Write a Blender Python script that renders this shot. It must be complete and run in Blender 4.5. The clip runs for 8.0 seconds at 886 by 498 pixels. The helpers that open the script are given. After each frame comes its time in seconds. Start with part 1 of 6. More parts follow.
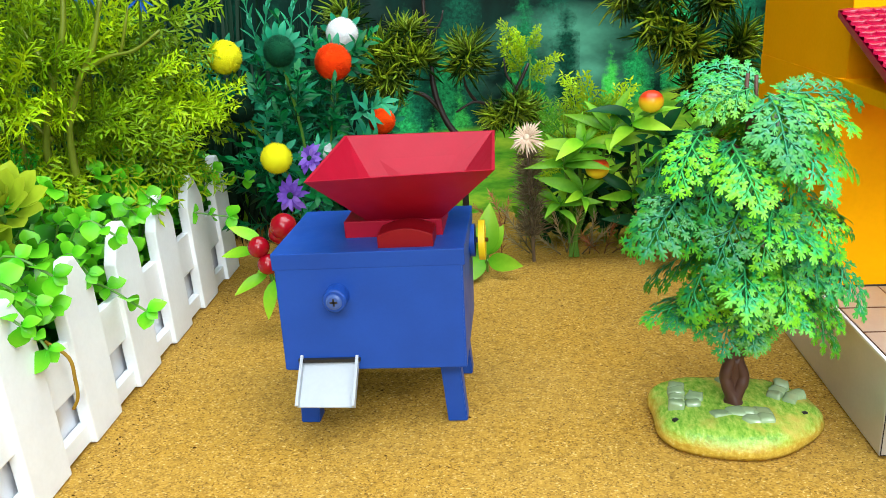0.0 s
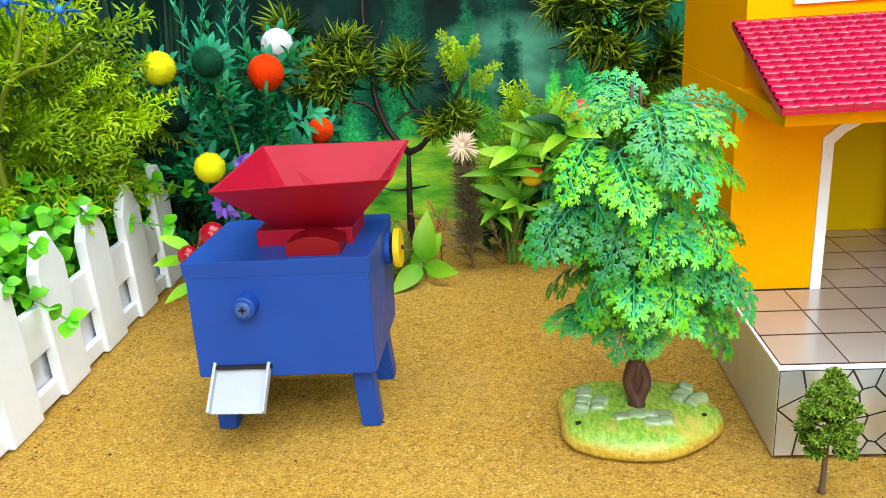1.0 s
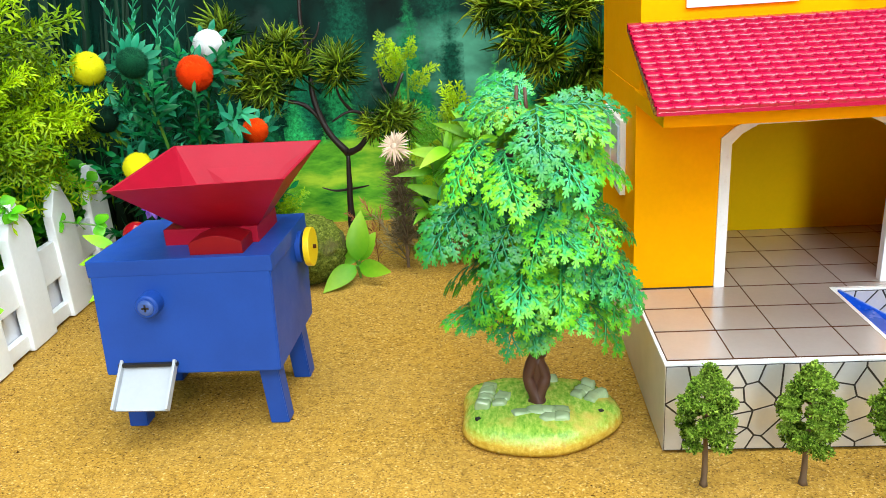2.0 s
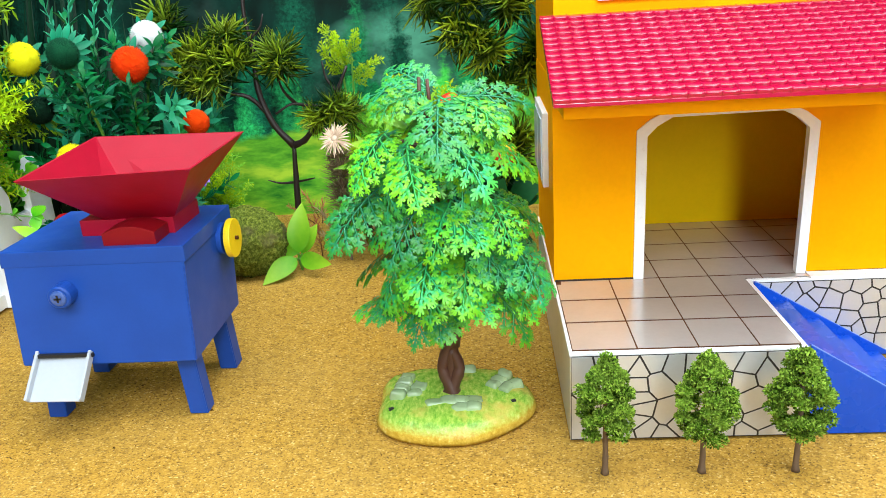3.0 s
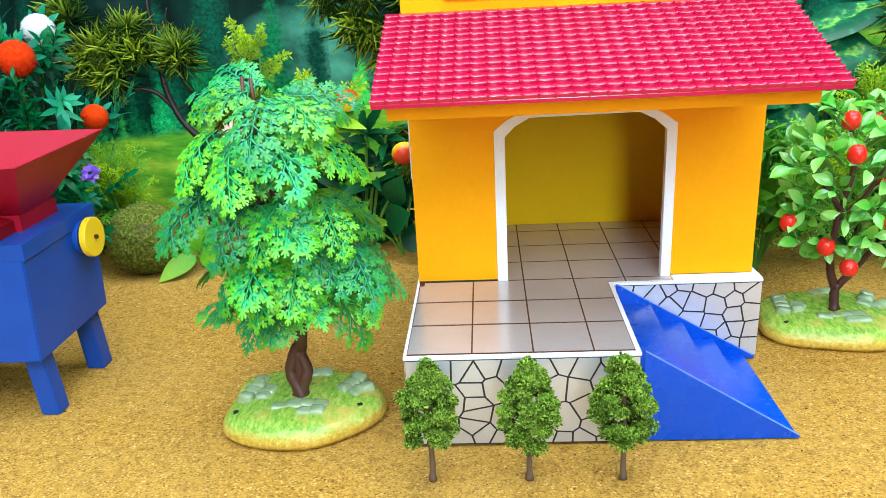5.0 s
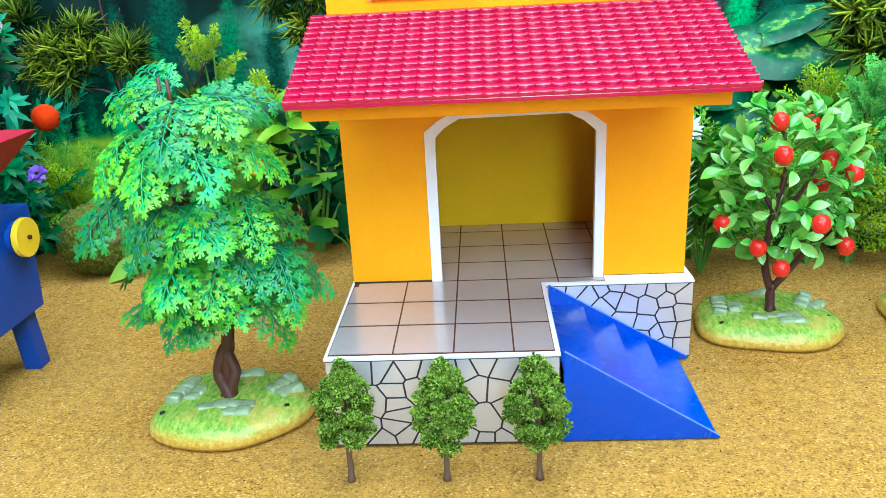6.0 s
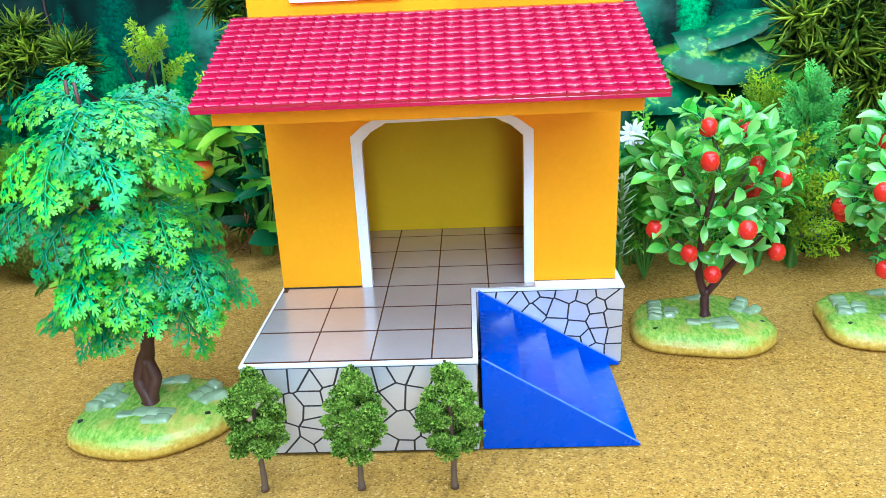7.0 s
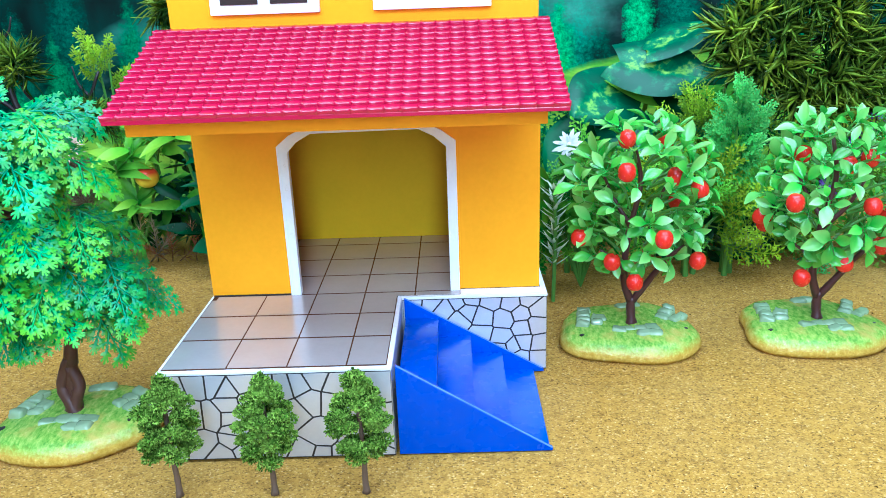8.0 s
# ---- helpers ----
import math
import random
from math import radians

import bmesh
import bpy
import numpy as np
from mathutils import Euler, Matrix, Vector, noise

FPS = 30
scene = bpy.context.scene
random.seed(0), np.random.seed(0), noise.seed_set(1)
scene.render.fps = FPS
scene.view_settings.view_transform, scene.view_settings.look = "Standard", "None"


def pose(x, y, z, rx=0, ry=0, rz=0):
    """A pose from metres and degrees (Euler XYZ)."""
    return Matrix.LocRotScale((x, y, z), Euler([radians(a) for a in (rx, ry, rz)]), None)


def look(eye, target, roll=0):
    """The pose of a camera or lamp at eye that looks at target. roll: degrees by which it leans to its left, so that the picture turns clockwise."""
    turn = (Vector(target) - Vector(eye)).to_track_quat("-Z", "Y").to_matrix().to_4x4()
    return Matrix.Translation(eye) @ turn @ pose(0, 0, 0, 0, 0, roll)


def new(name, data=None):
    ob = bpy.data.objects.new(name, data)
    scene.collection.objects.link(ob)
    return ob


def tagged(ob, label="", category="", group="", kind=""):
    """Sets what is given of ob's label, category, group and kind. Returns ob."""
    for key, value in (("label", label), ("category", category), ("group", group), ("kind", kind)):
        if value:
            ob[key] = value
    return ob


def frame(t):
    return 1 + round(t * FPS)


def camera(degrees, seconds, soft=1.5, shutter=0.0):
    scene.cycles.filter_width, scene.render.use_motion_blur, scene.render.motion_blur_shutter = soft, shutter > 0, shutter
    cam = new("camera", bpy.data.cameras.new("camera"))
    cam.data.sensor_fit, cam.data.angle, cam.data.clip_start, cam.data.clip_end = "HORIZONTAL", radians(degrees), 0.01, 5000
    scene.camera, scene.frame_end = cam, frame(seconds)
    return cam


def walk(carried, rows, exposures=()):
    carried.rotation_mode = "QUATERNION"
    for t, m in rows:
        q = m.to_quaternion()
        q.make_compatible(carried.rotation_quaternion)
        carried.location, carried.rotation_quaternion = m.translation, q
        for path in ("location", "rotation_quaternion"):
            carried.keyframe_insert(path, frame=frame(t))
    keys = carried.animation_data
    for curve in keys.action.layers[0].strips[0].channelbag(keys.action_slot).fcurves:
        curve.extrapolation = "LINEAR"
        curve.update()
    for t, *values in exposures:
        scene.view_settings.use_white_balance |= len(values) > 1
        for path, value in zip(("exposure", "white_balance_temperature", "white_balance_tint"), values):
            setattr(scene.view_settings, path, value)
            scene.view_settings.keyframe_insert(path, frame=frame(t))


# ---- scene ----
cam = camera(60.0, 8.0, soft=0.55)
PATH = [
    (0, (0.06427, 0.00577, 0.21995), (-0.03911, 0.94373, -0.11104), -4.027),
    (0.5, (0.08652, 0.00388, 0.22004), (-0.01263, 0.94360, -0.10722), -4.216),
    (1, (0.10712, 0.00267, 0.22040), (0.01478, 0.94398, -0.10427), -4.183),
    (1.5, (0.13038, 0.00051, 0.21985), (0.04426, 0.94289, -0.10342), -4.085),
    (3, (0.19035, -0.00042, 0.21449), (0.12483, 0.94086, -0.11672), -3.586),
    (3.5, (0.20850, 0.00270, 0.21383), (0.14732, 0.94237, -0.12274), -3.425),
    (4, (0.22684, 0.00488, 0.21244), (0.16571, 0.94399, -0.12568), -3.282),
    (4.5, (0.24654, 0.00852, 0.21304), (0.18457, 0.94662, -0.12773), -3.161),
    (6, (0.29937, 0.01095, 0.21151), (0.24498, 0.94970, -0.12876), -2.957),
    (6.5, (0.31556, 0.01340, 0.21038), (0.26834, 0.95259, -0.12974), -2.772),
    (7, (0.33125, 0.01624, 0.21073), (0.29274, 0.95624, -0.12826), -2.576),
    (7.5, (0.34646, 0.01442, 0.21175), (0.31788, 0.95582, -0.12434), -2.338),
    (8, (0.36380, 0.01039, 0.21320), (0.34526, 0.95339, -0.11907), -2.097),
]
# the film turns cooler towards its end
EXPOSURES = [(0.0, 0.15, 6400, 10), (1.0, 0.18, 6550, 10), (3.0, 0.28, 6400, 10), (4.5, 0.28, 6050, 10), (6.0, 0.24, 5350, 10), (7.0, 0.23, 5000, 10), (8.0, 0.22, 4700, 10)]
walk(cam, [(t, look(eye, target, roll)) for t, eye, target, roll in PATH], EXPOSURES)

# ---- light: a white room, a wide ceiling lamp, a far front lamp and an added fill lamp above the camera ----
world = bpy.data.worlds.new("room_light")
scene.world = world
world.use_nodes = True
bg = world.node_tree.nodes["Background"]
bg.inputs["Color"].default_value = (0.86, 0.97, 1.0, 1)
bg.inputs["Strength"].default_value = 0.008


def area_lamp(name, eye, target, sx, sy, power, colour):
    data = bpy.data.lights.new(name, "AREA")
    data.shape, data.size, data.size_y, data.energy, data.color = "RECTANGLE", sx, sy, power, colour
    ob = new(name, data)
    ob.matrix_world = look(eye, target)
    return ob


area_lamp("ceiling_lamp", (0.38, 0.32, 1.10), (0.36, 0.32, 0.0), 0.9, 1.3, 22.5, (0.88, 0.98, 1.0))
area_lamp("front_lamp", (0.51, -1.7, 0.80), (0.30, 0.45, 0.06), 0.36, 1.0, 20.0, (0.88, 0.98, 1.0))
# unseen lamp, added over the camera path to brighten the nearer ground
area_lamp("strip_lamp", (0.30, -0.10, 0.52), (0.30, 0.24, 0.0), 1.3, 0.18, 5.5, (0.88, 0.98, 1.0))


# ---- materials ----
def material(name, rough=0.5, metal=0.0, spec=0.5):
    m = bpy.data.materials.new(name)
    m.use_nodes = True
    b = m.node_tree.nodes["Principled BSDF"]
    b.inputs["Roughness"].default_value = rough
    b.inputs["Metallic"].default_value = metal
    b.inputs["Specular IOR Level"].default_value = spec
    return m, m.node_tree.nodes, m.node_tree.links, b


def coords(nodes, links, scale=(1, 1, 1)):
    tc, mp = nodes.new("ShaderNodeTexCoord"), nodes.new("ShaderNodeMapping")
    mp.inputs["Scale"].default_value = scale
    links.new(tc.outputs["Object"], mp.inputs["Vector"])
    return mp.outputs["Vector"]


def noise_tex(nodes, links, vec, scale, detail=4.0, rough=0.55):
    n = nodes.new("ShaderNodeTexNoise")
    n.inputs["Scale"].default_value, n.inputs["Detail"].default_value, n.inputs["Roughness"].default_value = scale, detail, rough
    if vec is not None:
        links.new(vec, n.inputs["Vector"])
    return n.outputs["Fac"]


def ramp(nodes, links, fac, stops):
    r = nodes.new("ShaderNodeValToRGB")
    el = r.color_ramp.elements
    while len(el) < len(stops):
        el.new(0.5)
    for e, (p, c) in zip(el, stops):
        e.position, e.color = p, (*c, 1)
    links.new(fac, r.inputs["Fac"])
    return r.outputs["Color"]


def mix(nodes, links, fac, a, b, kind="MIX"):
    n = nodes.new("ShaderNodeMix")
    n.data_type, n.blend_type = "RGBA", kind
    for socket, v in ((n.inputs[0], fac), (n.inputs[6], a), (n.inputs[7], b)):
        if isinstance(v, (int, float)):
            socket.default_value = v
        elif isinstance(v, tuple):
            socket.default_value = (*v, 1)
        else:
            links.new(v, socket)
    return n.outputs[2]


def bump(nodes, links, bsdf, height, strength, distance):
    n = nodes.new("ShaderNodeBump")
    n.inputs["Strength"].default_value, n.inputs["Distance"].default_value = strength, distance
    links.new(height, n.inputs["Height"])
    links.new(n.outputs["Normal"], bsdf.inputs["Normal"])


def paint(name, colour, rough=0.45, grain=900, vary=0.12, relief=0.00012, spec=0.5, stain=None, metal=0.0):
    """Brush or spray paint over card or wood: uneven tone at two scales and a fine relief."""
    m, n, l, b = material(name, rough, metal, spec)
    v = coords(n, l)
    dark = tuple(c * (1 - vary) for c in colour)
    light = tuple(min(1, c * (1 + vary * 0.6)) for c in colour)
    col = ramp(n, l, noise_tex(n, l, v, 35, 3), [(0.3, dark), (0.7, light)])
    fine = noise_tex(n, l, v, grain, 3)
    col = mix(n, l, 0.12, col, ramp(n, l, fine, [(0.35, tuple(c * 0.8 for c in colour)), (0.65, light)]))
    if stain:
        col = mix(n, l, ramp(n, l, noise_tex(n, l, v, 160, 6, 0.7), [(0.62, (0, 0, 0)), (0.72, (0.6, 0.6, 0.6))]), col, stain)
    l.new(col, b.inputs["Base Color"])
    rr = n.new("ShaderNodeMapRange")
    rr.inputs["To Min"].default_value, rr.inputs["To Max"].default_value = rough - 0.08, rough + 0.1
    l.new(noise_tex(n, l, v, 90, 3), rr.inputs["Value"])
    l.new(rr.outputs["Result"], b.inputs["Roughness"])
    bump(n, l, b, fine, 0.25, relief)
    return m


def leafy(name, colour, tip=None, rough=0.45, spread=0.35, alike=False):
    """Plastic foliage: each piece a little lighter or darker, paler along noise patches, faintly see-through."""
    m, n, l, b = material(name, rough, 0, 0.25)
    info = n.new("ShaderNodeObjectInfo")
    geo = n.new("ShaderNodeNewGeometry")
    v = coords(n, l)
    add = n.new("ShaderNodeMath")
    add.operation = "ADD"
    l.new(geo.outputs["Random Per Island"] if alike else info.outputs["Random"], add.inputs[0])
    l.new(geo.outputs["Random Per Island"], add.inputs[1])
    half = n.new("ShaderNodeMath")
    half.operation = "MULTIPLY"
    half.inputs[1].default_value = 0.5
    l.new(add.outputs[0], half.inputs[0])
    tip = tip or tuple(min(1, c * 1.5) for c in colour)
    col = ramp(n, l, half.outputs[0], [(0.15, tuple(c * (1 - spread) for c in colour)), (0.5, colour), (0.85, tip)])
    patch = noise_tex(n, l, v, 120, 2)
    col = mix(n, l, ramp(n, l, patch, [(0.45, (0, 0, 0)), (0.7, (0.5, 0.5, 0.5))]), col, tip)
    l.new(col, b.inputs["Base Color"])
    trans = n.new("ShaderNodeBsdfTranslucent")
    l.new(col, trans.inputs["Color"])
    sh = n.new("ShaderNodeMixShader")
    sh.inputs[0].default_value = 0.22
    out = n["Material Output"]
    l.new(b.outputs[0], sh.inputs[1])
    l.new(trans.outputs[0], sh.inputs[2])
    l.new(sh.outputs[0], out.inputs["Surface"])
    bump(n, l, b, noise_tex(n, l, v, 700, 2), 0.25, 0.0002)
    return m


def cork_ground():
    """Pressed granules: ochre crumbs, sparse dark slivers and pale chips."""
    m, n, l, b = material("cork_sand", 0.9, 0, 0.15)
    v = coords(n, l)
    fine = noise_tex(n, l, v, 650, 4, 0.65)
    col = ramp(n, l, fine, [(0.28, (0.10, 0.040, 0.005)), (0.42, (0.39, 0.200, 0.022)), (0.58, (0.53, 0.285, 0.038)), (0.75, (0.74, 0.47, 0.14))])
    cell = n.new("ShaderNodeTexVoronoi")
    cell.inputs["Scale"].default_value = 1100
    l.new(coords(n, l, (1.0, 1.2, 1.0)), cell.inputs["Vector"])
    grain = n.new("ShaderNodeSeparateColor")
    l.new(cell.outputs["Color"], grain.inputs[0])
    chip = ramp(n, l, grain.outputs["Red"], [(0.0, (0.05, 0.022, 0.003)), (0.08, (0.16, 0.085, 0.014)), (0.20, (0.40, 0.212, 0.024)), (0.86, (0.53, 0.295, 0.042)), (0.97, (0.72, 0.46, 0.14)), (1.0, (0.84, 0.62, 0.26))])
    col = mix(n, l, 0.65, col, chip)
    flecks = noise_tex(n, l, coords(n, l, (1.0, 1.15, 1.0)), 600, 5, 0.75)
    col = mix(n, l, ramp(n, l, flecks, [(0.585, (0, 0, 0)), (0.64, (0.9, 0.9, 0.9))]), col, (0.06, 0.024, 0.004))
    col = mix(n, l, ramp(n, l, noise_tex(n, l, v, 14, 3), [(0.35, (0, 0, 0)), (0.7, (0.25, 0.25, 0.25))]), col, (0.50, 0.32, 0.09))
    clump = noise_tex(n, l, v, 190, 5, 0.7)
    col = mix(n, l, ramp(n, l, clump, [(0.50, (0, 0, 0)), (0.68, (0.50, 0.50, 0.50))]), col, (0.15, 0.068, 0.010))
    l.new(col, b.inputs["Base Color"])
    bump(n, l, b, mix(n, l, 0.5, fine, grain.outputs["Green"]), 0.8, 0.0009)
    return m


GROUND = cork_ground()
BLUE = paint("blue_paint", (0.011, 0.064, 0.345), 0.42, 700, spec=0.3)
BLUE_PLASTIC = paint("glossy_blue_card", (0.006, 0.072, 0.53), 0.26, 500, 0.08, 0.00005, spec=0.35, stain=(0.010, 0.10, 0.61))
RED = paint("crimson_paint", (0.37, 0.0015, 0.020), 0.5, 800, spec=0.3)
RED_DARK = paint("dark_red_paint", (0.24, 0.003, 0.008), 0.45, 800, spec=0.25)
YELLOW = paint("yellow_plastic", (0.90, 0.62, 0.01), 0.35, 500, 0.06)
GREY_PLASTIC = paint("grey_plastic", (0.44, 0.47, 0.52), 0.35, 500, 0.04)
WHITE = paint("white_fence_paint", (0.90, 0.92, 0.96), 0.5, 400, 0.04)
TRIM = paint("white_trim_paint", (0.86, 0.87, 0.90), 0.45, 600, 0.06, stain=(0.55, 0.5, 0.42))
ORANGE = paint("orange_wall_paint", (0.98, 0.405, 0.0), 0.5, 400, 0.03, 0.00005, spec=0.03)
OCHRE = paint("ochre_wall_paint", (0.80, 0.52, 0.0), 0.5, 400, 0.04, 0.00005, spec=0.05)
ROOF = paint("pink_red_roof_plastic", (0.45, 0.003, 0.045), 0.2, 500, 0.06, 0.00003, spec=0.8)
SILVER = paint("silver_grey_card", (0.70, 0.71, 0.75), 0.34, 600, 0.06, stain=(0.78, 0.79, 0.82), metal=0.55)
TILE = paint("beige_grey_tile", (0.58, 0.53, 0.51), 0.2, 500, 0.06, metal=0.45)
JOINT = paint("dark_joint_lines", (0.025, 0.022, 0.022), 0.6, 600)
BROWN_JOINT = paint("brown_joint_lines", (0.075, 0.03, 0.012), 0.9, 600, spec=0.05)
STEEL = paint("dull_screw_steel", (0.05, 0.11, 0.36), 0.3, 900)
BLACK = paint("black_dot", (0.012, 0.012, 0.012), 0.5, 600)
DARK_PANE = paint("dark_window_card", (0.05, 0.035, 0.03), 0.2, 600)
BLUE_WORN = paint("pale_worn_blue_edge", (0.16, 0.30, 0.78), 0.4, 500, 0.2, 0.0001)
PANE_BLUE = paint("pale_window_card", (0.55, 0.62, 0.72), 0.2, 600)


# ---- mesh helpers ----
def part(name, bm, mat, parent=None, label="", m=None, smooth=False):
    me = bpy.data.meshes.new(name)
    bmesh.ops.recalc_face_normals(bm, faces=bm.faces)
    bm.to_mesh(me)
    bm.free()
    me.materials.append(mat)
    if smooth:
        for p in me.polygons:
            p.use_smooth = True
    ob = new(name, me)
    ob.parent = parent
    if m is not None:
        ob.matrix_basis = m
    return tagged(ob, label)


def piece(name, me, parent, m):
    ob = new(name, me)
    ob.parent, ob.matrix_basis = parent, m
    return ob


def thing(name, label, category, x=0.0, y=0.0, z=0.0, group="", turn=0.0, kind=""):
    ob = new(name)
    ob.empty_display_size = 0.01
    ob.matrix_basis = pose(x, y, z, 0, 0, turn)
    return tagged(ob, label, category, group, kind)


def box(x0, x1, y0, y1, z0, z1, bevel=0.0004, bm=None):
    b = bm or bmesh.new()
    c = [b.verts.new((x, y, z)) for x in (x0, x1) for y in (y0, y1) for z in (z0, z1)]
    fs = [b.faces.new([c[i] for i in q]) for q in ((0, 1, 3, 2), (4, 6, 7, 5), (0, 4, 5, 1), (2, 3, 7, 6), (0, 2, 6, 4), (1, 5, 7, 3))]
    bmesh.ops.recalc_face_normals(b, faces=fs)
    if bevel:
        es = list({e for f in fs for e in f.edges})
        bmesh.ops.bevel(b, geom=es, offset=bevel, segments=2, profile=0.6, affect="EDGES")
    return b


def prism(outline, axis, lo, hi, bevel=0.0, bm=None):
    """An outline in the plane across an axis, pushed from lo to hi along it."""
    b = bm or bmesh.new()

    def at(p, d):
        return {"x": (d, p[0], p[1]), "y": (p[0], d, p[1]), "z": (p[0], p[1], d)}[axis]
    low = [b.verts.new(at(p, lo)) for p in outline]
    top = [b.verts.new(at(p, hi)) for p in outline]
    k = len(outline)
    fs = [b.faces.new(low), b.faces.new(top[::-1])]
    fs += [b.faces.new((low[i], low[(i + 1) % k], top[(i + 1) % k], top[i])) for i in range(k)]
    bmesh.ops.recalc_face_normals(b, faces=fs)
    if bevel:
        bmesh.ops.bevel(b, geom=list({e for f in fs for e in f.edges}), offset=bevel, segments=2, profile=0.6, affect="EDGES")
    return b


def tube(path, radii, sides=8, bm=None, wobble=0.0):
    """A tapered round stem along a row of points."""
    b = bm or bmesh.new()
    pts = [Vector(p) for p in path]
    rings, ref = [], Vector((0.3, 0.9, 0.2)).normalized()
    for i, p in enumerate(pts):
        d = (pts[min(i + 1, len(pts) - 1)] - pts[max(i - 1, 0)]).normalized()
        u = d.cross(ref)
        u = (u if u.length > 0.05 else d.cross(Vector((1, 0, 0)))).normalized()
        w = d.cross(u)
        r = radii[i] if isinstance(radii, (list, tuple)) else radii
        ring = []
        for k in range(sides):
            a = 2 * math.pi * k / sides
            q = r * (1 + wobble * noise.noise(p * 300 + Vector((k * 1.7, 0, 0))))
            ring.append(b.verts.new(p + u * math.cos(a) * q + w * math.sin(a) * q))
        rings.append(ring)
    for a, c in zip(rings, rings[1:]):
        for k in range(sides):
            b.faces.new((a[k], a[(k + 1) % sides], c[(k + 1) % sides], c[k]))
    b.faces.new(rings[0][::-1])
    b.faces.new(rings[-1])
    return b


def smooth_path(points, steps=4):
    """A rounded run of points through the given ones."""
    pts = [Vector(p) for p in points]
    pts = [pts[0] * 2 - pts[1], *pts, pts[-1] * 2 - pts[-2]]
    out = []
    for a, b, c, d in zip(pts, pts[1:], pts[2:], pts[3:]):
        for s in range(steps):
            t = s / steps
            out.append(0.5 * ((2 * b) + (c - a) * t + (2 * a - 5 * b + 4 * c - d) * t * t + (3 * b - a - 3 * c + d) * t ** 3))
    return out + [pts[-2]]


def disc(radius, x0, x1, sides=32, bevel=0.0003, bm=None):
    """A round plate whose axis is x."""
    outline = [(radius * math.cos(2 * math.pi * k / sides), radius * math.sin(2 * math.pi * k / sides)) for k in range(sides)]
    return prism(outline, "x", x0, x1, bevel, bm)


def ball(radius, sub=3, squash=(1, 1, 1), rough=0.0, freq=60.0, seed=0.0, bm=None):
    b = bm or bmesh.new()
    made = bmesh.ops.create_icosphere(b, subdivisions=sub, radius=1.0)["verts"]
    for v in made:
        d = v.co.normalized()
        r = radius * (1 + rough * noise.fractal(d * freq * radius * 10 + Vector((seed, seed * 2, 0)), 1.0, 2.0, 4))
        v.co = Vector((d.x * squash[0], d.y * squash[1], d.z * squash[2])) * r
    return b


# ---- ground and printed backdrop ----
def ground():
    b = bmesh.new()
    nx, ny = 130, 90
    grid = []
    for i in range(nx + 1):
        for j in range(ny + 1):
            x, y = -1.1 + 2.8 * i / nx, -0.75 + 1.6 * j / ny
            z = 0.0006 * noise.noise((x * 14, y * 14, 0)) - 0.0009
            grid.append(b.verts.new((x, y, z)))
    for i in range(nx):
        for j in range(ny):
            a = i * (ny + 1) + j
            b.faces.new((grid[a], grid[a + ny + 1], grid[a + ny + 2], grid[a + 1]))
    ob = part("ground", b, GROUND, smooth=True)
    return tagged(ob, "sand-coloured granular cork sheet with dark flecks", "ground", kind="structure")


ground()


def ground_crumbs():
    """Loose crumbs rubbed off the cork, thickest along the fence foot."""
    rng = random.Random(77)
    m, n, l, b = material("loose_cork_crumbs", 0.9, 0, 0.1)
    geo = n.new("ShaderNodeNewGeometry")
    l.new(ramp(n, l, geo.outputs["Random Per Island"], [(0.0, (0.05, 0.022, 0.004)), (0.55, (0.12, 0.056, 0.009)), (0.62, (0.34, 0.18, 0.03)), (1.0, (0.62, 0.38, 0.10))]), b.inputs["Base Color"])
    vs, fs = [], []
    for k in range(6500):
        if k < 1500:
            y = rng.uniform(0.16, 0.60)
            x = -0.1600 - 0.0506 * (y - 0.42) + abs(rng.gauss(0, 0.010))
        else:
            x, y = rng.uniform(-0.18, 0.72), rng.uniform(0.17, 0.60)
        if 0.222 < x < 0.414 and y > 0.320:
            continue
        r = rng.uniform(0.0003, 0.0007) * (1.5 if rng.random() < 0.06 else 1)
        a, i = rng.uniform(0, 6.283), len(vs)
        z = 0.0006 * noise.noise((x * 14, y * 14, 0)) - 0.0010
        for q in range(3):
            w = a + 2.094 * q + rng.uniform(-0.5, 0.5)
            vs.append((x + r * 1.4 * math.cos(w), y + r * math.sin(w), z))
        vs.append((x, y, z + r * rng.uniform(0.5, 1.0)))
        fs += [(i, i + 1, i + 3), (i + 1, i + 2, i + 3), (i + 2, i, i + 3)]
    ob = new("ground_crumbs", raw_mesh("ground_crumbs", vs, fs, m, False))
    return tagged(ob, "loose dark and pale cork crumbs lying on the ground", "crumbs", kind="stuff")


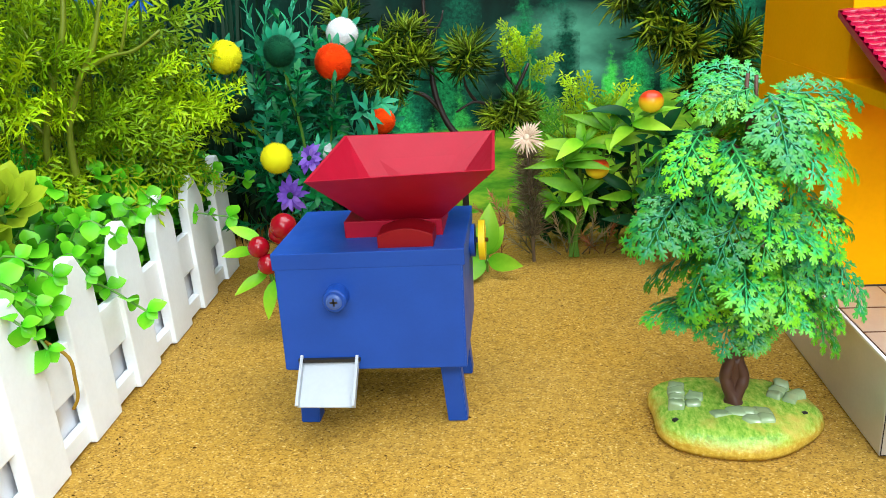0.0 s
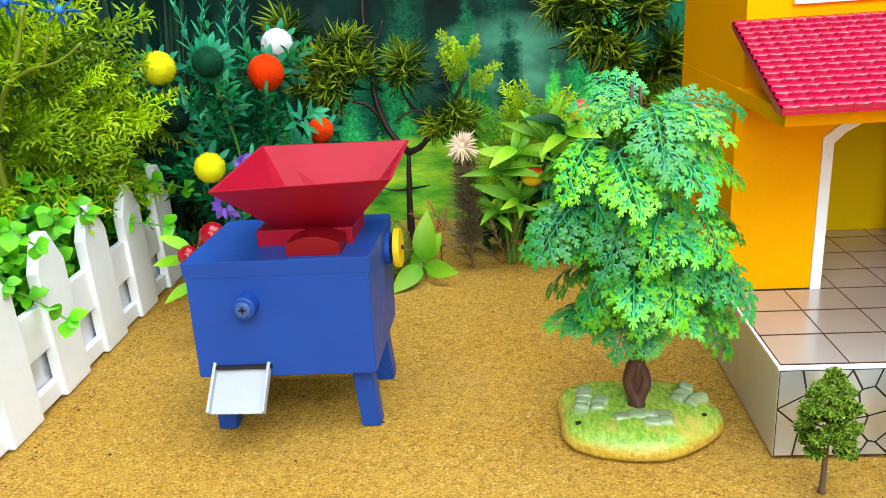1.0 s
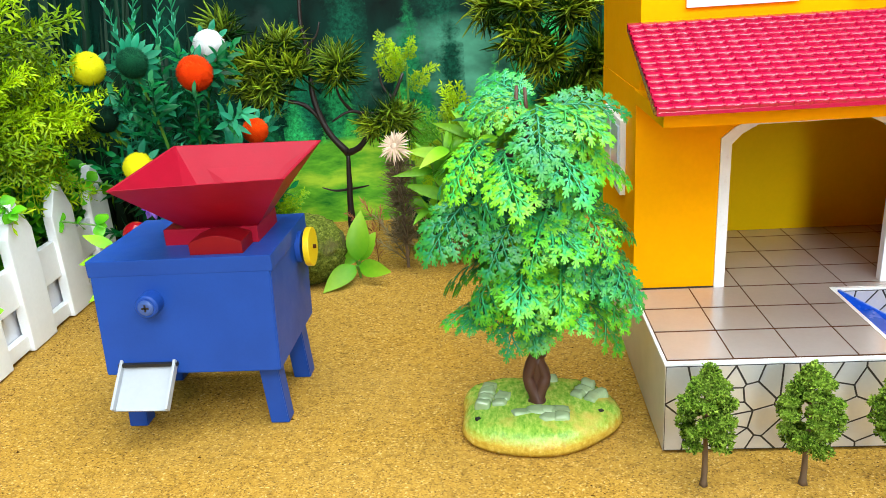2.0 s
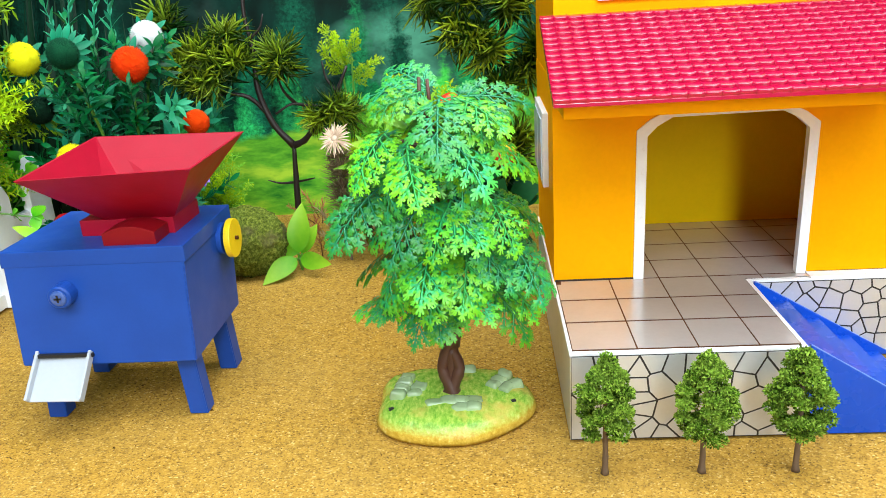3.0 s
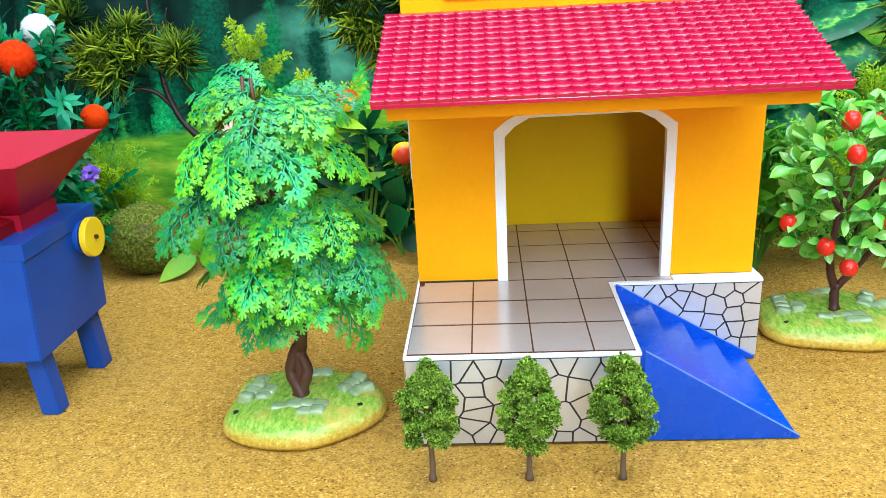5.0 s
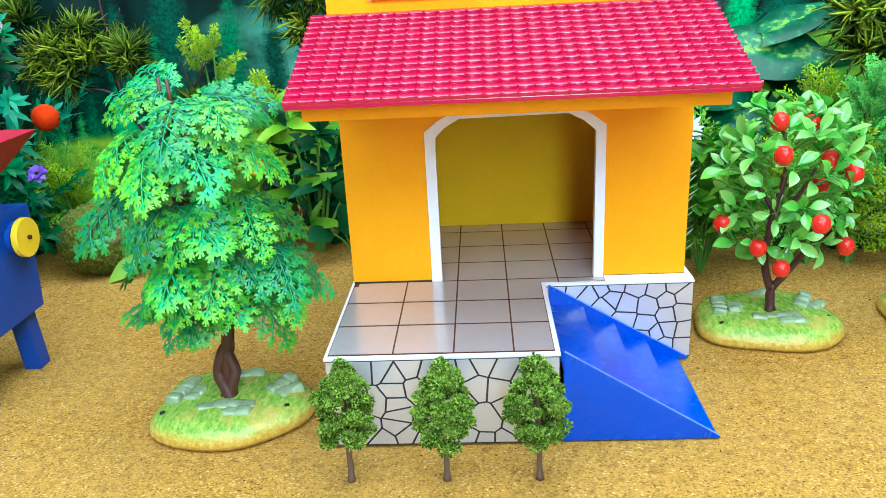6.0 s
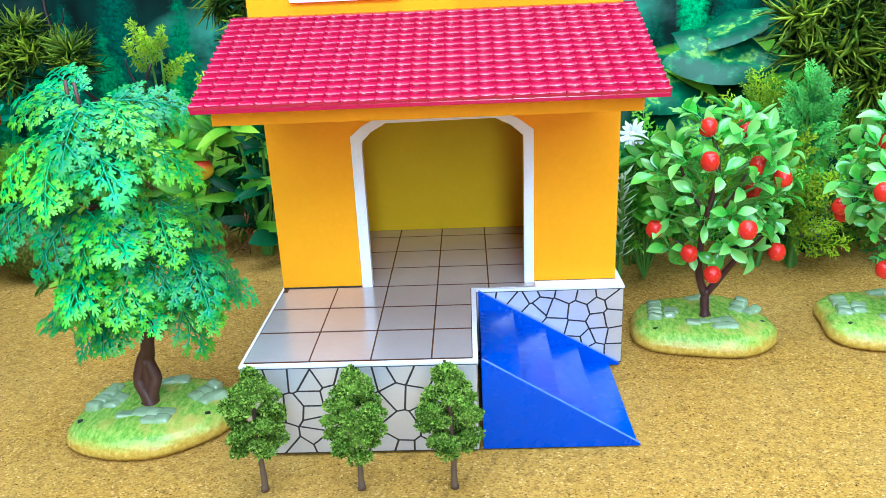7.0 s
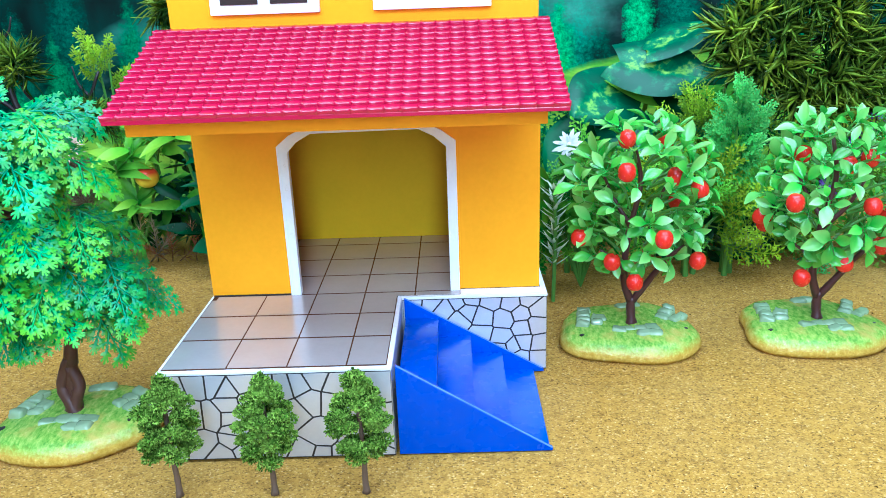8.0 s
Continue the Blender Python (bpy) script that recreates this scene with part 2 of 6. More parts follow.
def printed_forest():
    """A printed sheet: rows of conifers one behind the other, drifting mist, and a sunlit meadow below."""
    m, n, l, b = material("printed_forest_sheet", 0.6, 0, 0.12)
    v = coords(n, l)
    sep = n.new("ShaderNodeSeparateXYZ")
    l.new(v, sep.inputs[0])
    x, z = sep.outputs["X"], sep.outputs["Z"]

    def sum_of(kind, *values):
        q = n.new("ShaderNodeMath")
        q.operation = kind
        for socket, value in zip(q.inputs, values):
            if isinstance(value, (int, float)):
                socket.default_value = value
            else:
                l.new(value, socket)
        return q.outputs[0]
    leaves = noise_tex(n, l, v, 260, 5, 0.75)
    ragged = noise_tex(n, l, coords(n, l, (1.0, 1.0, 1.5)), 70, 6, 0.78)

    def row(col, pitch, shift, low, more, steep, dark, light, soft):
        """One row of pointed firs over what lies behind: every tree with a height and a green of its own."""
        u = sum_of("ADD", sum_of("DIVIDE", x, pitch), shift)
        i = sum_of("FLOOR", u)
        dice, tone = n.new("ShaderNodeTexWhiteNoise"), n.new("ShaderNodeTexWhiteNoise")
        dice.noise_dimensions = tone.noise_dimensions = "1D"
        l.new(i, dice.inputs["W"])
        l.new(sum_of("ADD", i, 37.3), tone.inputs["W"])
        aside = sum_of("ABSOLUTE", sum_of("ADD", sum_of("SUBTRACT", u, i), sum_of("MULTIPLY_ADD", tone.outputs["Value"], 0.3, -0.65)))
        gap = sum_of("SUBTRACT", sum_of("MULTIPLY_ADD", dice.outputs["Value"], more, low), z)
        inside = sum_of("SUBTRACT", sum_of("MINIMUM", sum_of("MULTIPLY", gap, steep), 0.29), aside)
        inside = sum_of("ADD", inside, sum_of("MULTIPLY_ADD", ragged, 1.1, -0.55))
        cut = n.new("ShaderNodeMapRange")
        cut.inputs["From Min"].default_value, cut.inputs["From Max"].default_value = -soft, soft
        l.new(inside, cut.inputs["Value"])
        tree = mix(n, l, tone.outputs["Value"], dark, light)
        tree = mix(n, l, 0.85, tree, mix(n, l, 1.0, tree, ramp(n, l, leaves, [(0.34, (0.12, 0.12, 0.12)), (0.66, (0.92, 0.92, 0.92))]), "OVERLAY"))
        return mix(n, l, cut.outputs["Result"], col, tree)
    col = ramp(n, l, noise_tex(n, l, coords(n, l, (1, 1, 0.5)), 30, 4), [(0.35, (0.001, 0.007, 0.005)), (0.65, (0.002, 0.028, 0.019))])
    col = row(col, 0.043, 0.2, 0.16, 0.12, 9.0, (0.001, 0.024, 0.016), (0.010, 0.18, 0.09), 0.25)
    def drift(px, pz, reach, fac):
        """Mist that thins out round one spot of the print."""
        gone = sum_of("POWER", sum_of("ADD", sum_of("POWER", sum_of("DIVIDE", sum_of("SUBTRACT", x, px), reach * 1.7), 2.0), sum_of("POWER", sum_of("DIVIDE", sum_of("SUBTRACT", z, pz), reach), 2.0)), 0.5)
        return sum_of("MULTIPLY", sum_of("MAXIMUM", sum_of("SUBTRACT", 1.0, gone), 0.0), fac)
    cloud = noise_tex(n, l, coords(n, l, (0.8, 1, 1.3)), 11, 5, 0.6)
    spots = sum_of("ADD", drift(0.11, 0.140, 0.058, 0.9), drift(0.46, 0.20, 0.06, 0.3))
    haze = ramp(n, l, sum_of("MULTIPLY", sum_of("POWER", spots, 0.6), sum_of("MULTIPLY_ADD", cloud, 2.6, -0.75)), [(0.10, (0, 0, 0)), (0.75, (0.68, 0.68, 0.68))])
    col = mix(n, l, haze, col, (0.20, 0.72, 0.46))
    col = row(col, 0.036, 0.6, 0.10, 0.11, 11.0, (0.002, 0.050, 0.028), (0.034, 0.54, 0.15), 0.16)
    wisp = ramp(n, l, noise_tex(n, l, coords(n, l, (0.9, 1, 1.2)), 13, 5, 0.65), [(0.60, (0, 0, 0)), (0.76, (0.4, 0.4, 0.4))])
    col = mix(n, l, sum_of("MULTIPLY", wisp, sum_of("ADD", spots, 0.1)), col, (0.42, 0.78, 0.66))
    col = row(col, 0.024, 0.1, 0.075, 0.075, 13.0, (0.006, 0.17, 0.05), (0.10, 0.80, 0.11), 0.14)
    meadow = ramp(n, l, noise_tex(n, l, coords(n, l, (0.5, 1, 1.6)), 34, 5, 0.6), [(0.32, (0.02, 0.20, 0.02)), (0.48, (0.16, 0.50, 0.03)), (0.64, (0.48, 0.74, 0.05))])
    edge = sum_of("ADD", sum_of("MULTIPLY_ADD", noise_tex(n, l, coords(n, l, (1, 0, 0)), 7, 3), 0.05, 0.058), sum_of("MULTIPLY", x, 0.10))
    cut = n.new("ShaderNodeMapRange")
    cut.inputs["From Min"].default_value, cut.inputs["From Max"].default_value = -0.003, 0.003
    l.new(sum_of("SUBTRACT", edge, z), cut.inputs["Value"])
    l.new(mix(n, l, cut.outputs["Result"], col, meadow), b.inputs["Base Color"])
    return m


FOREST = printed_forest()
sheet = part("backdrop", box(-1.1, 1.7, 0.735, 0.737, -0.001, 0.75, 0), FOREST)
tagged(sheet, "printed sheet with a misty green conifer forest and meadow", "backdrop", kind="structure")


# ---- toy grain mill ----
def grain_mill():
    top = thing("toy_grain_mill", "blue-painted wooden toy mill with crimson hopper and grey chute", "toy machine", -0.012, 0.390, 0)

    def at(x, y, z):
        return (x + 0.012, y - 0.390, z)
    bm = bmesh.new()
    # the body narrows a little towards its floor
    up = [at(-0.0595, 0.3545, 0.0967), at(0.035, 0.3545, 0.0967), at(0.0357, 0.427, 0.0967), at(-0.0588, 0.427, 0.0967)]
    lo = [at(-0.0592, 0.3490, 0.0352), at(0.0345, 0.3490, 0.0352), at(0.0345, 0.4225, 0.0352), at(-0.0585, 0.4225, 0.0352)]
    a, c = [bm.verts.new(p) for p in up], [bm.verts.new(p) for p in lo]
    bm.faces.new(a)
    bm.faces.new(c[::-1])
    for i in range(4):
        bm.faces.new((a[i], c[i], c[(i + 1) % 4], a[(i + 1) % 4]))
    bmesh.ops.recalc_face_normals(bm, faces=bm.faces)
    bmesh.ops.bevel(bm, geom=list(bm.edges), offset=0.0006, segments=2, affect="EDGES")
    part("body", bm, BLUE, top)
    part("lid", box(*[v for p in ((-0.0485, 0.0481), (-0.0364, 0.0374)) for v in p], 0.0885, 0.0972, 0.0006), BLUE, top, "thin blue lid with a faint seam")
    for x0, x1, y0, y1 in ((0.0222, 0.0325, 0.3565, 0.3665), (-0.0575, -0.0472, 0.3565, 0.3665), (0.0222, 0.0325, 0.4075, 0.4185), (-0.0575, -0.0472, 0.4075, 0.4185)):
        b = bmesh.new()
        lean = 0.0025 * (1 if x0 > 0 else -1)
        f = [b.verts.new(at(x, y, -0.0005)) for x, y in ((x0, y0), (x1, y0), (x1, y1), (x0, y1))]
        g = [b.verts.new(at(x - lean, y, 0.0365)) for x, y in ((x0, y0), (x1, y0), (x1, y1), (x0, y1))]
        b.faces.new(f[::-1])
        b.faces.new(g)
        for i in range(4):
            b.faces.new((f[i], f[(i + 1) % 4], g[(i + 1) % 4], g[i]))
        bmesh.ops.recalc_face_normals(b, faces=b.faces)
        bmesh.ops.bevel(b, geom=list(b.edges), offset=0.0005, segments=2, affect="EDGES")
        part("leg", b, BLUE, top)
    # knob with a crosshead screw
    kx, ky, kz = at(-0.0285, 0.3515, 0.0748)
    knob = part("knob", tube([(kx, ky + 0.002, kz), (kx, ky - 0.0060, kz), (kx, ky - 0.0068, kz)], [0.0061, 0.0061, 0.0053], 28), BLUE, top, smooth=False)
    head = part("screw_head", tube([(kx, ky - 0.0062, kz), (kx, ky - 0.0074, kz), (kx, ky - 0.0079, kz)], [0.0042, 0.0040, 0.0028], 20), STEEL, knob, "blue-painted crosshead screw")
    for w, h in ((0.0019, 0.0005), (0.0005, 0.0019)):
        part("slot", box(kx - w, kx + w, ky - 0.0081, ky - 0.0077, kz - h, kz + h, 0), BLACK, knob)
    # chute: a tray with two upright lips, sloping out and down, below a thin black strip
    part("slot", box(*[v for v in (-0.0515 + 0.012, -0.0195 + 0.012)], 0.3475 - 0.390, 0.3512 - 0.390, 0.0402, 0.0420, 0), BLACK, top, "thin black strip where the chute meets the body")
    chute = Matrix.Translation(at(-0.0354, 0.3515, 0.0412)) @ pose(0, 0, 0, 45, 0, -1.5)
    tray = part("chute", box(-0.0150, 0.0150, -0.0262, 0.0, -0.0006, 0.0006, 0.0002), GREY_PLASTIC, top, "pale grey plastic chute", m=chute)
    for s in (-1, 1):
        part("lip", box(s * 0.0144 - 0.0008, s * 0.0144 + 0.0008, -0.0262, 0.0, 0.0004, 0.0038, 0.0003), GREY_PLASTIC, tray)
    # hopper block, arched plate, funnel
    part("hopper_base", box(-0.0268 + 0.012, 0.0240 + 0.012, 0.3757 - 0.390, 0.4120 - 0.390, 0.0968, 0.1058, 0.0005), RED, top)
    arch = [(-0.0068 + 0.012, 0.0966), (0.0208 + 0.012, 0.0966), (0.0208 + 0.012, 0.1035)]
    arch += [(0.0208 + 0.012 - 0.0276 * k / 10, 0.1035 + 0.0034 * math.sin(math.pi * k / 10)) for k in range(1, 10)] + [(-0.0068 + 0.012, 0.1035)]
    part("front_plate", prism(arch, "y", 0.3580 - 0.390, 0.3756 - 0.390, 0.0004), RED_DARK, top, "dark red plate with an arched top")
    rim = [at(-0.0350, 0.3418, 0.1362), at(0.0532, 0.3372, 0.1392), at(0.0510, 0.4285, 0.1394), at(-0.0312, 0.4180, 0.1425)]
    foot = [at(-0.0150, 0.3790, 0.1050), at(0.0235, 0.3790, 0.1050), at(0.0235, 0.4030, 0.1050), at(-0.0100, 0.4030, 0.1050)]
    b = bmesh.new()
    cen = sum((Vector(p) for p in rim), Vector()) / 4
    ro = [b.verts.new(p) for p in rim]
    ri = [b.verts.new(Vector(p) + (cen - Vector(p)).normalized() * 0.0022) for p in rim]
    cf = sum((Vector(p) for p in foot), Vector()) / 4
    fo = [b.verts.new(p) for p in foot]
    fi = [b.verts.new(Vector(p) + (cf - Vector(p)).normalized() * 0.0020 + Vector((0, 0, 0.0008))) for p in foot]
    for i in range(4):
        j = (i + 1) % 4
        b.faces.new((ro[i], ro[j], ri[j], ri[i]))
        b.faces.new((fo[i], fo[j], ro[j], ro[i]))
        b.faces.new((ri[i], ri[j], fi[j], fi[i]))
        b.faces.new((fo[j], fo[i], fi[i], fi[j]))
    bmesh.ops.recalc_face_normals(b, faces=b.faces)
    part("hopper", b, RED, top, "crimson four-sided funnel with a thin rim")
    # drive wheel on a short axle
    hub = part("hub", disc(0.0092, 0.0, 0.0030, 28), BLUE, top, m=Matrix.Translation(at(0.0352, 0.4085, 0.0825)))
    part("axle", disc(0.0016, 0.0028, 0.0055, 12, 0), STEEL, hub)
    wheel = part("wheel", disc(0.0112, -0.0018, 0.0018, 36, 0.0005), YELLOW, top, "yellow plastic wheel", m=Matrix.Translation(at(0.0420, 0.4085, 0.0825)))
    part("hub_pin", disc(0.0012, 0.0012, 0.0034, 12, 0.0002), BROWN_JOINT, wheel)
    return top


grain_mill()


# ---- house ----
def clip_cell(poly, p, q, gap=0.0):
    """The side of a convex outline that lies nearer to p than to q."""
    dx, dy = q[0] - p[0], q[1] - p[1]
    far = math.hypot(dx, dy)
    mx, my = (p[0] + q[0]) / 2 - gap * dx / far, (p[1] + q[1]) / 2 - gap * dy / far
    out = []
    for a, b in zip(poly, poly[1:] + poly[:1]):
        sa, sb = (a[0] - mx) * dx + (a[1] - my) * dy, (b[0] - mx) * dx + (b[1] - my) * dy
        if sa <= 0:
            out.append(a)
        if sa * sb < 0:
            t = sa / (sa - sb)
            out.append((a[0] + (b[0] - a[0]) * t, a[1] + (b[1] - a[1]) * t))
    return out


def stones(parent, seeds, x0, x1, z0, z1, y, gap=0.00048):
    """Flat irregular stones between drawn joints, proud of the dark card by a hair."""
    for i, p in enumerate(seeds):
        cell = [(x0, z0), (x1, z0), (x1, z1), (x0, z1)]
        for j, q in enumerate(seeds):
            if i != j and cell:
                cell = clip_cell(cell, p, q, gap)
        if len(cell) < 3:
            continue
        part("stone", prism(cell, "y", y - 0.00025, y + 0.0003), SILVER, parent)


def house():
    top = thing("toy_house", "orange toy house with pink tiled porch roof and stone-patterned base", "toy house", 0.318, 0.46, 0)
    base = Matrix.Translation((-0.318, -0.46, 0))

    def add(name, bm, mat, parent=top, label=""):
        return part(name, bm, mat, parent, label, m=base if parent is top else None)
    # platform: an L, its front bay to the left of the stairs
    slab = add("platform", prism([(0.2240, 0.3225), (0.3318, 0.3225), (0.3318, 0.4038), (0.4128, 0.4038), (0.4128, 0.54), (0.2240, 0.54)], "z", 0.0, 0.0455, 0.0003), SILVER, label="silver-grey card platform with drawn stone joints")
    add("floor_card", prism([(0.2236, 0.3221), (0.3322, 0.3221), (0.3322, 0.4034), (0.4131, 0.4034), (0.4131, 0.54), (0.2236, 0.54)], "z", 0.0453, 0.0468, 0.0003), TRIM, label="white card edge round the floor")
    joints = add("joint_card", prism([(0.2252, 0.3245), (0.3298, 0.3245), (0.3298, 0.4058), (0.4100, 0.4058), (0.4100, 0.512), (0.2252, 0.512)], "z", 0.0466, 0.04705), BROWN_JOINT)
    front_card = add("front_joint_card", box(0.2244, 0.3316, 0.3219, 0.3224, 0.0004, 0.0452, 0), JOINT)
    right_card = add("side_joint_card", box(0.3325, 0.4126, 0.4032, 0.4037, 0.0004, 0.0452, 0), JOINT)
    # walls: the front one has an arch cut through it
    arch_in = [(0.2749, 0.0468), (0.2749, 0.1287), (0.2800, 0.1340), (0.2880, 0.1385), (0.3450, 0.1392), (0.3530, 0.1352), (0.3594, 0.1295), (0.3594, 0.0468)]
    arch_out = [(0.2692, 0.0468), (0.2692, 0.1320), (0.2760, 0.1376), (0.2860, 0.1424), (0.3468, 0.1430), (0.3570, 0.1384), (0.3647, 0.1325), (0.3647, 0.0468)]
    outline = [(0.2246, 0.0468), *arch_out, (0.4093, 0.0468), (0.4093, 0.158), (0.2246, 0.158)]
    add("front_wall", prism(outline, "y", 0.4120, 0.4150), ORANGE)
    trim = [*arch_in, *arch_out[::-1]]
    add("arch_trim", prism(trim, "y", 0.4110, 0.4160, 0.0002), TRIM, label="white painted arch surround")
    add("side_wall", box(0.2246, 0.2276, 0.4150, 0.54, 0.0468, 0.158, 0.0002), ORANGE)
    add("side_wall", box(0.4063, 0.4093, 0.4150, 0.54, 0.0468, 0.158, 0.0002), ORANGE)
    add("inner_back_wall", box(0.2276, 0.4063, 0.5110, 0.5140, 0.0468, 0.158, 0), OCHRE, label="ochre-yellow back wall of the porch room")
    # thin dark strips stand in for the gap shadow under the front wall
    add("wall_foot", box(0.2250, 0.2690, 0.4114, 0.4122, 0.0469, 0.0478, 0), JOINT)
    add("wall_foot", box(0.3650, 0.4090, 0.4114, 0.4122, 0.0469, 0.0478, 0), JOINT)
    add("floor_edge", box(0.3650, 0.4127, 0.4039, 0.4117, 0.0467, 0.0477, 0.0002), TRIM, label="white card strip along the wall foot")
    add("lintel_beam", box(0.2230, 0.4040, 0.3360, 0.4108, 0.1535, 0.1606, 0.0004), ORANGE, label="orange beam under the porch roof")
    add("ceiling_card", box(0.2246, 0.4093, 0.4118, 0.54, 0.158, 0.160, 0), ORANGE)
    # upper storey with two windows
    add("upper_wall", box(0.2249, 0.4072, 0.4045, 0.54, 0.160, 0.262, 0.0005), ORANGE)
    for x0, x1 in ((0.2466, 0.3002), (0.3264, 0.3840)):
        win = add("window", box(x0, x1, 0.4015, 0.4044, 0.1998, 0.240, 0.0004), TRIM, label="white window frame with dark panes")
        mid = (x0 + x1) / 2
        for a, c in ((x0 + 0.0055, mid - 0.003), (mid + 0.003, x1 - 0.0055)):
            part("pane", box(a, c, 0.4009, 0.4018, 0.2045, 0.236, 0), DARK_PANE, win)
    side = add("window", box(0.2212, 0.2246, 0.4430, 0.5090, 0.0945, 0.1385, 0.0004), TRIM, label="white window frame with pale panes")
    for y0, y1 in ((0.4475, 0.4740), (0.4780, 0.5045)):
        part("pane", box(0.2204, 0.2214, y0, y1, 0.0985, 0.1345, 0), PANE_BLUE, side)
    # porch roof: sloping slab with a nose, moulded tiles
    zr = lambda y: 0.1620 + (y - 0.325) * (0.1935 - 0.1620) / (0.4045 - 0.325)
    wedge = [(0.3255, 0.1604), (0.3255, zr(0.3255)), (0.4045, zr(0.4045)), (0.4045, zr(0.4045) - 0.0030), (0.3330, 0.1604)]
    roof = add("roof", prism(wedge, "x", 0.2180, 0.4118, 0.0003), ROOF, label="pink-red moulded plastic tile roof")
    return top, roof, joints, front_card, right_card, slab, base


HOUSE, HOUSE_ROOF, FLOOR_JOINTS, FRONT_CARD, SIDE_CARD, SLAB, HOUSE_BASE = house()


def stairs():
    top = thing("toy_staircase", "glossy blue card staircase against the stone-patterned platform", "toy stairs", 0.365, 0.363, 0)
    off = Matrix.Translation((-0.365, -0.363, 0))
    front = [(0.3336, 0.0), (0.4064, 0.0), (0.4064, 0.0012), (0.3336, 0.0470)]
    part("stringer", prism(front, "y", 0.3228, 0.3252, 0.0003), BLUE_PLASTIC, top, m=off)
    back = [(0.3336, 0.0), (0.4110, 0.0), (0.4110, 0.0012), (0.3336, 0.0468)]
    part("stringer", prism(back, "y", 0.4006, 0.4030, 0.0003), BLUE_PLASTIC, top, m=off)
    for y0, y1, x1, z1 in ((0.3228, 0.3238, 0.4060, 0.0015), (0.4010, 0.4018, 0.4100, 0.0016)):
        run = math.hypot(x1 - 0.3340, 0.0470 - z1)
        edge = off @ pose(0.3340, 0, 0.0468) @ Matrix.Rotation(math.atan2(0.0470 - z1, x1 - 0.3340), 4, "Y")
        part("worn_edge", box(0.0, run, y0, y1, 0.0, 0.0004, 0.0), BLUE_WORN, top, "pale worn edge of the blue card", m=edge)
    for k in range(4):
        x0, x1 = 0.3340 + 0.0176 * k, 0.3340 + 0.0176 * (k + 1)
        z = 0.0352 - 0.0111 * k
        part("tread", box(x0, x1 + 0.0006, 0.3252, 0.4006, z - 0.0012, z, 0.0002), BLUE_PLASTIC, top, m=off)
        part("riser", box(x1 - 0.0006, x1 + 0.0004, 0.3254, 0.4004, max(0.0, z - 0.0110), z - 0.0012, 0.0), BLUE_PLASTIC, top, m=off)
    return top


stairs()


# ---- picket fence ----
def picket_fence():
    top = thing("picket_fence", "white painted picket fence standing before potted greenery", "fence", -0.1722, 0.42, 0, turn=2.9)

    def add(name, bm, mat=WHITE, label=""):
        return part(name, bm, mat, top, label)
    pitch = 0.0585
    for k in range(-4, 4 - 0):
        y = pitch * k - 0.0080
        w = 0.0155
        tall = 0.0998 + 0.0008 * math.sin(k * 2.1)
        shape = [(y - w, 0.0), (y + w, 0.0), (y + w, tall - 0.021), (y + 0.0035, tall), (y - 0.0035, tall), (y - w, tall - 0.021)]
        add("picket", prism(shape, "x", -0.0030, 0.0042, 0.0009))
    y0, y1 = -4 * pitch - 0.03, 3 * pitch + 0.006
    add("lower_rail", box(-0.0042, 0.0012, y0, y1, 0.0015, 0.0120, 0.0006))
    add("upper_rail", box(-0.0042, 0.0012, y0, y1, 0.0330, 0.0600, 0.0006))
    add("backing_board", box(-0.0068, -0.0046, y0, y1, 0.0, 0.0520, 0.0004), SILVER, "grey-white board behind the pickets")
    return top


picket_fence()


# ---- foliage helpers ----
def orient(pos, d, up=(0, 0, 1), s=1.0, roll=0.0):
    """A pose whose y runs along d and whose z leans towards up."""
    y, u = Vector(d).normalized(), Vector(up)
    z = u - y * u.dot(y)
    if z.length < 1e-3:
        z = Vector((1, 0.2, 0)) - y * Vector((1, 0.2, 0)).dot(y)
    z.normalize()
    x = y.cross(z)
    m = Matrix((x, y, z)).transposed().to_4x4()
    return Matrix.Translation(pos) @ m @ pose(0, 0, 0, 0, roll, 0) @ Matrix.Diagonal((s, s, s, 1))


def raw_mesh(name, verts, faces, mat, smooth=True):
    me = bpy.data.meshes.new(name)
    me.from_pydata(verts, [], faces)
    me.materials.append(mat)
    if smooth:
        for p in me.polygons:
            p.use_smooth = True
    me.update()
    return me


def add_blade(vs, fs, base, d, up, length, width, curl=0.1, fold=0.15, rows=5, peak=0.45, m=None):
    """One leaf along d: widest at peak of its length, folded along the midrib, tip curling down."""
    m = m or orient(base, d, up)
    k = len(vs)
    for i in range(rows + 1):
        s = i / rows
        w = math.sin(math.pi * min(1, s ** (math.log(0.5) / math.log(peak)))) ** 0.85 if 0 < s < 1 else 0.04
        w *= width / 2
        y, z = length * s, -curl * length * s * s
        for x, dz in ((-w, fold * w), (0, 0), (w, fold * w)):
            vs.append(tuple(m @ Vector((x, y, z + dz))))
    for i in range(rows):
        a = k + 3 * i
        fs += [(a, a + 1, a + 4, a + 3), (a + 1, a + 2, a + 5, a + 4)]


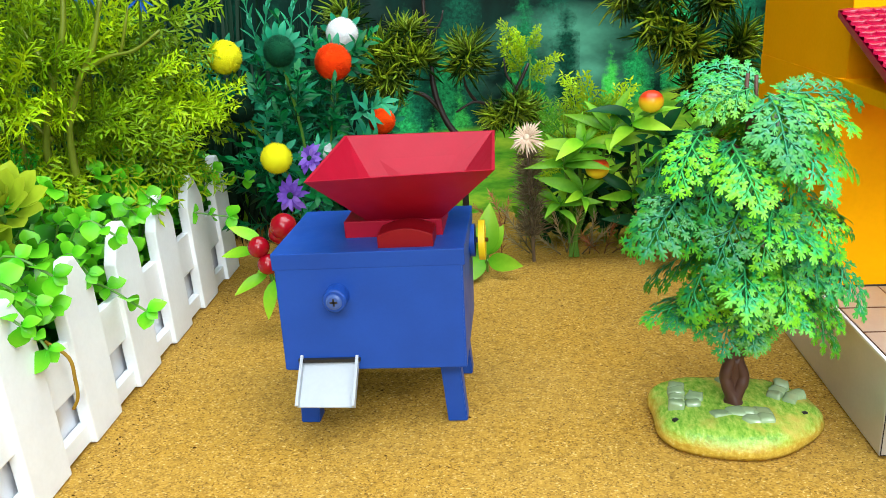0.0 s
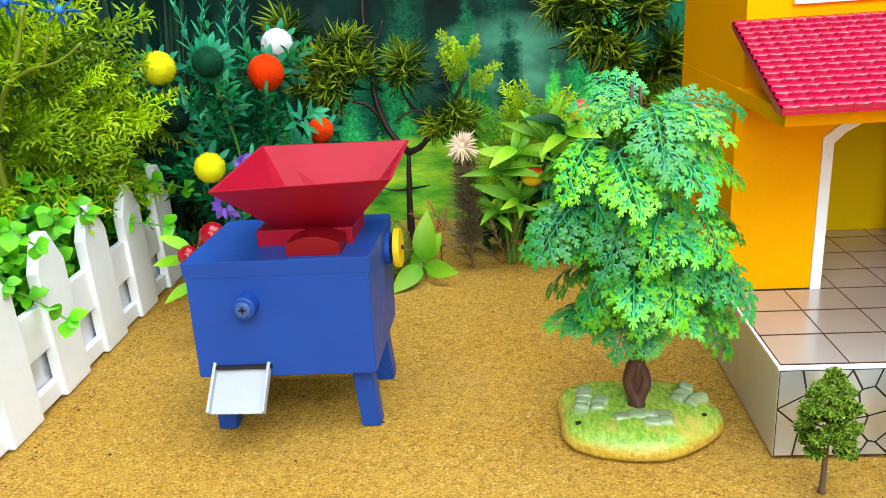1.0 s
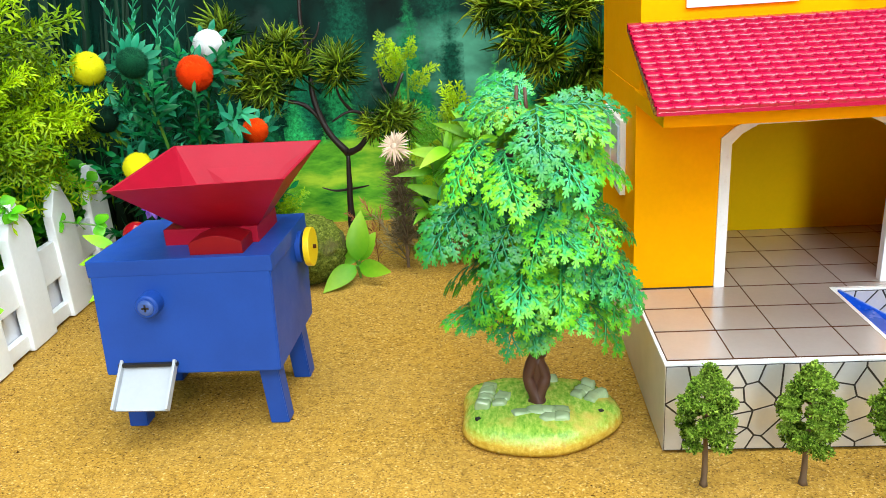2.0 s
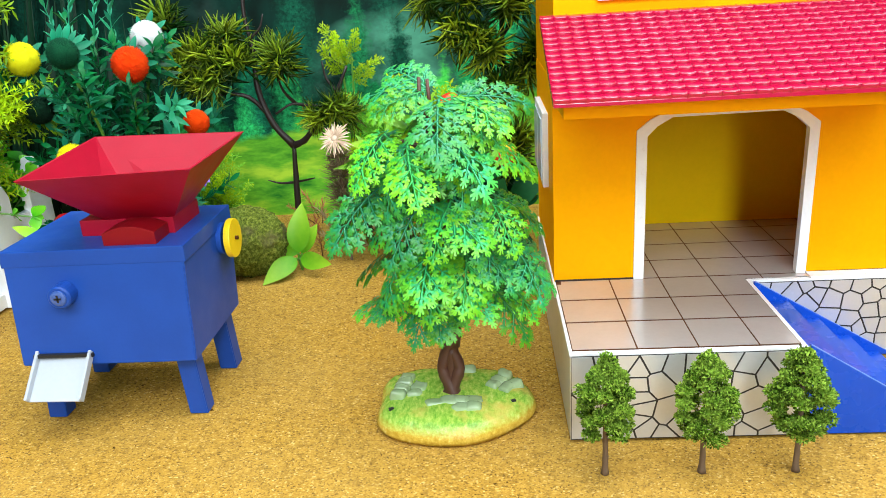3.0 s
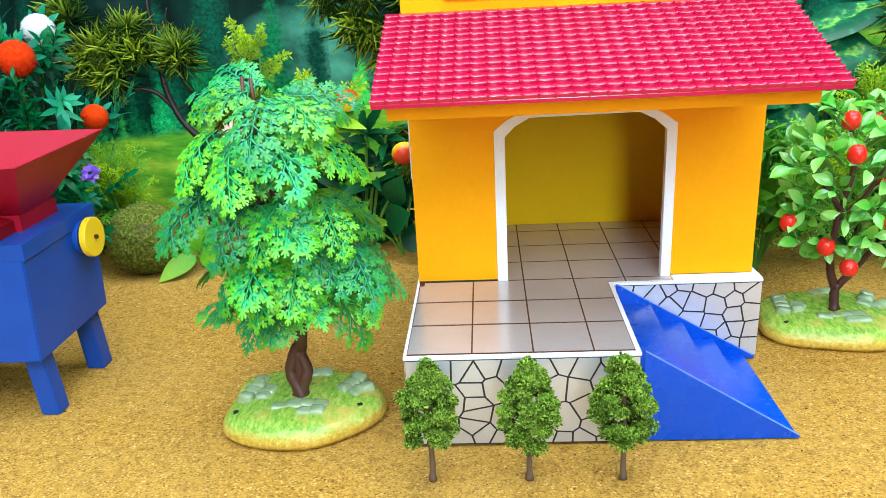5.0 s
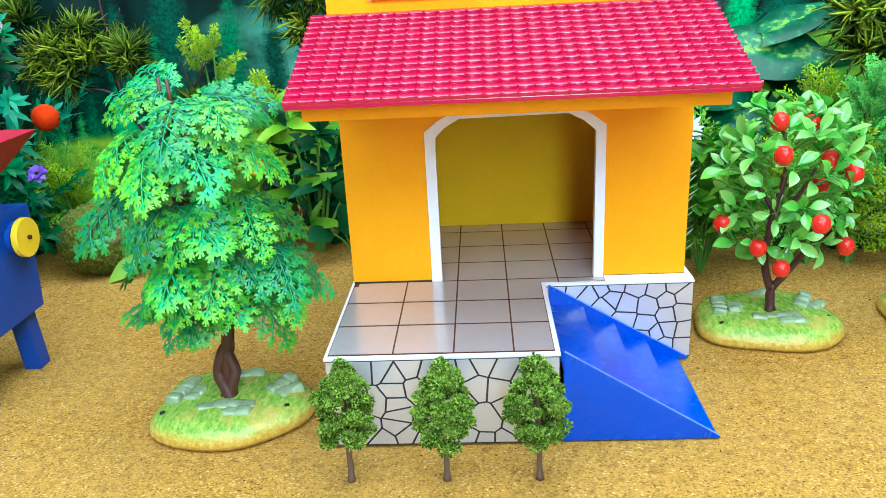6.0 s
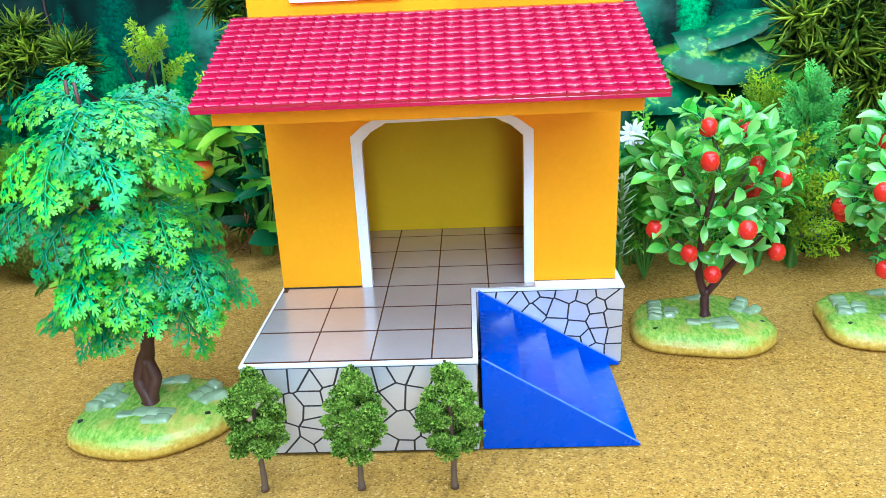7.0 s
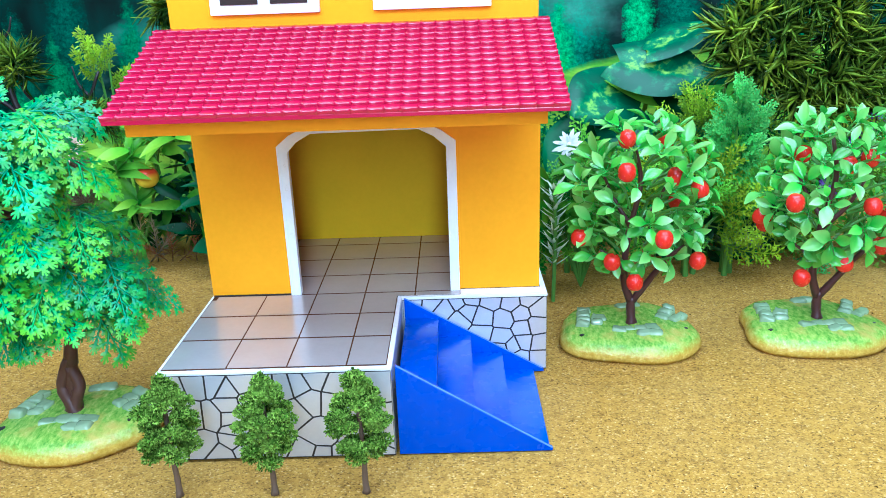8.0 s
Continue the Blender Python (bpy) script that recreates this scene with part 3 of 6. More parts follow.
def add_strip(vs, fs, pts, w, up=(0, 0, 1), lift=1.4):
    """A thin three-sided stem."""
    k = len(vs)
    pts = [Vector(p) for p in pts]
    for i, p in enumerate(pts):
        d = (pts[min(i + 1, len(pts) - 1)] - pts[max(0, i - 1)]).normalized()
        side = d.cross(Vector(up))
        side = side.normalized() if side.length > 1e-4 else Vector((1, 0, 0))
        nor = side.cross(d)
        r = w * (1 - 0.5 * i / max(1, len(pts) - 1))
        vs += [tuple(p + side * r), tuple(p - side * r), tuple(p + nor * r * lift)]
    for i in range(len(pts) - 1):
        a = k + 3 * i
        for q in range(3):
            fs.append((a + q, a + (q + 1) % 3, a + 3 + (q + 1) % 3, a + 3 + q))


def leaf_mesh(name, length, width, mat, curl=0.15, fold=0.2, peak=0.45, rows=6, stalk=0.0):
    vs, fs = [], []
    if stalk:
        add_strip(vs, fs, [(0, -stalk, 0), (0, 0, 0)], 0.0004)
    add_blade(vs, fs, (0, 0, 0), (0, 1, 0), (0, 0, 1), length, width, curl, fold, rows, peak)
    return raw_mesh(name, vs, fs, mat)


def plume_mesh(name, mat, rng, length=0.052, twigs=9, leaf=0.0048, width=0.0013, droop=0.2, angle=45, reach=0.42):
    """A feathery plastic spray: crooked side twigs bristling with tiny forked leaflets."""
    vs, fs = [], []

    def spine(s):
        return Vector((0.004 * math.sin(3 * s), length * s, -droop * length * s * s))
    add_strip(vs, fs, [spine(i / 5) for i in range(6)], 0.0007)
    for i in range(twigs):
        s = 0.14 + 0.82 * i / (twigs - 1)
        p = spine(s)
        d0 = (spine(s + 0.02) - spine(s - 0.02)).normalized()
        for sgn in (-1, 1):
            up = (Vector((1, 0, 0)).cross(d0) + Vector((rng.uniform(-0.4, 0.4), 0, 0))).normalized()
            d = (Matrix.Rotation(sgn * radians(angle + rng.uniform(-14, 14)), 3, up) @ d0 + up * rng.uniform(-0.35, 0.35)).normalized()
            size = length * reach * (1.05 - 0.75 * s) * rng.uniform(0.65, 1.2)
            bend = Vector((rng.uniform(-0.2, 0.2), 0, rng.uniform(-0.35, 0.1))) * size
            add_strip(vs, fs, [p, p + d * size * 0.5 + bend * 0.3, p + d * size + bend], 0.0004, up)
            n = max(3, round(size / 0.0014))
            for q in range(n):
                f = (q + 0.7) / n
                at = p + d * size * f + bend * f * f
                side = Matrix.Rotation(q * 2.2 + rng.uniform(-0.6, 0.6), 3, d) @ up
                way = d * rng.uniform(0.5, 1.1) + side * 0.8
                add_blade(vs, fs, at, way, up + d * 0.3, leaf * rng.uniform(0.55, 1.2), width * rng.uniform(0.7, 1.3), rng.uniform(-0.2, 0.5), 0.3, 2, 0.6)
    return raw_mesh(name, vs, fs, mat)


def tuft_mesh(name, mat, rng, count=120, length=0.02, width=0.0011, cone=100, bend=0.5):
    """A tuft of thick bent needles standing out from one point."""
    vs, fs = [], []
    for _ in range(count):
        a, c = rng.uniform(0, 2 * math.pi), math.radians(cone) * math.sqrt(rng.uniform(0.0, 1))
        d = Vector((math.sin(c) * math.cos(a), math.cos(c), math.sin(c) * math.sin(a)))
        start = d * length * rng.uniform(0.0, 0.3)
        side = d.cross(Vector((rng.uniform(-1, 1), rng.uniform(-1, 1), rng.uniform(-1, 1)))).normalized()
        n = length * rng.uniform(0.6, 1.0)
        pts = [start + d * n * s + side * bend * n * s * s * 0.6 for s in (0, 0.4, 0.75, 1.0)]
        k = len(vs)
        nor = d.cross(side).normalized()
        for p, w in zip(pts, (0.7, 1.0, 0.8, 0.25)):
            vs += [tuple(p + nor * width * w * 0.5), tuple(p - nor * width * w * 0.5), tuple(p + side * width * w * 0.5)]
        for i in range(3):
            b = k + 3 * i
            for q in range(3):
                fs.append((b + q, b + (q + 1) % 3, b + 3 + (q + 1) % 3, b + 3 + q))
    return raw_mesh(name, vs, fs, mat)


def sprig_mesh(name, mat, rng, length=0.05, leaves=14, leaf=0.016, width=0.004, angle=50, curl=0.3, bow=0.15, taper=0.5, peak=0.5, rows=4):
    """A stem with leaves set spirally along it."""
    vs, fs = [], []
    pts = [Vector((0, length * s, bow * length * s * s)) for s in (0, 0.33, 0.66, 1.0)]
    add_strip(vs, fs, pts, 0.0007)
    for i in range(leaves):
        s = 0.12 + 0.88 * i / (leaves - 1)
        p = Vector((0, length * s, bow * length * s * s))
        a = i * 2.4 + rng.uniform(-0.4, 0.4)
        tilt = radians(angle * (1 - 0.55 * s) + rng.uniform(-8, 8))
        d = Vector((math.sin(tilt) * math.cos(a), math.cos(tilt), math.sin(tilt) * math.sin(a)))
        add_blade(vs, fs, p, d, (0, 1, 0), leaf * (1 - taper * s) * rng.uniform(0.8, 1.15), width * (1 - 0.3 * s), curl, 0.2, rows, peak)
    return raw_mesh(name, vs, fs, mat)


def shade_leaf(name, root, tip, span, rough=0.42, spread=0.25, axis="Y", glow=0.22):
    """Plastic leaf whose tone runs from its root to its tip, along the piece's own length."""
    m, n, l, b = material(name, rough, 0, 0.22)
    v = coords(n, l)
    sep = n.new("ShaderNodeSeparateXYZ")
    l.new(v, sep.inputs[0])
    r = n.new("ShaderNodeMapRange")
    r.inputs["From Max"].default_value = span
    l.new(sep.outputs[axis], r.inputs["Value"])
    wob = n.new("ShaderNodeMath")
    wob.operation = "MULTIPLY_ADD"
    wob.inputs[1].default_value, wob.inputs[2].default_value = 0.5, -0.25
    l.new(noise_tex(n, l, v, 160, 2), wob.inputs[0])
    add = n.new("ShaderNodeMath")
    l.new(r.outputs["Result"], add.inputs[0])
    l.new(wob.outputs[0], add.inputs[1])
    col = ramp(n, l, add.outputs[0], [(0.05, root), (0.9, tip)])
    info, geo = n.new("ShaderNodeObjectInfo"), n.new("ShaderNodeNewGeometry")
    hsv = n.new("ShaderNodeHueSaturation")
    val = n.new("ShaderNodeMapRange")
    val.inputs["To Min"].default_value, val.inputs["To Max"].default_value = 1 - spread, 1 + spread
    l.new(info.outputs["Random"], val.inputs["Value"])
    l.new(val.outputs["Result"], hsv.inputs["Value"])
    hue = n.new("ShaderNodeMapRange")
    hue.inputs["To Min"].default_value, hue.inputs["To Max"].default_value = 0.485, 0.515
    l.new(geo.outputs["Random Per Island"], hue.inputs["Value"])
    l.new(hue.outputs["Result"], hsv.inputs["Hue"])
    l.new(col, hsv.inputs["Color"])
    l.new(hsv.outputs["Color"], b.inputs["Base Color"])
    trans, sh = n.new("ShaderNodeBsdfTranslucent"), n.new("ShaderNodeMixShader")
    sh.inputs[0].default_value = glow
    l.new(hsv.outputs["Color"], trans.inputs["Color"])
    l.new(b.outputs[0], sh.inputs[1])
    l.new(trans.outputs[0], sh.inputs[2])
    l.new(sh.outputs[0], n["Material Output"].inputs["Surface"])
    bump(n, l, b, noise_tex(n, l, v, 600, 2), 0.3, 0.0002)
    return m


def antler_leaf(name, stem, leaf, tip, rough=0.34):
    """Moulded leaf: blue-green along its ribs, green in the lobes, yellow-green where the teeth end."""
    m, n, l, b = material(name, rough, 0, 0.4)
    at = n.new("ShaderNodeAttribute")
    at.attribute_name = "along"
    v = coords(n, l)
    wob = n.new("ShaderNodeMath")
    wob.operation = "MULTIPLY_ADD"
    wob.inputs[1].default_value = 0.5
    l.new(noise_tex(n, l, v, 150, 3), wob.inputs[0])
    l.new(at.outputs["Fac"], wob.inputs[2])
    col = ramp(n, l, wob.outputs[0], [(0.22, stem), (0.62, leaf), (1.1 / 1.25, tip)])
    info = n.new("ShaderNodeObjectInfo")
    hsv, val = n.new("ShaderNodeHueSaturation"), n.new("ShaderNodeMapRange")
    val.inputs["To Min"].default_value, val.inputs["To Max"].default_value = 0.52, 1.22
    l.new(info.outputs["Random"], val.inputs["Value"])
    l.new(val.outputs["Result"], hsv.inputs["Value"])
    l.new(col, hsv.inputs["Color"])
    l.new(hsv.outputs["Color"], b.inputs["Base Color"])
    trans, sh = n.new("ShaderNodeBsdfTranslucent"), n.new("ShaderNodeMixShader")
    sh.inputs[0].default_value = 0.03
    l.new(hsv.outputs["Color"], trans.inputs["Color"])
    l.new(b.outputs[0], sh.inputs[1])
    l.new(trans.outputs[0], sh.inputs[2])
    l.new(sh.outputs[0], n["Material Output"].inputs["Surface"])
    bump(n, l, b, noise_tex(n, l, v, 700, 2), 0.35, 0.0003)
    return m


def antler_frond(name, mat, rng, length, droop):
    """A flat moulded leaf: a stout pale rib, side ribs in pairs, and on each a row of lobes that end in blunt teeth."""
    vs, fs, along = [], [], []

    def spine(s):
        return Vector((0.0, length * s, -droop * length * s * s))

    def lobe(base, d, up, size, wide=0.62):
        k = len(vs)
        m = orient(base, d, up)
        w, tilt = size * wide * rng.uniform(0.9, 1.1), rng.uniform(-0.10, 0.16)
        shape = ((0.12, 0.0, 0.1), (-0.12, 0.0, 0.1), (-0.14, 0.32, 0.3), (-0.46, 0.46, 0.7), (-0.52, 0.60, 0.95), (-0.18, 0.60, 0.6), (-0.40, 0.86, 1.0), (-0.27, 0.96, 1.0), (-0.09, 0.74, 0.7), (-0.12, 1.02, 1.0), (0.11, 1.05, 1.0), (0.09, 0.74, 0.7), (0.28, 0.96, 1.0), (0.40, 0.84, 1.0), (0.18, 0.60, 0.6), (0.52, 0.58, 0.95), (0.46, 0.44, 0.7), (0.14, 0.32, 0.3))
        for x, y, g in shape:
            vs.append(tuple(m @ Vector((x * w, y * size, size * (tilt * abs(x) - 0.20 * y * y)))))
            along.append(g)
        vs.append(tuple(m @ Vector((0, size * 0.5, size * 0.04))))
        along.append(0.45)
        c = k + len(shape)
        fs.extend((c, k + i, k + (i + 1) % len(shape)) for i in range(len(shape)))

    def stem(pts, w, a, c):
        add_strip(vs, fs, pts, w, (0, 0, 1), 0.15)
        n = len(vs) - len(along)
        along.extend(a + (c - a) * i / max(1, n - 1) for i in range(n))

    def rib(start, d, up, n, size):
        end = start + d * size + Vector((0, 0, -0.16 * size))
        stem([start, start.lerp(end, 0.5) + up * 0.0003, end], 0.0007, 0.0, 0.35)
        for q in range(1, n + 1):
            at = start.lerp(end, (q - 0.15) / (n + 0.45))
            for sgn in (-1, 1):
                turn = Matrix.Rotation(sgn * radians(48 + rng.uniform(-9, 9)), 3, up)
                lobe(at, turn @ d, up, 0.0070 * rng.uniform(0.85, 1.2) * (1.1 - 0.12 * q))
        lobe(end - d * 0.0012, d, up, 0.0076 * rng.uniform(0.9, 1.15), 0.64)
    stem([spine(i / 5) for i in range(6)], 0.0008, 0.0, 0.25)
    for s, spread, size, n in ((0.08, 64, 0.20, 1), (0.22, 58, 0.31, 2), (0.40, 52, 0.38, 2), (0.58, 46, 0.32, 2), (0.77, 40, 0.19, 1)):
        for sgn in (-1, 1):
            q = s + 0.035 * sgn
            p = spine(q)
            d0 = (spine(q + 0.02) - spine(q - 0.02)).normalized()
            up = Vector((1, 0, 0)).cross(d0).normalized()
            d = (Matrix.Rotation(sgn * radians(spread + rng.uniform(-6, 6)), 3, up) @ d0 + Vector((0, 0, rng.uniform(-0.22, 0.04)))).normalized()
            rib(p, d, up, n, length * size * rng.uniform(0.88, 1.1))
    d0 = (spine(1.0) - spine(0.96)).normalized()
    rib(spine(0.94), d0, Vector((1, 0, 0)).cross(d0).normalized(), 1, length * 0.12)
    me = raw_mesh(name, vs, fs, mat)
    me.attributes.new("along", "FLOAT", "POINT").data.foreach_set("value", along)
    return me


BARK = paint("brown_plastic_bark", (0.085, 0.031, 0.018), 0.5, 500, 0.25, 0.0004)
BARK_DARK = paint("near_black_bark", (0.022, 0.013, 0.012), 0.45, 500, 0.3, 0.0004)
BARK_PURPLE = paint("dark_purple_brown_bark", (0.075, 0.022, 0.022), 0.4, 500, 0.25, 0.0004)
BARK_PALE = paint("grey_brown_trunk", (0.15, 0.095, 0.06), 0.6, 500, 0.25, 0.0004)
STEM = paint("green_plastic_stem", (0.10, 0.26, 0.03), 0.45, 400, 0.2)
FROND = antler_leaf("cut_leaf_plastic", (0.050, 0.46, 0.17), (0.014, 0.34, 0.075), (0.12, 0.50, 0.024))
FROND_B = antler_leaf("cut_leaf_plastic_bluish", (0.070, 0.50, 0.25), (0.018, 0.35, 0.11), (0.07, 0.47, 0.07))
FROND_C = antler_leaf("cut_leaf_plastic_lime", (0.06, 0.47, 0.13), (0.030, 0.36, 0.042), (0.17, 0.53, 0.016))
APPLE_LEAF = shade_leaf("apple_leaf_plastic", (0.05, 0.40, 0.025), (0.19, 0.60, 0.07), 0.016, 0.22, 0.35)
APPLE_LEAF_B = shade_leaf("apple_leaf_plastic_pale", (0.12, 0.54, 0.06), (0.36, 0.76, 0.18), 0.014, 0.28)
for leaf in (APPLE_LEAF, APPLE_LEAF_B):
    leaf.node_tree.nodes["Principled BSDF"].inputs["Specular IOR Level"].default_value = 0.85
FRUIT = paint("red_plastic_fruit", (0.70, 0.022, 0.010), 0.24, 300, 0.15)
SPONGE = leafy("foam_leaf_green", (0.135, 0.29, 0.014), (0.38, 0.56, 0.07), 0.85, 0.78, True)


def base_material():
    m, n, l, b = material("painted_resin_mound", 0.22, 0, 0.5)
    v = coords(n, l)
    sep = n.new("ShaderNodeSeparateXYZ")
    l.new(v, sep.inputs[0])
    strokes = noise_tex(n, l, coords(n, l, (1, 0.45, 1)), 420, 4, 0.7)
    add = n.new("ShaderNodeMath")
    add.operation = "MULTIPLY_ADD"
    l.new(strokes, add.inputs[0])
    add.inputs[1].default_value = 0.0065
    l.new(sep.outputs["Z"], add.inputs[2])
    rr = n.new("ShaderNodeMapRange")
    rr.inputs["From Min"].default_value, rr.inputs["From Max"].default_value = 0.0075, 0.0115
    l.new(add.outputs[0], rr.inputs["Value"])
    side = ramp(n, l, strokes, [(0.35, (0.50, 0.31, 0.03)), (0.6, (0.66, 0.46, 0.07)), (0.75, (0.78, 0.62, 0.20))])
    grass = ramp(n, l, strokes, [(0.30, (0.11, 0.30, 0.025)), (0.46, (0.25, 0.46, 0.05)), (0.62, (0.44, 0.57, 0.10)), (0.75, (0.62, 0.66, 0.20))])
    grass = mix(n, l, ramp(n, l, noise_tex(n, l, v, 55, 3), [(0.54, (0, 0, 0)), (0.68, (0.8, 0.8, 0.8))]), grass, (0.62, 0.46, 0.10))
    l.new(mix(n, l, rr.outputs["Result"], side, grass), b.inputs["Base Color"])
    bump(n, l, b, mix(n, l, 0.5, strokes, noise_tex(n, l, v, 170, 3)), 0.6, 0.0016)
    return m


MOUND = base_material()
MOUND_STONE = paint("painted_grey_green_stone", (0.36, 0.48, 0.26), 0.09, 300, 0.35, 0.0002, 0.9, stain=(0.74, 0.80, 0.66))


def tree_base(parent, rng, rx, ry, turn=0.0):
    """A low moulded mound with grass strokes, little stones and drain holes."""
    b = bmesh.new()
    rings, n = [], 72
    for rad, z in ((1.0, 0.0), (1.03, 0.0025), (1.0, 0.0058), (0.93, 0.0088), (0.80, 0.0106), (0.55, 0.0118), (0.25, 0.0124), (0.02, 0.0126)):
        ring = []
        for k in range(n):
            a = 2 * math.pi * k / n
            c, s = math.cos(a), math.sin(a)
            q = (abs(c) ** 2.5 + abs(s) ** 2.5) ** (-1 / 2.5)
            wav = 1 + 0.045 * math.sin(3 * a + 1 + turn) + 0.03 * math.sin(5 * a + 2.2)
            bumpz = 0.0008 * noise.noise((c * rad * 4, s * rad * 4, turn)) * (1 if z > 0.003 else 0)
            ring.append(b.verts.new((rx * q * wav * rad * c * 0.94, ry * q * wav * rad * s * 0.94, z + bumpz)))
        rings.append(ring)
    for p, q in zip(rings, rings[1:]):
        for k in range(n):
            b.faces.new((p[k], p[(k + 1) % n], q[(k + 1) % n], q[k]))
    b.faces.new(rings[-1])
    b.faces.new(rings[0][::-1])
    mound = part("mound", b, MOUND, parent, "glossy painted resin mound, green with ochre edge", smooth=True)
    groups = ((-0.62, 0.16, 4, 80), (-0.44, 0.02, 2, 70), (0.12, -0.30, 3, 0), (0.20, -0.48, 2, 0), (0.58, 0.26, 3, 60), (0.72, 0.10, 2, 40), (0.10, 0.62, 2, 10), (-0.20, -0.34, 1, 0))
    for gx, gy, count, ang in groups:
        for k in range(count):
            w, d, h = (rng.uniform(0.0040, 0.0050), rng.uniform(0.0048, 0.0062), rng.uniform(0.0032, 0.0044)) if ang > 50 else (rng.uniform(0.0054, 0.0068), rng.uniform(0.0038, 0.0050), rng.uniform(0.0026, 0.0036))
            o = bmesh.new()
            w, d = w * 0.82, d * 0.82
            bmesh.ops.create_cube(o, size=2.0)
            bmesh.ops.bevel(o, geom=list(o.edges), offset=0.55, segments=3, profile=0.6, affect="EDGES")
            for v in o.verts:
                v.co = Vector((v.co.x * w * 0.9, v.co.y * d * 0.9, v.co.z * h))
                v.co += Vector([noise.noise(v.co * 420 + Vector((k, gx * 9, i))) * 0.0010 for i in range(3)])
            off = (k - (count - 1) / 2) * 0.0062
            a = radians(ang)
            part("stone", o, MOUND_STONE, mound, m=pose(gx * rx + off * math.cos(a), gy * ry + off * math.sin(a), 0.0100, rng.uniform(-6, 6), rng.uniform(-6, 6), ang + rng.uniform(-12, 12)), smooth=True)
    for hx, hy in ((-0.72, -0.42), (0.70, 0.40), (0.74, -0.28)):
        part("hole", box(-0.0013, 0.0013, -0.0010, 0.0010, -0.001, 0.0006, 0.0003), BLACK, mound, m=pose(hx * rx, hy * ry, 0.0102, 0, 0, 30))
    return mound


# ---- broad toy tree with cut fronds ----
def frond_tree():
    rng = random.Random(11)
    top = thing("toy_tree", "plastic toy tree with cut green fronds on a painted mound", "toy tree", 0.1660, 0.3530, 0)
    tree_base(top, rng, 0.0425, 0.0345)
    # the trunk parts into two strands round a hollow and joins again
    trunk = bmesh.new()
    for s in (-1, 1):
        tube(smooth_path([(0, -0.0015, 0.0115), (0.0006 * s, -0.0015, 0.015), (0.0034 * s, -0.001, 0.0215), (0.0042 * s, 0, 0.0265), (0.0016 * s, 0.001, 0.034), (0.002, 0.001, 0.0400)]), [0.0052, 0.0046, 0.0042, 0.0040, 0.0036, 0.0034, 0.0032, 0.0031, 0.0031, 0.0031, 0.003, 0.003, 0.003, 0.003, 0.003, 0.003, 0.003, 0.003, 0.003, 0.003, 0.003], 12, trunk, 0.15)
    tube(smooth_path([(0.002, 0.001, 0.037), (0.005, 0.002, 0.065), (0.001, 0.000, 0.105), (-0.002, -0.005, 0.140), (-0.003, -0.009, 0.158)]), [0.0034 - 0.00013 * i for i in range(17)], 10, trunk, 0.15)
    tube(smooth_path([(0, 0.0005, 0.0115), (0, 0.0012, 0.022), (0.001, 0.0016, 0.036)]), 0.0036, 10, trunk, 0.1)
    tube([(-0.003, -0.009, 0.156), (-0.006, -0.010, 0.164), (-0.0055, -0.010, 0.1745)], [0.0013, 0.0010, 0.0008], 8, trunk)
    tube([(-0.003, -0.009, 0.156), (-0.0015, -0.010, 0.164), (-0.0020, -0.010, 0.1735)], [0.0012, 0.0009, 0.0008], 8, trunk)
    body = part("trunk", trunk, BARK, top, "brown trunk with an oval hollow", smooth=True)
    meshes = [antler_frond("frond", mt, rng, 0.034, dr) for mt, dr in ((FROND, 0.30), (FROND_B, 0.42), (FROND_C, 0.34), (FROND_B, 0.52), (FROND, 0.22), (FROND_C, 0.46))]
    turned = [antler_frond("frond", mt, rng, 0.034, 0.2) for mt in (FROND, FROND_B)]

    def add(root, way, face, size=1.0, kinds=meshes):
        piece("frond", rng.choice(kinds), top, orient(root, way, face, size, rng.uniform(-14, 14)))

    def axis(z):
        return Vector((0.003 - 0.006 * max(0, (z - 0.06) / 0.1), -0.008 * max(0, (z - 0.08) / 0.08), z))

    def limb(z, reach, rise):
        """A thin brown limb from the trunk out to where sprays hang from it."""
        start = axis(z)
        end = start + Vector((*reach, rise))
        mid = start.lerp(end, 0.5) + Vector((0, 0, 0.004))
        part("limb", tube(smooth_path([tuple(start), tuple(start.lerp(mid, 0.7)), tuple(start.lerp(end, 0.74))], 3), [0.0018 - 0.0002 * i for i in range(7)], 7, None, 0.2), BARK, body, smooth=True)
        return end
    # limbs all round, dense above, bare low down; on each a fan of hanging sprays
    for z, ang, far, rise, fan in (
        (0.150, 320, 0.012, 0.014, 3), (0.148, 80, 0.012, 0.012, 3),
        (0.136, 180, 0.025, 0.014, 3), (0.134, 225, 0.021, 0.012, 3), (0.136, 292, 0.016, 0.014, 3), (0.132, 345, 0.020, 0.014, 3), (0.130, 90, 0.018, 0.012, 3),
        (0.112, 185, 0.032, 0.010, 3), (0.110, 245, 0.020, 0.010, 3), (0.110, 300, 0.020, 0.012, 3), (0.108, 352, 0.030, 0.010, 3), (0.104, 50, 0.022, 0.010, 3), (0.106, 130, 0.022, 0.010, 3),
        (0.084, 318, 0.022, 0.012, 3), (0.084, 0, 0.036, 0.010, 3), (0.066, 10, 0.032, 0.010, 3), (0.086, 268, 0.018, 0.010, 3), (0.080, 45, 0.022, 0.010, 2),
        (0.062, 284, 0.012, 0.014, 2), (0.066, 345, 0.022, 0.010, 2),
        (0.092, 203, 0.023, 0.006, 2), (0.090, 238, 0.018, 0.006, 2),
    ):
        a = radians(ang + rng.uniform(-6, 6))
        out = Vector((math.cos(a), math.sin(a), 0))
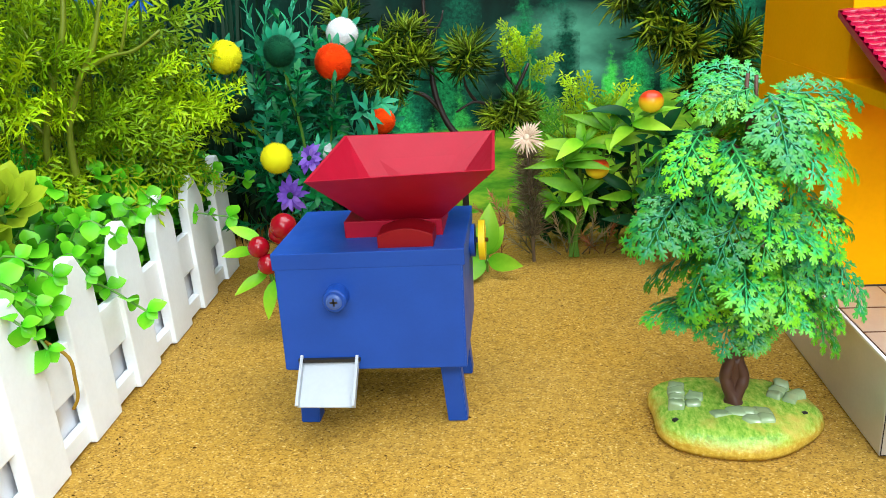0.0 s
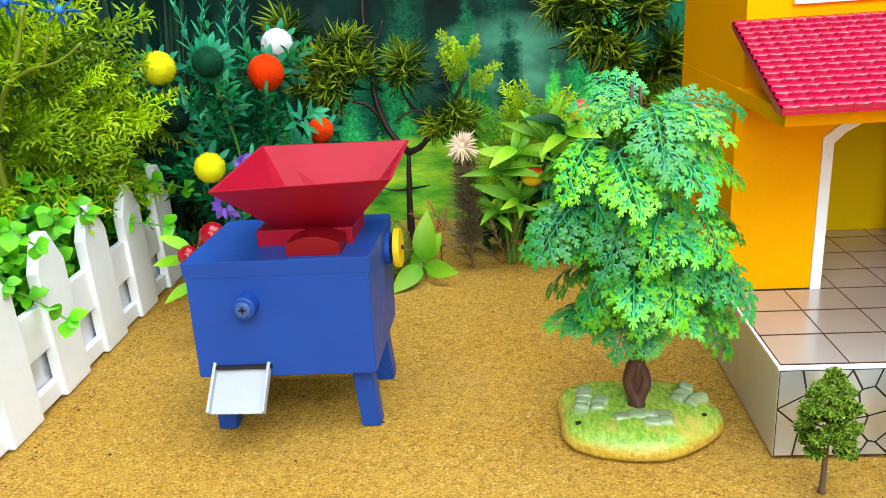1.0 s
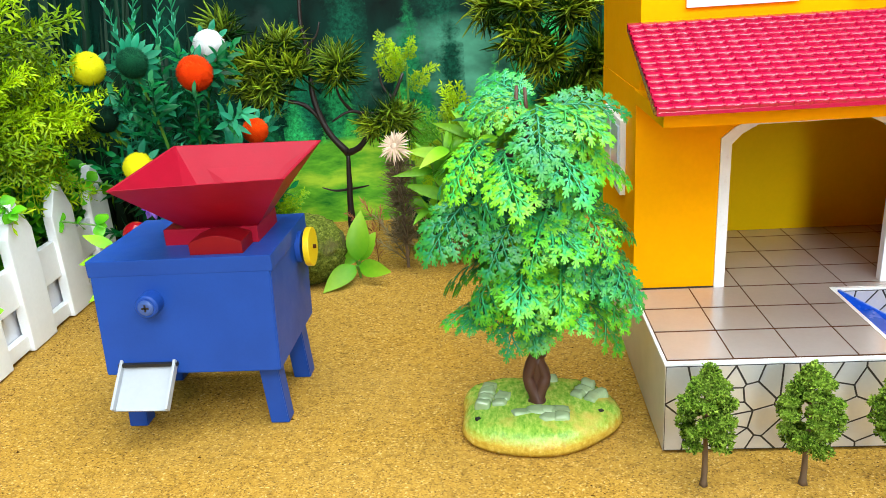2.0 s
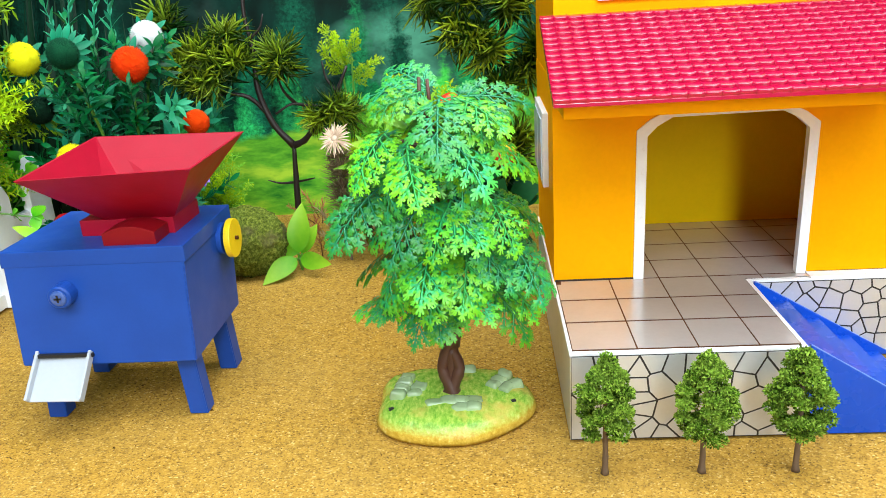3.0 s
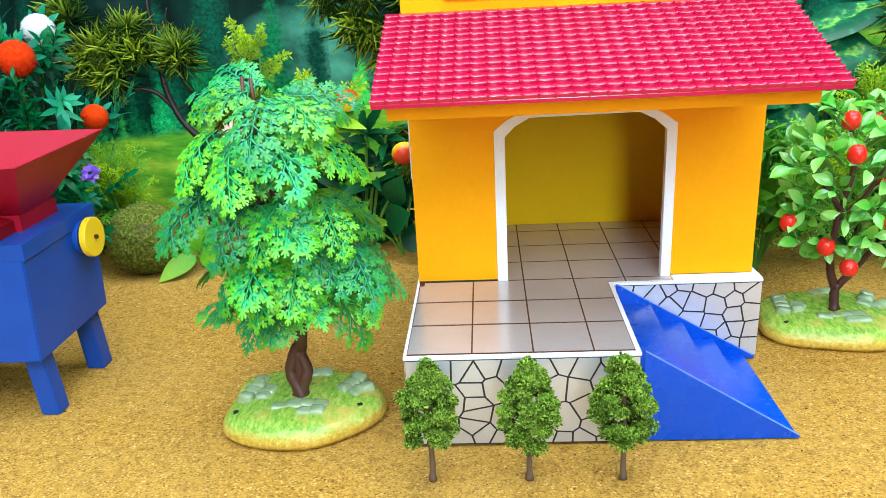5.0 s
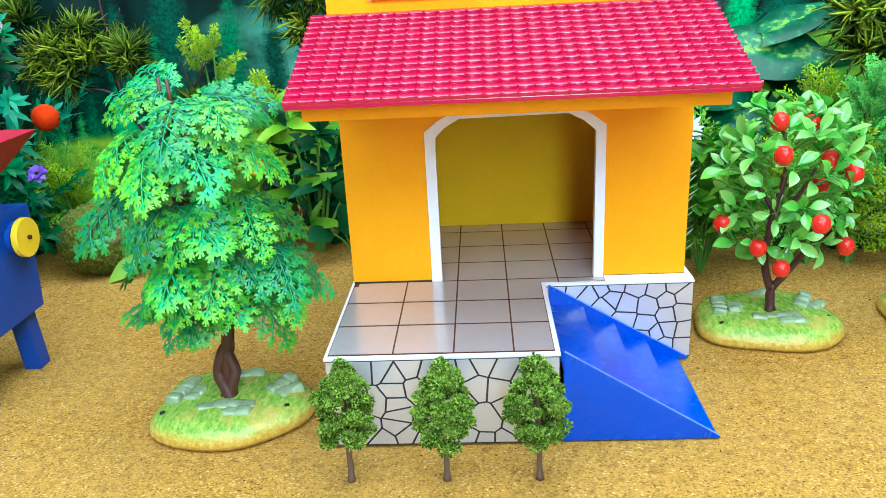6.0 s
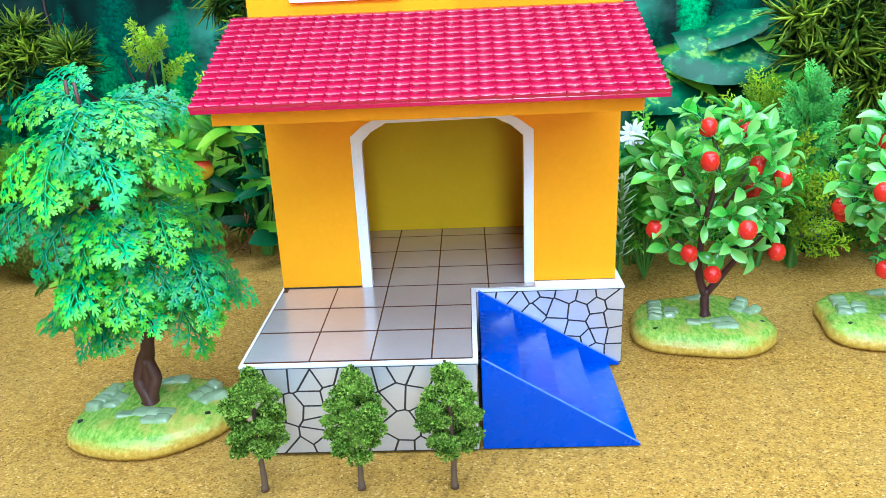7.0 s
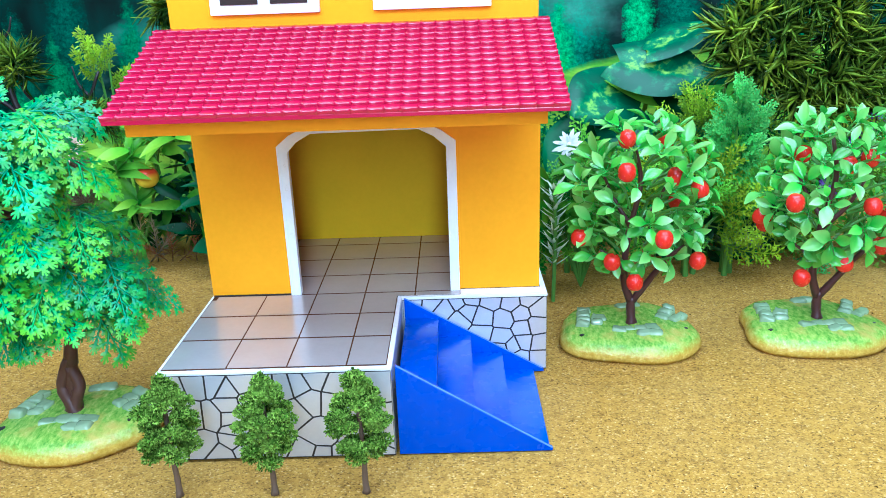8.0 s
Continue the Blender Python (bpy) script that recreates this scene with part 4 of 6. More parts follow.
        tip = limb(z, (out.x * far, out.y * far), rise)
        for k in range(fan):
            b = (k - (fan - 1) / 2) * 1.0 + rng.uniform(-0.2, 0.2)
            way = Matrix.Rotation(b, 3, "Z") @ out
            root = tip - out * rng.uniform(0.003, 0.009) + Vector((0, 0, rng.uniform(-0.002, 0.003)))
            add(root, way + Vector((0, 0, rng.uniform(-0.8, -0.1))), way * 0.55 + Vector((0, -0.3, 0.7)), rng.uniform(0.74, 0.98))
    # the crest
    for d in ((-0.9, -0.2, 0.35), (-0.6, 0.3, 0.5), (-0.8, -0.6, 0.1)):
        add((-0.001, -0.009, 0.168), d, (0, -0.5, 0.8), 0.72)
    for d in ((0.8, -0.2, 0.2), (0.6, -0.7, 0.1), (0.9, 0.3, 0.0)):
        add((0.008, -0.008, 0.164), d, (0, -0.5, 0.8), 0.85)
    # low limbs: a dark fan held level, and one that hangs
    for z, ang, far, rise, kinds, drop, face in ((0.058, 184, 0.024, 0.010, turned, -0.05, (0, 0.1, 1)), (0.064, 236, 0.015, 0.010, meshes, -0.3, (-0.1, -0.5, 0.7))):
        a = radians(ang)
        out = Vector((math.cos(a), math.sin(a), 0))
        tip = limb(z, (out.x * far, out.y * far), rise)
        for b in (-0.5, 0.1, 0.6):
            add(tip - out * 0.004, Matrix.Rotation(b, 3, "Z") @ out + Vector((0, 0, drop)), face, rng.uniform(0.62, 0.78), kinds)
    return top


frond_tree()


# ---- apple trees ----
def apple_tree(x, y, seed, fruits, label):
    rng = random.Random(seed)
    top = thing("toy_apple_tree", label, "toy tree", x, y, 0, "row of apple trees")
    tree_base(top, rng, 0.0430, 0.0370, seed)
    bm = bmesh.new()
    tube(smooth_path([(0.0005, -0.004, 0.0112), (0.0, -0.003, 0.020), (0.0, -0.003, 0.029)]), [0.0040, 0.0031, 0.0027, 0.0026, 0.0026, 0.0026, 0.0026, 0.0026, 0.0026], 10, bm, 0.35)
    for way, r in (
        ([(0.0005, -0.003, 0.026), (0.009, -0.006, 0.040), (0.017, -0.010, 0.054), (0.027, -0.012, 0.064)], 0.0025),
        ([(-0.0005, -0.003, 0.026), (-0.005, -0.003, 0.042), (-0.003, -0.002, 0.070), (0.003, 0.000, 0.098), (-0.002, 0.000, 0.122)], 0.0026),
        ([(-0.005, -0.003, 0.044), (-0.011, -0.008, 0.054), (-0.021, -0.010, 0.062)], 0.0018),
        ([(-0.003, -0.002, 0.068), (0.008, -0.006, 0.082), (0.015, -0.010, 0.100)], 0.0018),
        ([(-0.003, -0.002, 0.074), (-0.012, 0.004, 0.090), (-0.018, 0.006, 0.104)], 0.0017),
    ):
        path = smooth_path(way, 4)
        tube(path, [r * (1 - 0.6 * i / (len(path) - 1)) for i in range(len(path))], 8, bm, 0.2)
    body = part("trunk", bm, BARK_PURPLE, top, "dark purple-brown forked trunk", smooth=True)
    meshes = [leaf_mesh("leaf", 0.0145, 0.0084, APPLE_LEAF, 0.25, 0.55, 0.58, 6, 0.004), leaf_mesh("leaf", 0.0135, 0.0080, APPLE_LEAF_B, 0.4, 0.5, 0.58, 6, 0.004), leaf_mesh("leaf", 0.0115, 0.0070, APPLE_LEAF, 0.1, 0.6, 0.55, 6, 0.003), leaf_mesh("leaf", 0.0145, 0.0072, APPLE_LEAF_B, -0.25, 0.55, 0.5, 6, 0.004)]
    # twigs over an egg-shaped crown, each with leaves along it in pairs and a rosette at its end
    for k in range(52):
        u = (k + 0.5) / 52
        z = -0.62 + 1.60 * u
        a = k * 2.39996 + seed
        r = math.sqrt(max(0.02, 1 - z * z))
        slim = 0.85 if z < -0.1 else 1.0
        c = Vector((0.037 * slim * r * math.cos(a) + 0.004, 0.031 * slim * r * math.sin(a) - 0.002, 0.087 + 0.045 * z))
        c += Vector([rng.uniform(-0.005, 0.005) for _ in range(3)])
        core = Vector((0, -0.002, c.z - 0.014))
        root = core * 0.7 + c * 0.3
        part("twig", tube([tuple(root), tuple(root.lerp(c, 0.5) + Vector((0, 0, 0.0015))), tuple(c)], [0.0010, 0.0008, 0.0006], 5), STEM, body)
        out = (c - Vector((0, 0, 0.080))).normalized()
        for j in range(rng.choice((5, 6, 7))):
            b2 = 2.4 * j + rng.uniform(-0.4, 0.4)
            side = orient((0, 0, 0), out).to_3x3() @ Vector((math.cos(b2), 0, math.sin(b2)))
            d = out * rng.uniform(0.15, 0.9) + side * rng.uniform(0.6, 1.0) + Vector((0, 0, 0.1))
            at = c if j < 4 else root.lerp(c, rng.uniform(0.45, 0.85))
            piece("leaf", rng.choice(meshes), top, orient(at + d.normalized() * 0.003, d, out + Vector((0, -0.5, 0.8)), rng.uniform(0.58, 0.98), rng.uniform(-30, 30)))
    bm = ball(0.0048, 3, (1, 1, 1.16))
    for v in bm.verts:
        r = math.hypot(v.co.x, v.co.y) / 0.0055
        v.co.z -= 0.0016 * max(0, 1 - r * 2.2) * (1 if v.co.z > 0 else -0.6)
    apple = part("apple", bm, FRUIT, top, "glossy red apple", m=pose(*fruits[0]), smooth=True)
    for p in fruits[1:]:
        o = piece("apple", apple.data, top, pose(*p, rng.uniform(-20, 20), rng.uniform(-20, 20), 0))
        tagged(o, "glossy red apple")
    return top


apple_tree(0.4675, 0.4400, 3, [(-0.0135, -0.036, 0.114), (0.030, -0.022, 0.100), (0.0345, -0.014, 0.055), (0.006, -0.044, 0.079), (-0.010, -0.018, 0.128), (0.016, -0.024, 0.108), (-0.033, -0.008, 0.069), (-0.016, -0.020, 0.058), (-0.003, -0.022, 0.046), (0.027, 0.010, 0.084), (0.020, 0.014, 0.120)], "toy apple tree with glossy leaves and red apples beside the house")
apple_tree(0.5790, 0.4400, 8, [(-0.035, -0.036, 0.0945), (0.003, -0.012, 0.108), (0.013, -0.014, 0.112), (0.024, -0.02, 0.082), (0.004, -0.020, 0.053), (-0.018, -0.018, 0.044), (-0.036, 0.004, 0.075), (0.028, -0.012, 0.060), (-0.013, 0.010, 0.110), (-0.030, 0.012, 0.068), (0.012, -0.026, 0.088)], "toy apple tree with thick leaves and clustered red apples")


# ---- small foam trees before the platform ----
def foam_tree_meshes(seed):
    rng = random.Random(seed)
    vs, fs = [], []
    # lumps in tiers round an egg, each lump covered with crumbs of foam
    for tier, (z, r, count) in enumerate(((0.0184, 0.0074, 5), (0.0250, 0.0097, 6), (0.0316, 0.0095, 6), (0.0378, 0.0082, 5), (0.0434, 0.0060, 4), (0.0484, 0.0030, 3), (0.0515, 0.0006, 1))):
        for k in range(count):
            a = 2 * math.pi * (k + 0.5 * (tier % 2)) / count + rng.uniform(-0.25, 0.25)
            far = r * rng.uniform(0.84, 1.16)
            c = Vector((far * math.cos(a), far * math.sin(a), z + rng.uniform(-0.0020, 0.0020)))
            lump = 0.0040 * rng.uniform(0.75, 1.2)
            body = ball(lump * 0.66, 2, (1, 1, 0.55), 0.25, 60, k + tier)
            i = len(vs)
            vs.extend(tuple(v.co + Vector((c.x * 0.92, c.y * 0.92, c.z))) for v in body.verts)
            fs.extend(tuple(i + v.index for v in f.verts) for f in body.faces)
            body.free()
            for _ in range(330):
                d = Vector((rng.gauss(0, 1), rng.gauss(0, 1), rng.gauss(0, 1) + 0.25)).normalized()
                p = c + Vector((d.x, d.y, d.z * 0.46)) * lump * rng.uniform(0.72, 1.14)
                s = rng.uniform(0.0006, 0.0013)
                u = Vector((rng.gauss(0, 1), rng.gauss(0, 1), rng.gauss(0, 1))).normalized()
                w = u.cross(d).normalized()
                i = len(vs)
                vs.extend(tuple(q) for q in (p - w * s * 0.45, p + w * s * 0.45, p + d * s * 0.6 + u * s, p + d * s))
                fs.extend([(i, i + 1, i + 2), (i, i + 2, i + 3), (i, i + 3, i + 1)])
    for k in range(260):
        z = 0.0515 + 0.0025 * rng.uniform(-1, 1)
        a, r = rng.uniform(0, 6.283), 0.0034 * rng.uniform(0, 1)
        p = Vector((r * math.cos(a), r * math.sin(a), z + 0.002 - r * 0.6))
        s, i = 0.0011, len(vs)
        vs.extend(tuple(p + Vector([rng.uniform(-s, s) for _ in range(3)])) for _ in range(3))
        fs.append((i, i + 1, i + 2))
    return raw_mesh("crown", vs, fs, SPONGE, False)


def foam_tree(x, y, turn, seed, lean, size):
    top = thing("miniature_foam_tree", "small model tree with crumbly green foam crown", "model tree", x, y, 0, "row of small trees", turn)
    trunk = part("trunk", tube(smooth_path([(0, 0, -0.0005), (0.0002, 0, 0.008), (0, 0, 0.020), (lean, 0, 0.044), (lean, 0, 0.056)]), [0.0020, 0.0016, 0.0014, 0.0013, 0.0013, 0.0012, 0.0012, 0.0012, 0.0011, 0.0011, 0.001, 0.001, 0.001, 0.0009, 0.0009, 0.0008, 0.0006], 9, None, 0.25), BARK_PALE, top, "grey-brown moulded trunk", smooth=True)
    crown = piece("crown", foam_tree_meshes(seed), top, pose(lean, 0, 0.0050) @ Matrix.Diagonal((size, size, 1, 1)))
    tagged(crown, "bright green crumbly foam crown", kind="stuff")
    return top


foam_tree(0.2366, 0.2962, 10, 5, 0.0, 1.0)
foam_tree(0.2795, 0.2958, 80, 6, -0.001, 0.98)
foam_tree(0.3204, 0.2956, 200, 7, 0.001, 1.0)


# ---- greenery behind ----
FERN = shade_leaf("yellow_green_fern_plastic", (0.16, 0.30, 0.002), (0.44, 0.64, 0.004), 0.055)
# olive fern and deep vine roots are darkened to paint shade between leaves
FERN_DARK = shade_leaf("olive_fern_plastic", (0.04, 0.11, 0.002), (0.24, 0.41, 0.004), 0.055)
IVY = shade_leaf("round_leaf_plastic", (0.05, 0.42, 0.008), (0.21, 0.72, 0.03), 0.013, 0.22)
IVY_DEEP = shade_leaf("round_leaf_plastic_deep", (0.008, 0.10, 0.004), (0.03, 0.28, 0.012), 0.013, 0.28)
SUCCULENT = shade_leaf("yellow_green_succulent", (0.16, 0.26, 0.008), (0.46, 0.56, 0.03), 0.022, 0.35)
# teal roots near black: shade inside the bush put into the colour
TEAL = shade_leaf("teal_green_leaf", (0.001, 0.040, 0.013), (0.004, 0.17, 0.050), 0.05, 0.36)
TEAL_PALE = shade_leaf("pale_teal_leaf", (0.004, 0.17, 0.080), (0.04, 0.38, 0.20), 0.03, 0.35)
# pale tips are the needle's own; roots darkened further as shade inside the tufts
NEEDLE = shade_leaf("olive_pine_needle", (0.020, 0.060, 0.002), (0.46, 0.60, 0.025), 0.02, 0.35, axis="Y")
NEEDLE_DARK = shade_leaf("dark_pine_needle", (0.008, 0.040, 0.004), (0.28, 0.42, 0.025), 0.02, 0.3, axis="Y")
LIME = shade_leaf("lime_broad_leaf", (0.10, 0.42, 0.012), (0.34, 0.64, 0.03), 0.035, 0.35)
MANGO_LEAF = shade_leaf("long_green_leaf", (0.03, 0.24, 0.008), (0.26, 0.60, 0.03), 0.05, 0.32)
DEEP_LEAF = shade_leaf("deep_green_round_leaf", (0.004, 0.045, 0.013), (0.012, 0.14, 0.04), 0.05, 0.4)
# dark blades taken to near black, painting in the shaded gaps between plants
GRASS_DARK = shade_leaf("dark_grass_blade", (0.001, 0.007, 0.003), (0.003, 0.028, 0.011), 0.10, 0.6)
FERN_GREEN = shade_leaf("mid_green_fern", (0.05, 0.24, 0.012), (0.22, 0.54, 0.03), 0.05)
SHRUB_TEAL = shade_leaf("sea_green_shrub", (0.028, 0.22, 0.030), (0.17, 0.54, 0.09), 0.035)
BROWN_FERN = shade_leaf("dried_brown_fern", (0.14, 0.10, 0.05), (0.46, 0.36, 0.20), 0.03)
RED_FERN = shade_leaf("rust_red_leaf", (0.14, 0.05, 0.02), (0.46, 0.16, 0.07), 0.03)
PALE_SPIKE = shade_leaf("pale_green_spike", (0.32, 0.46, 0.28), (0.80, 0.88, 0.70), 0.014)
CREAM = leafy("cream_petal", (0.72, 0.50, 0.36), (0.90, 0.76, 0.60), 0.6, 0.2)
WHITE_PETAL = leafy("white_petal", (0.82, 0.86, 0.84), (0.95, 0.97, 0.96), 0.6, 0.1)
PURPLE = leafy("violet_petal", (0.16, 0.06, 0.46), (0.36, 0.20, 0.72), 0.6, 0.3)
SKY_BLUE = leafy("blue_petal", (0.01, 0.12, 0.62), (0.05, 0.30, 0.85), 0.5, 0.3)
CANE = paint("olive_green_cane", (0.17, 0.22, 0.012), 0.45, 400, 0.25)
BROWN_STEM = paint("yellow_brown_stem", (0.42, 0.24, 0.01), 0.5, 400, 0.3)
BERRY = paint("dark_red_berry", (0.32, 0.003, 0.012), 0.18, 300, 0.15)
POM = {k: leafy("fluffy_" + k + "_pompom", c, t, 0.95, 0.2) for k, c, t in (("yellow", (1.0, 0.90, 0.005), (1.0, 0.96, 0.02)), ("orange", (1.0, 0.055, 0.0), (1.0, 0.10, 0.0)), ("white", (0.86, 0.86, 0.86), (0.95, 0.95, 0.95)), ("green", (0.003, 0.07, 0.03), (0.012, 0.15, 0.06)), ("dark_green", (0.002, 0.022, 0.010), (0.004, 0.05, 0.02)))}


def mango_skin():
    m, n, l, b = material("red_yellow_fruit_skin", 0.35, 0, 0.5)
    v = coords(n, l)
    sep = n.new("ShaderNodeSeparateXYZ")
    l.new(v, sep.inputs[0])
    r = n.new("ShaderNodeMapRange")
    r.inputs["From Min"].default_value, r.inputs["From Max"].default_value = -0.006, 0.007
    l.new(sep.outputs["Z"], r.inputs["Value"])
    l.new(ramp(n, l, r.outputs["Result"], [(0.25, (0.95, 0.70, 0.02)), (0.55, (0.90, 0.45, 0.01)), (0.80, (0.72, 0.05, 0.01))]), b.inputs["Base Color"])
    return m


MANGO = mango_skin()


def moss_rock():
    m, n, l, b = material("mossy_stone", 0.95, 0, 0.2)
    v = coords(n, l)
    f = noise_tex(n, l, v, 420, 5, 0.75)
    col = ramp(n, l, f, [(0.32, (0.035, 0.05, 0.006)), (0.5, (0.14, 0.18, 0.018)), (0.68, (0.34, 0.38, 0.06))])
    col = mix(n, l, ramp(n, l, noise_tex(n, l, v, 60, 4), [(0.55, (0, 0, 0)), (0.7, (0.7, 0.7, 0.7))]), col, (0.16, 0.13, 0.06))
    l.new(col, b.inputs["Base Color"])
    bump(n, l, b, f, 1.0, 0.0025)
    return m


MOSS = moss_rock()
GREY_ROCK = paint("blue_grey_stone", (0.16, 0.19, 0.22), 0.6, 200, 0.4, 0.001)


def plant(name, label, category, x, y, group=""):
    return thing(name, label, category, x, y, 0.0, group)


def rel(top, p):
    return Vector(p) - top.matrix_basis.translation


def fern_shrub(name, label, x, y, seed, centre, radii, count, mats, size=1.0, stems=5, lobe=0.0065, lobe_w=0.0022, droop=0.2, up=0.35, spread=45, pairs=6, stem_mat=None, front=0.0):
    """A bush of feathery fronds about a few bare stems."""
    rng = random.Random(seed)
    top = plant(name, label, "artificial plant", x, y)
    c = rel(top, centre)
    meshes = [plume_mesh("frond", mt, rng, 0.052, pairs + 3, lobe * 0.72, lobe_w * 0.82, droop + 0.1 * k, spread) for k, mt in enumerate(mats)]
    for k in range(stems):
        a = 2 * math.pi * k / stems + rng.uniform(-0.4, 0.4)
        e = c + Vector((radii[0] * 0.6 * math.cos(a), radii[1] * 0.6 * math.sin(a), radii[2] * rng.uniform(-0.2, 0.6)))
        part("stem", tube(smooth_path([(0.004 * math.cos(a), 0.004 * math.sin(a), -0.001), tuple(e * 0.5 + Vector((0, 0, 0.01))), tuple(e)]), [0.0022 - 0.0014 * i / 8 for i in range(9)], 6), stem_mat or STEM, top)
    for k in range(count):
        d = Vector((rng.gauss(0, 1), rng.gauss(0, 1) - front, rng.gauss(0, 1))).normalized()
        r = rng.uniform(0.15, 0.85) ** 0.6
        p = c + Vector((d.x * radii[0], d.y * radii[1], d.z * radii[2])) * r
        p.z = max(p.z, 0.012)
        way = d * 0.8 + Vector((rng.uniform(-0.4, 0.4), rng.uniform(-0.5, 0.1), up + rng.uniform(-0.3, 0.3)))
        piece("frond", rng.choice(meshes), top, orient(p, way, (0.0, -0.8, 0.7), size * rng.uniform(0.75, 1.15), rng.uniform(-40, 40)))
    return top


TALL_FERN = fern_shrub("fern_bush", "tall yellow-green plastic fern bush behind the white fence", -0.245, 0.52, 21, (-0.250, 0.500, 0.163), (0.074, 0.046, 0.066), 125, (FERN, FERN, FERN_DARK), 1.15, 12, lobe=0.0088, lobe_w=0.0019, pairs=5, front=0.3, stem_mat=SUCCULENT)
fern_shrub("fern_bush", "olive plastic fern spray leaning over the fence", -0.205, 0.54, 22, (-0.196, 0.535, 0.142), (0.036, 0.026, 0.028), 46, (FERN, FERN_DARK, FERN), 0.85, 4, lobe=0.0095, lobe_w=0.0020, pairs=4, up=0.5, front=0.2)
def fern_canes(top):
    """Thick jointed canes that rise in front of the fern, forking into thin branchlets."""
    for pts, r in (
        ([(-0.232, 0.462, 0.0), (-0.229, 0.452, 0.121), (-0.216, 0.450, 0.166), (-0.199, 0.450, 0.205), (-0.194, 0.452, 0.232)], 0.0026),
        ([(-0.214, 0.462, 0.0), (-0.212, 0.452, 0.124), (-0.202, 0.450, 0.165), (-0.182, 0.450, 0.197), (-0.172, 0.452, 0.226)], 0.0024),
        ([(-0.246, 0.465, 0.0), (-0.244, 0.455, 0.129), (-0.243, 0.452, 0.161), (-0.246, 0.452, 0.200)], 0.0020),
        ([(-0.211, 0.450, 0.176), (-0.216, 0.449, 0.193), (-0.224, 0.450, 0.210)], 0.0014),
        ([(-0.192, 0.450, 0.182), (-0.174, 0.449, 0.190), (-0.157, 0.450, 0.193), (-0.141, 0.452, 0.203)], 0.0013),
        ([(-0.222, 0.452, 0.142), (-0.232, 0.450, 0.156), (-0.238, 0.451, 0.176)], 0.0013),
        ([(-0.166, 0.450, 0.192), (-0.160, 0.449, 0.206), (-0.156, 0.450, 0.218)], 0.0010),
    ):
        path = smooth_path([rel(top, p) for p in pts], 4)
        part("cane", tube(path, [r * (1 - 0.45 * i / (len(path) - 1)) * (1.18 if i % 4 == 0 else 1.0) for i in range(len(path))], 8, None, 0.15), CANE, top, "olive-green jointed cane", smooth=True)


fern_canes(TALL_FERN)
fern_shrub("fern_bush", "dark olive fern bush low behind the fence", -0.285, 0.44, 23, (-0.280, 0.44, 0.070), (0.05, 0.09, 0.045), 50, (FERN_DARK, IVY_DEEP), 0.9, 4)


def blade_clump(name, label, x, y, seed, count, length, width, mat, lean, curl=0.4, z0=0.0, spread=0.02):
    """A clump of strap leaves from one root."""
    rng = random.Random(seed)
    top = plant(name, label, "artificial plant", x, y)
    meshes = [leaf_mesh("blade", length * s, width, mat, curl * q, 0.3, 0.4, 8) for s, q in ((1.0, 1.0), (0.8, 0.6), (0.65, 1.4))]
    for _ in range(count):
        a = rng.uniform(0, 2 * math.pi)
        d = Vector((math.cos(a) * lean, math.sin(a) * lean * 0.6, 1.0))
        piece("blade", rng.choice(meshes), top, orient((rng.uniform(-spread, spread), rng.uniform(-spread, spread) * 0.6, z0), d, (d.x, d.y - 0.2, 0.3), rng.uniform(0.8, 1.15)))
    return top


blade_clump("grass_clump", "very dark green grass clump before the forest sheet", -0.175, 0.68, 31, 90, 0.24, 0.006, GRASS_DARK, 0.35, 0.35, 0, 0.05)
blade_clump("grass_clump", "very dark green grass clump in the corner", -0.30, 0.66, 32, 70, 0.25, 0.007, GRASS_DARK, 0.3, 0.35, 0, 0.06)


def round_leaf_vine(label, y0, y1, seed, shoots):
    rng = random.Random(seed)
    top = plant("leafy_vine", label, "artificial plant", -0.205, (y0 + y1) / 2, "vines along the fence")
    light = [leaf_mesh("leaf", s, s * 0.92, IVY, 0.15, 0.25, 0.5, 5, 0.002) for s in (0.0108, 0.0092)]
    deep = [leaf_mesh("leaf", 0.012, 0.011, IVY_DEEP, 0.2, 0.2, 0.5, 5, 0.002)]

    def spray(points, n, pale=True):
        path = smooth_path([rel(top, p) for p in points], 4)
        part("stem", tube(path, 0.0007, 5), STEM, top)
        for i in range(n):
            q = (0.25 + 0.75 * i / (n - 1)) * (len(path) - 1)
            k = min(int(q), len(path) - 2)
            p = path[k].lerp(path[k + 1], q - k)
            d = (path[k + 1] - path[k]).normalized()
            for sgn in (-1, 1):
                side = Matrix.Rotation(i * 1.57 + rng.uniform(-0.3, 0.3), 3, d) @ d.orthogonal().normalized() * sgn
                piece("leaf", rng.choice(light if pale else deep), top, orient(p, side + d * 0.5, (0.5, -0.6, 0.7), rng.uniform(0.8, 1.2), rng.uniform(-30, 30)))
        piece("leaf", light[1], top, orient(path[-1], path[-1] - path[-2], (0.3, -0.6, 0.7), 0.8))
    for row, (x, high) in enumerate(((-0.190, 0.084), (-0.204, 0.104), (-0.222, 0.116), (-0.196, 0.096))):
        for k in range(10):
            y = y0 + (y1 - y0) * (k + 0.5 * (row % 2)) / 9.5
            z = high * rng.uniform(0.85, 1.08)
            spray([(x - 0.006, y, 0.025), (x - 0.002, y + rng.uniform(-0.01, 0.01), z * 0.7), (x + rng.uniform(-0.006, 0.014), y + rng.uniform(-0.018, 0.018), z)], 6, rng.random() < 0.66)
    for pts in shoots:
        spray(pts, 5)
    return top


